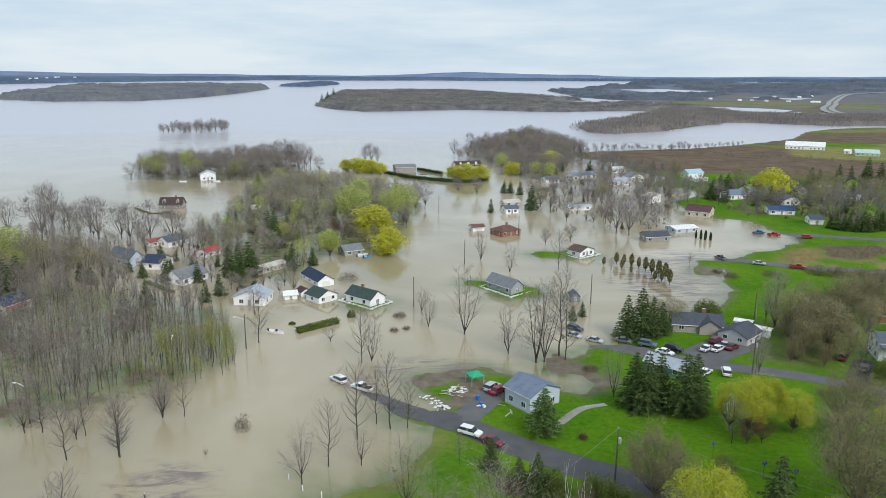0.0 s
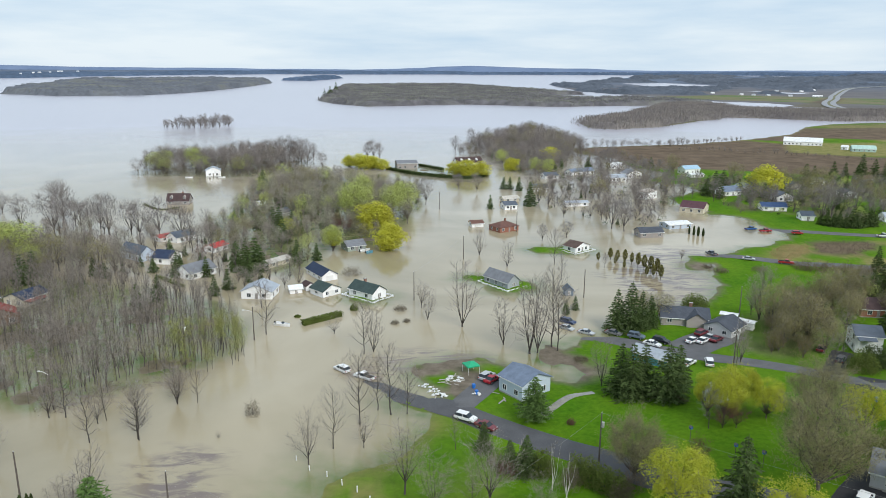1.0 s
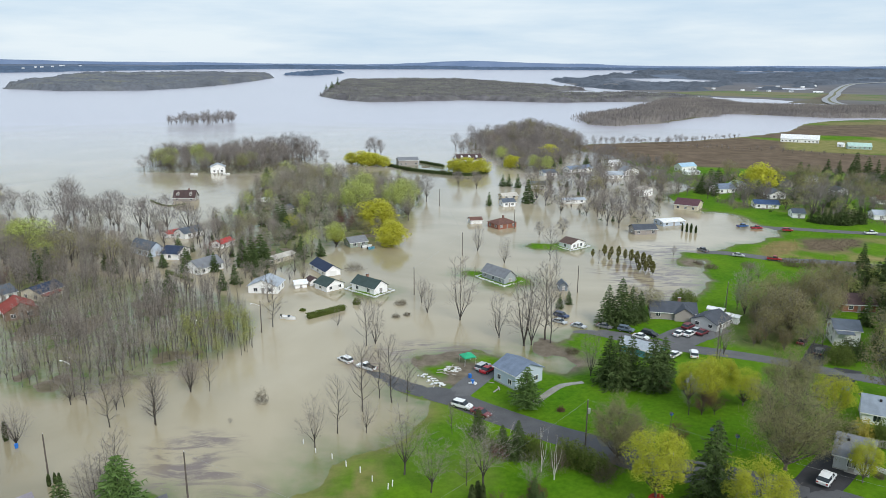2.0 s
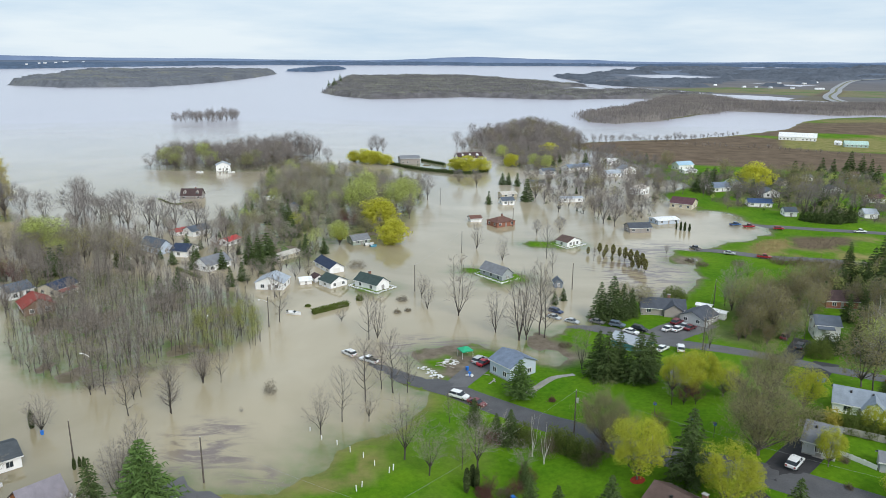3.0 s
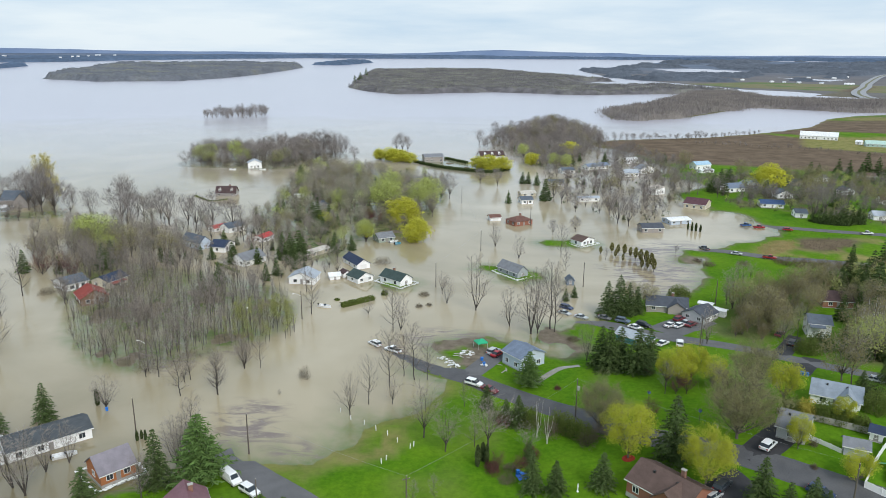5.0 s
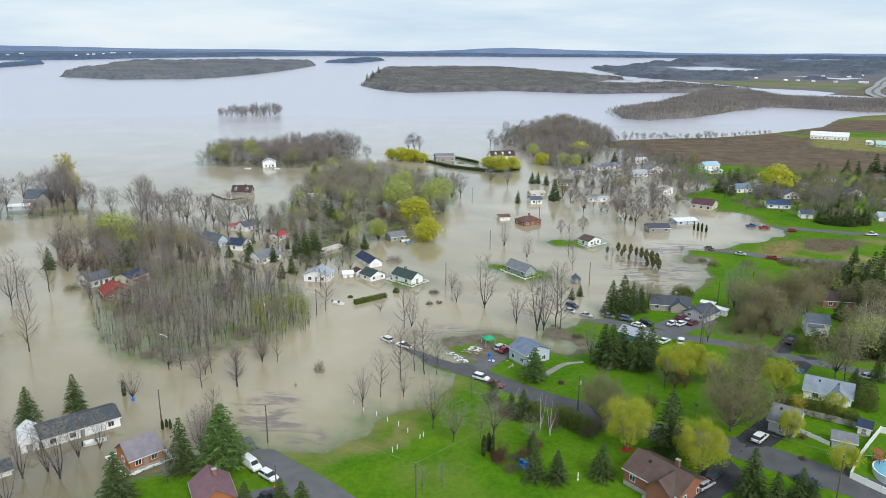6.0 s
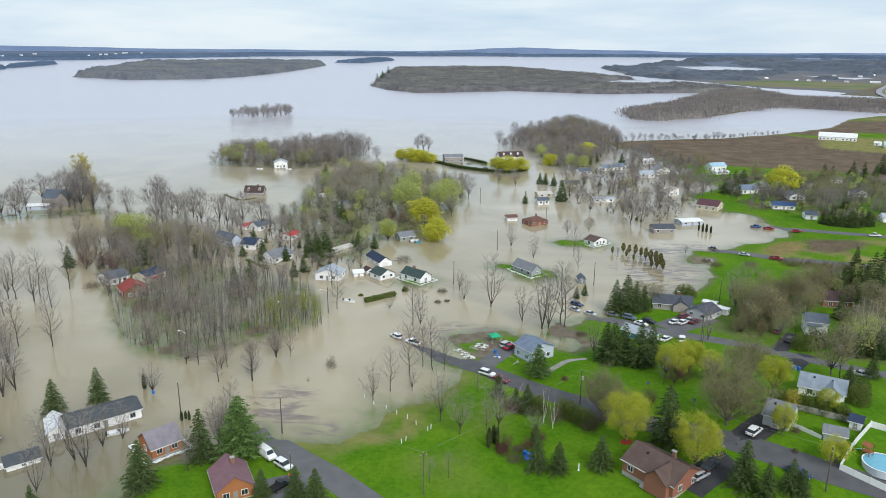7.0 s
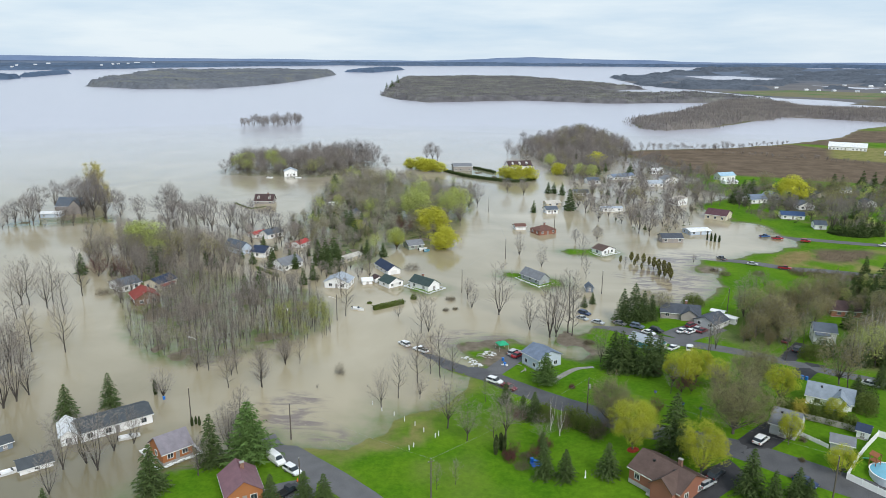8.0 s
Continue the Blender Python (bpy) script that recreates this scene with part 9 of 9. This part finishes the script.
for x, y in BINS:
    bin_of(x, y, 30)


def dome_tent(x, y):
    """A ribbed white garden dome."""
    root = thing("garden_dome", "white ribbed dome tent behind yellow-green trees", "dome tent", pose(x, y, surface_at(x, y)))
    bm, rings, n = bmesh.new(), [], 20
    for k in range(6):
        a = k / 6 * math.pi / 2
        rings.append([bm.verts.new((math.cos(j * math.tau / n) * 2.6 * math.cos(a), math.sin(j * math.tau / n) * 2.6 * math.cos(a), 1.2 + 2.4 * math.sin(a))) for j in range(n)])
    peak = bm.verts.new((0, 0, 3.6))
    rings.insert(0, [bm.verts.new((math.cos(j * math.tau / n) * 2.6, math.sin(j * math.tau / n) * 2.6, -0.1)) for j in range(n)])
    for low, high in zip(rings, rings[1:]):
        for j in range(n):
            bm.faces.new((low[j], low[(j + 1) % n], high[(j + 1) % n], high[j]))
    for j in range(n):
        bm.faces.new((rings[-1][j], rings[-1][(j + 1) % n], peak))
    part("cover", bm, mat("dome_cloth", (0.72, 0.73, 0.74), 0.5, 0.1), root, smooth=True)
    for j in range(0, n, 2):
        bm = bmesh.new()
        b = j * math.tau / n
        last = Vector((math.cos(b) * 2.63, math.sin(b) * 2.63, 0))
        for k in range(7):
            a = k / 6 * math.pi / 2
            nxt = Vector((math.cos(b) * 2.63 * math.cos(a), math.sin(b) * 2.63 * math.cos(a), 1.2 + 2.43 * math.sin(a)))
            tube(bm, last, nxt, 0.04, 0.04, 4)
            last = nxt
        part("rib", bm, mat("dome_rib", (0.40, 0.41, 0.42), 0.5), root)


dome_tent(57.2, 128.6)


def bird_house(x, y):
    root = thing("bird_house", "small blue bird house on a dark pole", "bird house", pose(x, y, surface_at(x, y), 0, 0, 30))
    bm = bmesh.new()
    tube(bm, (0, 0, -0.2), (0, 0, 2.6), 0.05, 0.05, 6)
    part("pole", bm, M_POLE, root)
    bm = bmesh.new()
    prism(bm, [(-0.25, -0.22, 2.6), (0.25, -0.22, 2.6), (0.25, -0.22, 3.0), (0, -0.22, 3.2), (-0.25, -0.22, 3.0)], (0, 0.44, 0))
    body = part("body", bm, mat("bird_house_blue", (0.05, 0.14, 0.34), 0.6, 0.1), root)
    bm = bmesh.new()
    for q in (-1, 1):
        slab(bm, (q * 0.33, -0.28, 2.97), (q * 0.33, 0.28, 2.97), (0, 0.28, 3.25), (0, -0.28, 3.25), 0.03)
    part("roof", bm, mat("bird_house_roof", (0.10, 0.10, 0.11), 0.8), body)


for x, y in BIRD_HOUSES:
    bird_house(x, y)


def statue(x, y):
    bm = bmesh.new()
    last = None
    for k, (z, r) in enumerate(((-0.1, 0.22), (0.2, 0.22), (0.24, 0.11), (0.9, 0.10), (1.3, 0.17), (1.5, 0.07), (1.7, 0.10), (1.85, 0.03))):
        ring = [bm.verts.new((math.cos(j * math.tau / 10) * r, math.sin(j * math.tau / 10) * r * 0.8, z)) for j in range(10)]
        if last:
            for j in range(10):
                bm.faces.new((last[j], last[(j + 1) % 10], ring[(j + 1) % 10], ring[j]))
        last = ring
    bm.faces.new(last)
    ob = new("garden_statue", mesh_of("garden_statue", bm, M_TRIM, True))
    ob.matrix_basis = pose(x, y, surface_at(x, y))
    tagged(ob, "plain white garden statue standing on the lawn", "statue")


statue(25.4, 78.4)


def cone(x, y):
    root = thing("traffic_cone", "orange traffic cone beside the parking yard", "traffic cone", pose(x, y, surface_at(x, y) + 0.07), "traffic cones")
    bm = bmesh.new()
    tube(bm, (0, 0, 0.04), (0, 0, 0.75), 0.19, 0.04, 10)
    part("body", bm, mat("cone_orange", (0.75, 0.12, 0.03), 0.5), root)
    bm = bmesh.new()
    box(bm, -0.24, -0.24, 0, 0.24, 0.24, 0.04)
    part("foot", bm, M_RUBBER, root)


for x, y in CONES:
    cone(x, y)


def mulch_ring(x, y):
    bm = bmesh.new()
    rim = [bm.verts.new((math.cos(j * math.tau / 18) * 1.3 * (1 + 0.06 * math.sin(j * 2.3)), math.sin(j * math.tau / 18) * 1.3, surface_at(x + math.cos(j * math.tau / 18) * 1.3, y + math.sin(j * math.tau / 18) * 1.3) - surface_at(x, y) + 0.04)) for j in range(18)]
    top = bm.verts.new((0, 0, 0.22))
    for j in range(18):
        bm.faces.new((rim[j], rim[(j + 1) % 18], top))
    ob = new("mulch_bed", mesh_of("mulch_bed", bm, mat("red_mulch", (0.24, 0.035, 0.02), 0.95, 0.3, 1.0, 12.0, 0.5), True))
    ob.matrix_basis = pose(x, y, surface_at(x, y))
    tagged(ob, "round bed of red mulch under a tree", "flower bed")


mulch_ring(36.7, 87.4)


def tarp(x, y):
    """A rumpled tarpaulin thrown over a heap."""
    bm, n = bmesh.new(), 9
    grid = [[bm.verts.new(((i / (n - 1) - 0.5) * 2.8, (j / (n - 1) - 0.5) * 2.2, 0.04 + 1.1 * math.exp(-(((i / (n - 1) - 0.5) * 3) ** 2 + ((j / (n - 1) - 0.5) * 3) ** 2)) + 0.22 * noise.noise(Vector((i * 0.9, j * 0.9, 4))))) for j in range(n)] for i in range(n)]
    for i in range(n - 1):
        for j in range(n - 1):
            bm.faces.new((grid[i][j], grid[i + 1][j], grid[i + 1][j + 1], grid[i][j + 1]))
    ob = new("tarpaulin", mesh_of("tarpaulin", bm, mat("tarp_blue", (0.03, 0.13, 0.50), 0.5, 0.15)))
    ob.matrix_basis = pose(x, y, surface_at(x, y), 0, 0, 20)
    tagged(ob, "rumpled bright blue tarpaulin over a heap", "tarpaulin")


tarp(15.5, 84.5)
tarp(-108.3, 252.5)


def plank(x, y, turn, long, wide):
    bm = bmesh.new()
    box(bm, -long / 2, -wide / 2, 0, long / 2, wide / 2, 0.06)
    bmesh.ops.bevel(bm, geom=list(bm.edges), offset=0.012, segments=1, affect="EDGES")
    ob = new("plank", mesh_of("plank", bm, mat("grey_plank", (0.40, 0.37, 0.33), 0.9, 0.3)))
    ob.matrix_basis = pose(x, y, surface_at(x, y) + 0.08, random.uniform(-4, 4), random.uniform(-4, 4), turn)
    tagged(ob, "weathered grey wooden plank washed up by the flood", "plank", "loose planks")


plank_rng = random.Random(12)
for x, y, count in PLANKS:
    for _ in range(count):
        plank(x + plank_rng.uniform(-2.2, 2.2), y + plank_rng.uniform(-2.2, 2.2), plank_rng.uniform(0, 180), plank_rng.uniform(1.2, 3.4), plank_rng.uniform(0.15, 0.4))


# ---- sandbag heaps and flood wrack ----
heap = []
rng_h = random.Random(4)
for x, y, n, r in HEAPS:
    for k in range(n):
        d, a = r * math.sqrt(rng_h.random()), rng_h.uniform(0, 6.28)
        heap.append((x + d * math.cos(a) * 1.6, y + d * math.sin(a), surface_at(x, y) + max(0, 1 - d / r) * 0.5, rng_h.uniform(0, 3)))
tagged(new("sandbag_heap", bag_mesh(heap, 9)), "loose heaps of white sandbags beside the road", "sandbags", kind="stuff")


def wrack(outlines):
    """Reeds, bark and straw floating in mats."""
    rng = np.random.default_rng(77)
    spots = []
    for outline, spacing in outlines:
        x, y = scatter_in(outline, spacing, 78)
        edge = inside(outline, x, y)
        d = hash_noise(x, y, 6.0, 41) + 0.7 * hash_noise(x, y, 2.2, 42) + np.clip(edge / 6 - 0.3, -0.6, 0.35)
        ok = (d + 0.5 * rng.uniform(-1, 1, len(d)) > 0.25) & (land(x, y)[0] < 0.05)
        spots.append(np.stack([x[ok], y[ok], np.full(ok.sum(), 0.03)], -1))
    c = np.concatenate(spots)
    n = len(c)
    a = rng.uniform(0, math.tau, n)
    l, w = rng.uniform(0.05, 0.2, n), rng.uniform(0.03, 0.09, n)
    dx, dy = np.stack([np.cos(a) * l, np.sin(a) * l, 0 * a], -1), np.stack([-np.sin(a) * w, np.cos(a) * w, 0 * a], -1)
    up = np.array([0, 0, 0.02])
    v = np.stack([c - dx, c - dy, c + dx, c + dy, c + up], 1).reshape(-1, 3)
    f = np.arange(5 * n).reshape(n, 5)
    faces = np.concatenate([f[:, [0, 1, 4]], f[:, [1, 2, 4]], f[:, [2, 3, 4]], f[:, [3, 0, 4]]])
    tagged(new("flood_wrack", raw_mesh("flood_wrack", v, faces, mat("wrack", (0.31, 0.25, 0.225), 0.9, 0.3, 0.5, 5.0, 0.0, per_piece=0.6))), "brown mats of floating reeds and straw", "debris", kind="stuff")


wrack([(WRACK_A, 0.8), (WRACK_B, 0.6), (WRACK_C, 0.5), (WRACK_D, 0.6), (WRACK_E, 0.4), (WRACK_F, 0.8)])
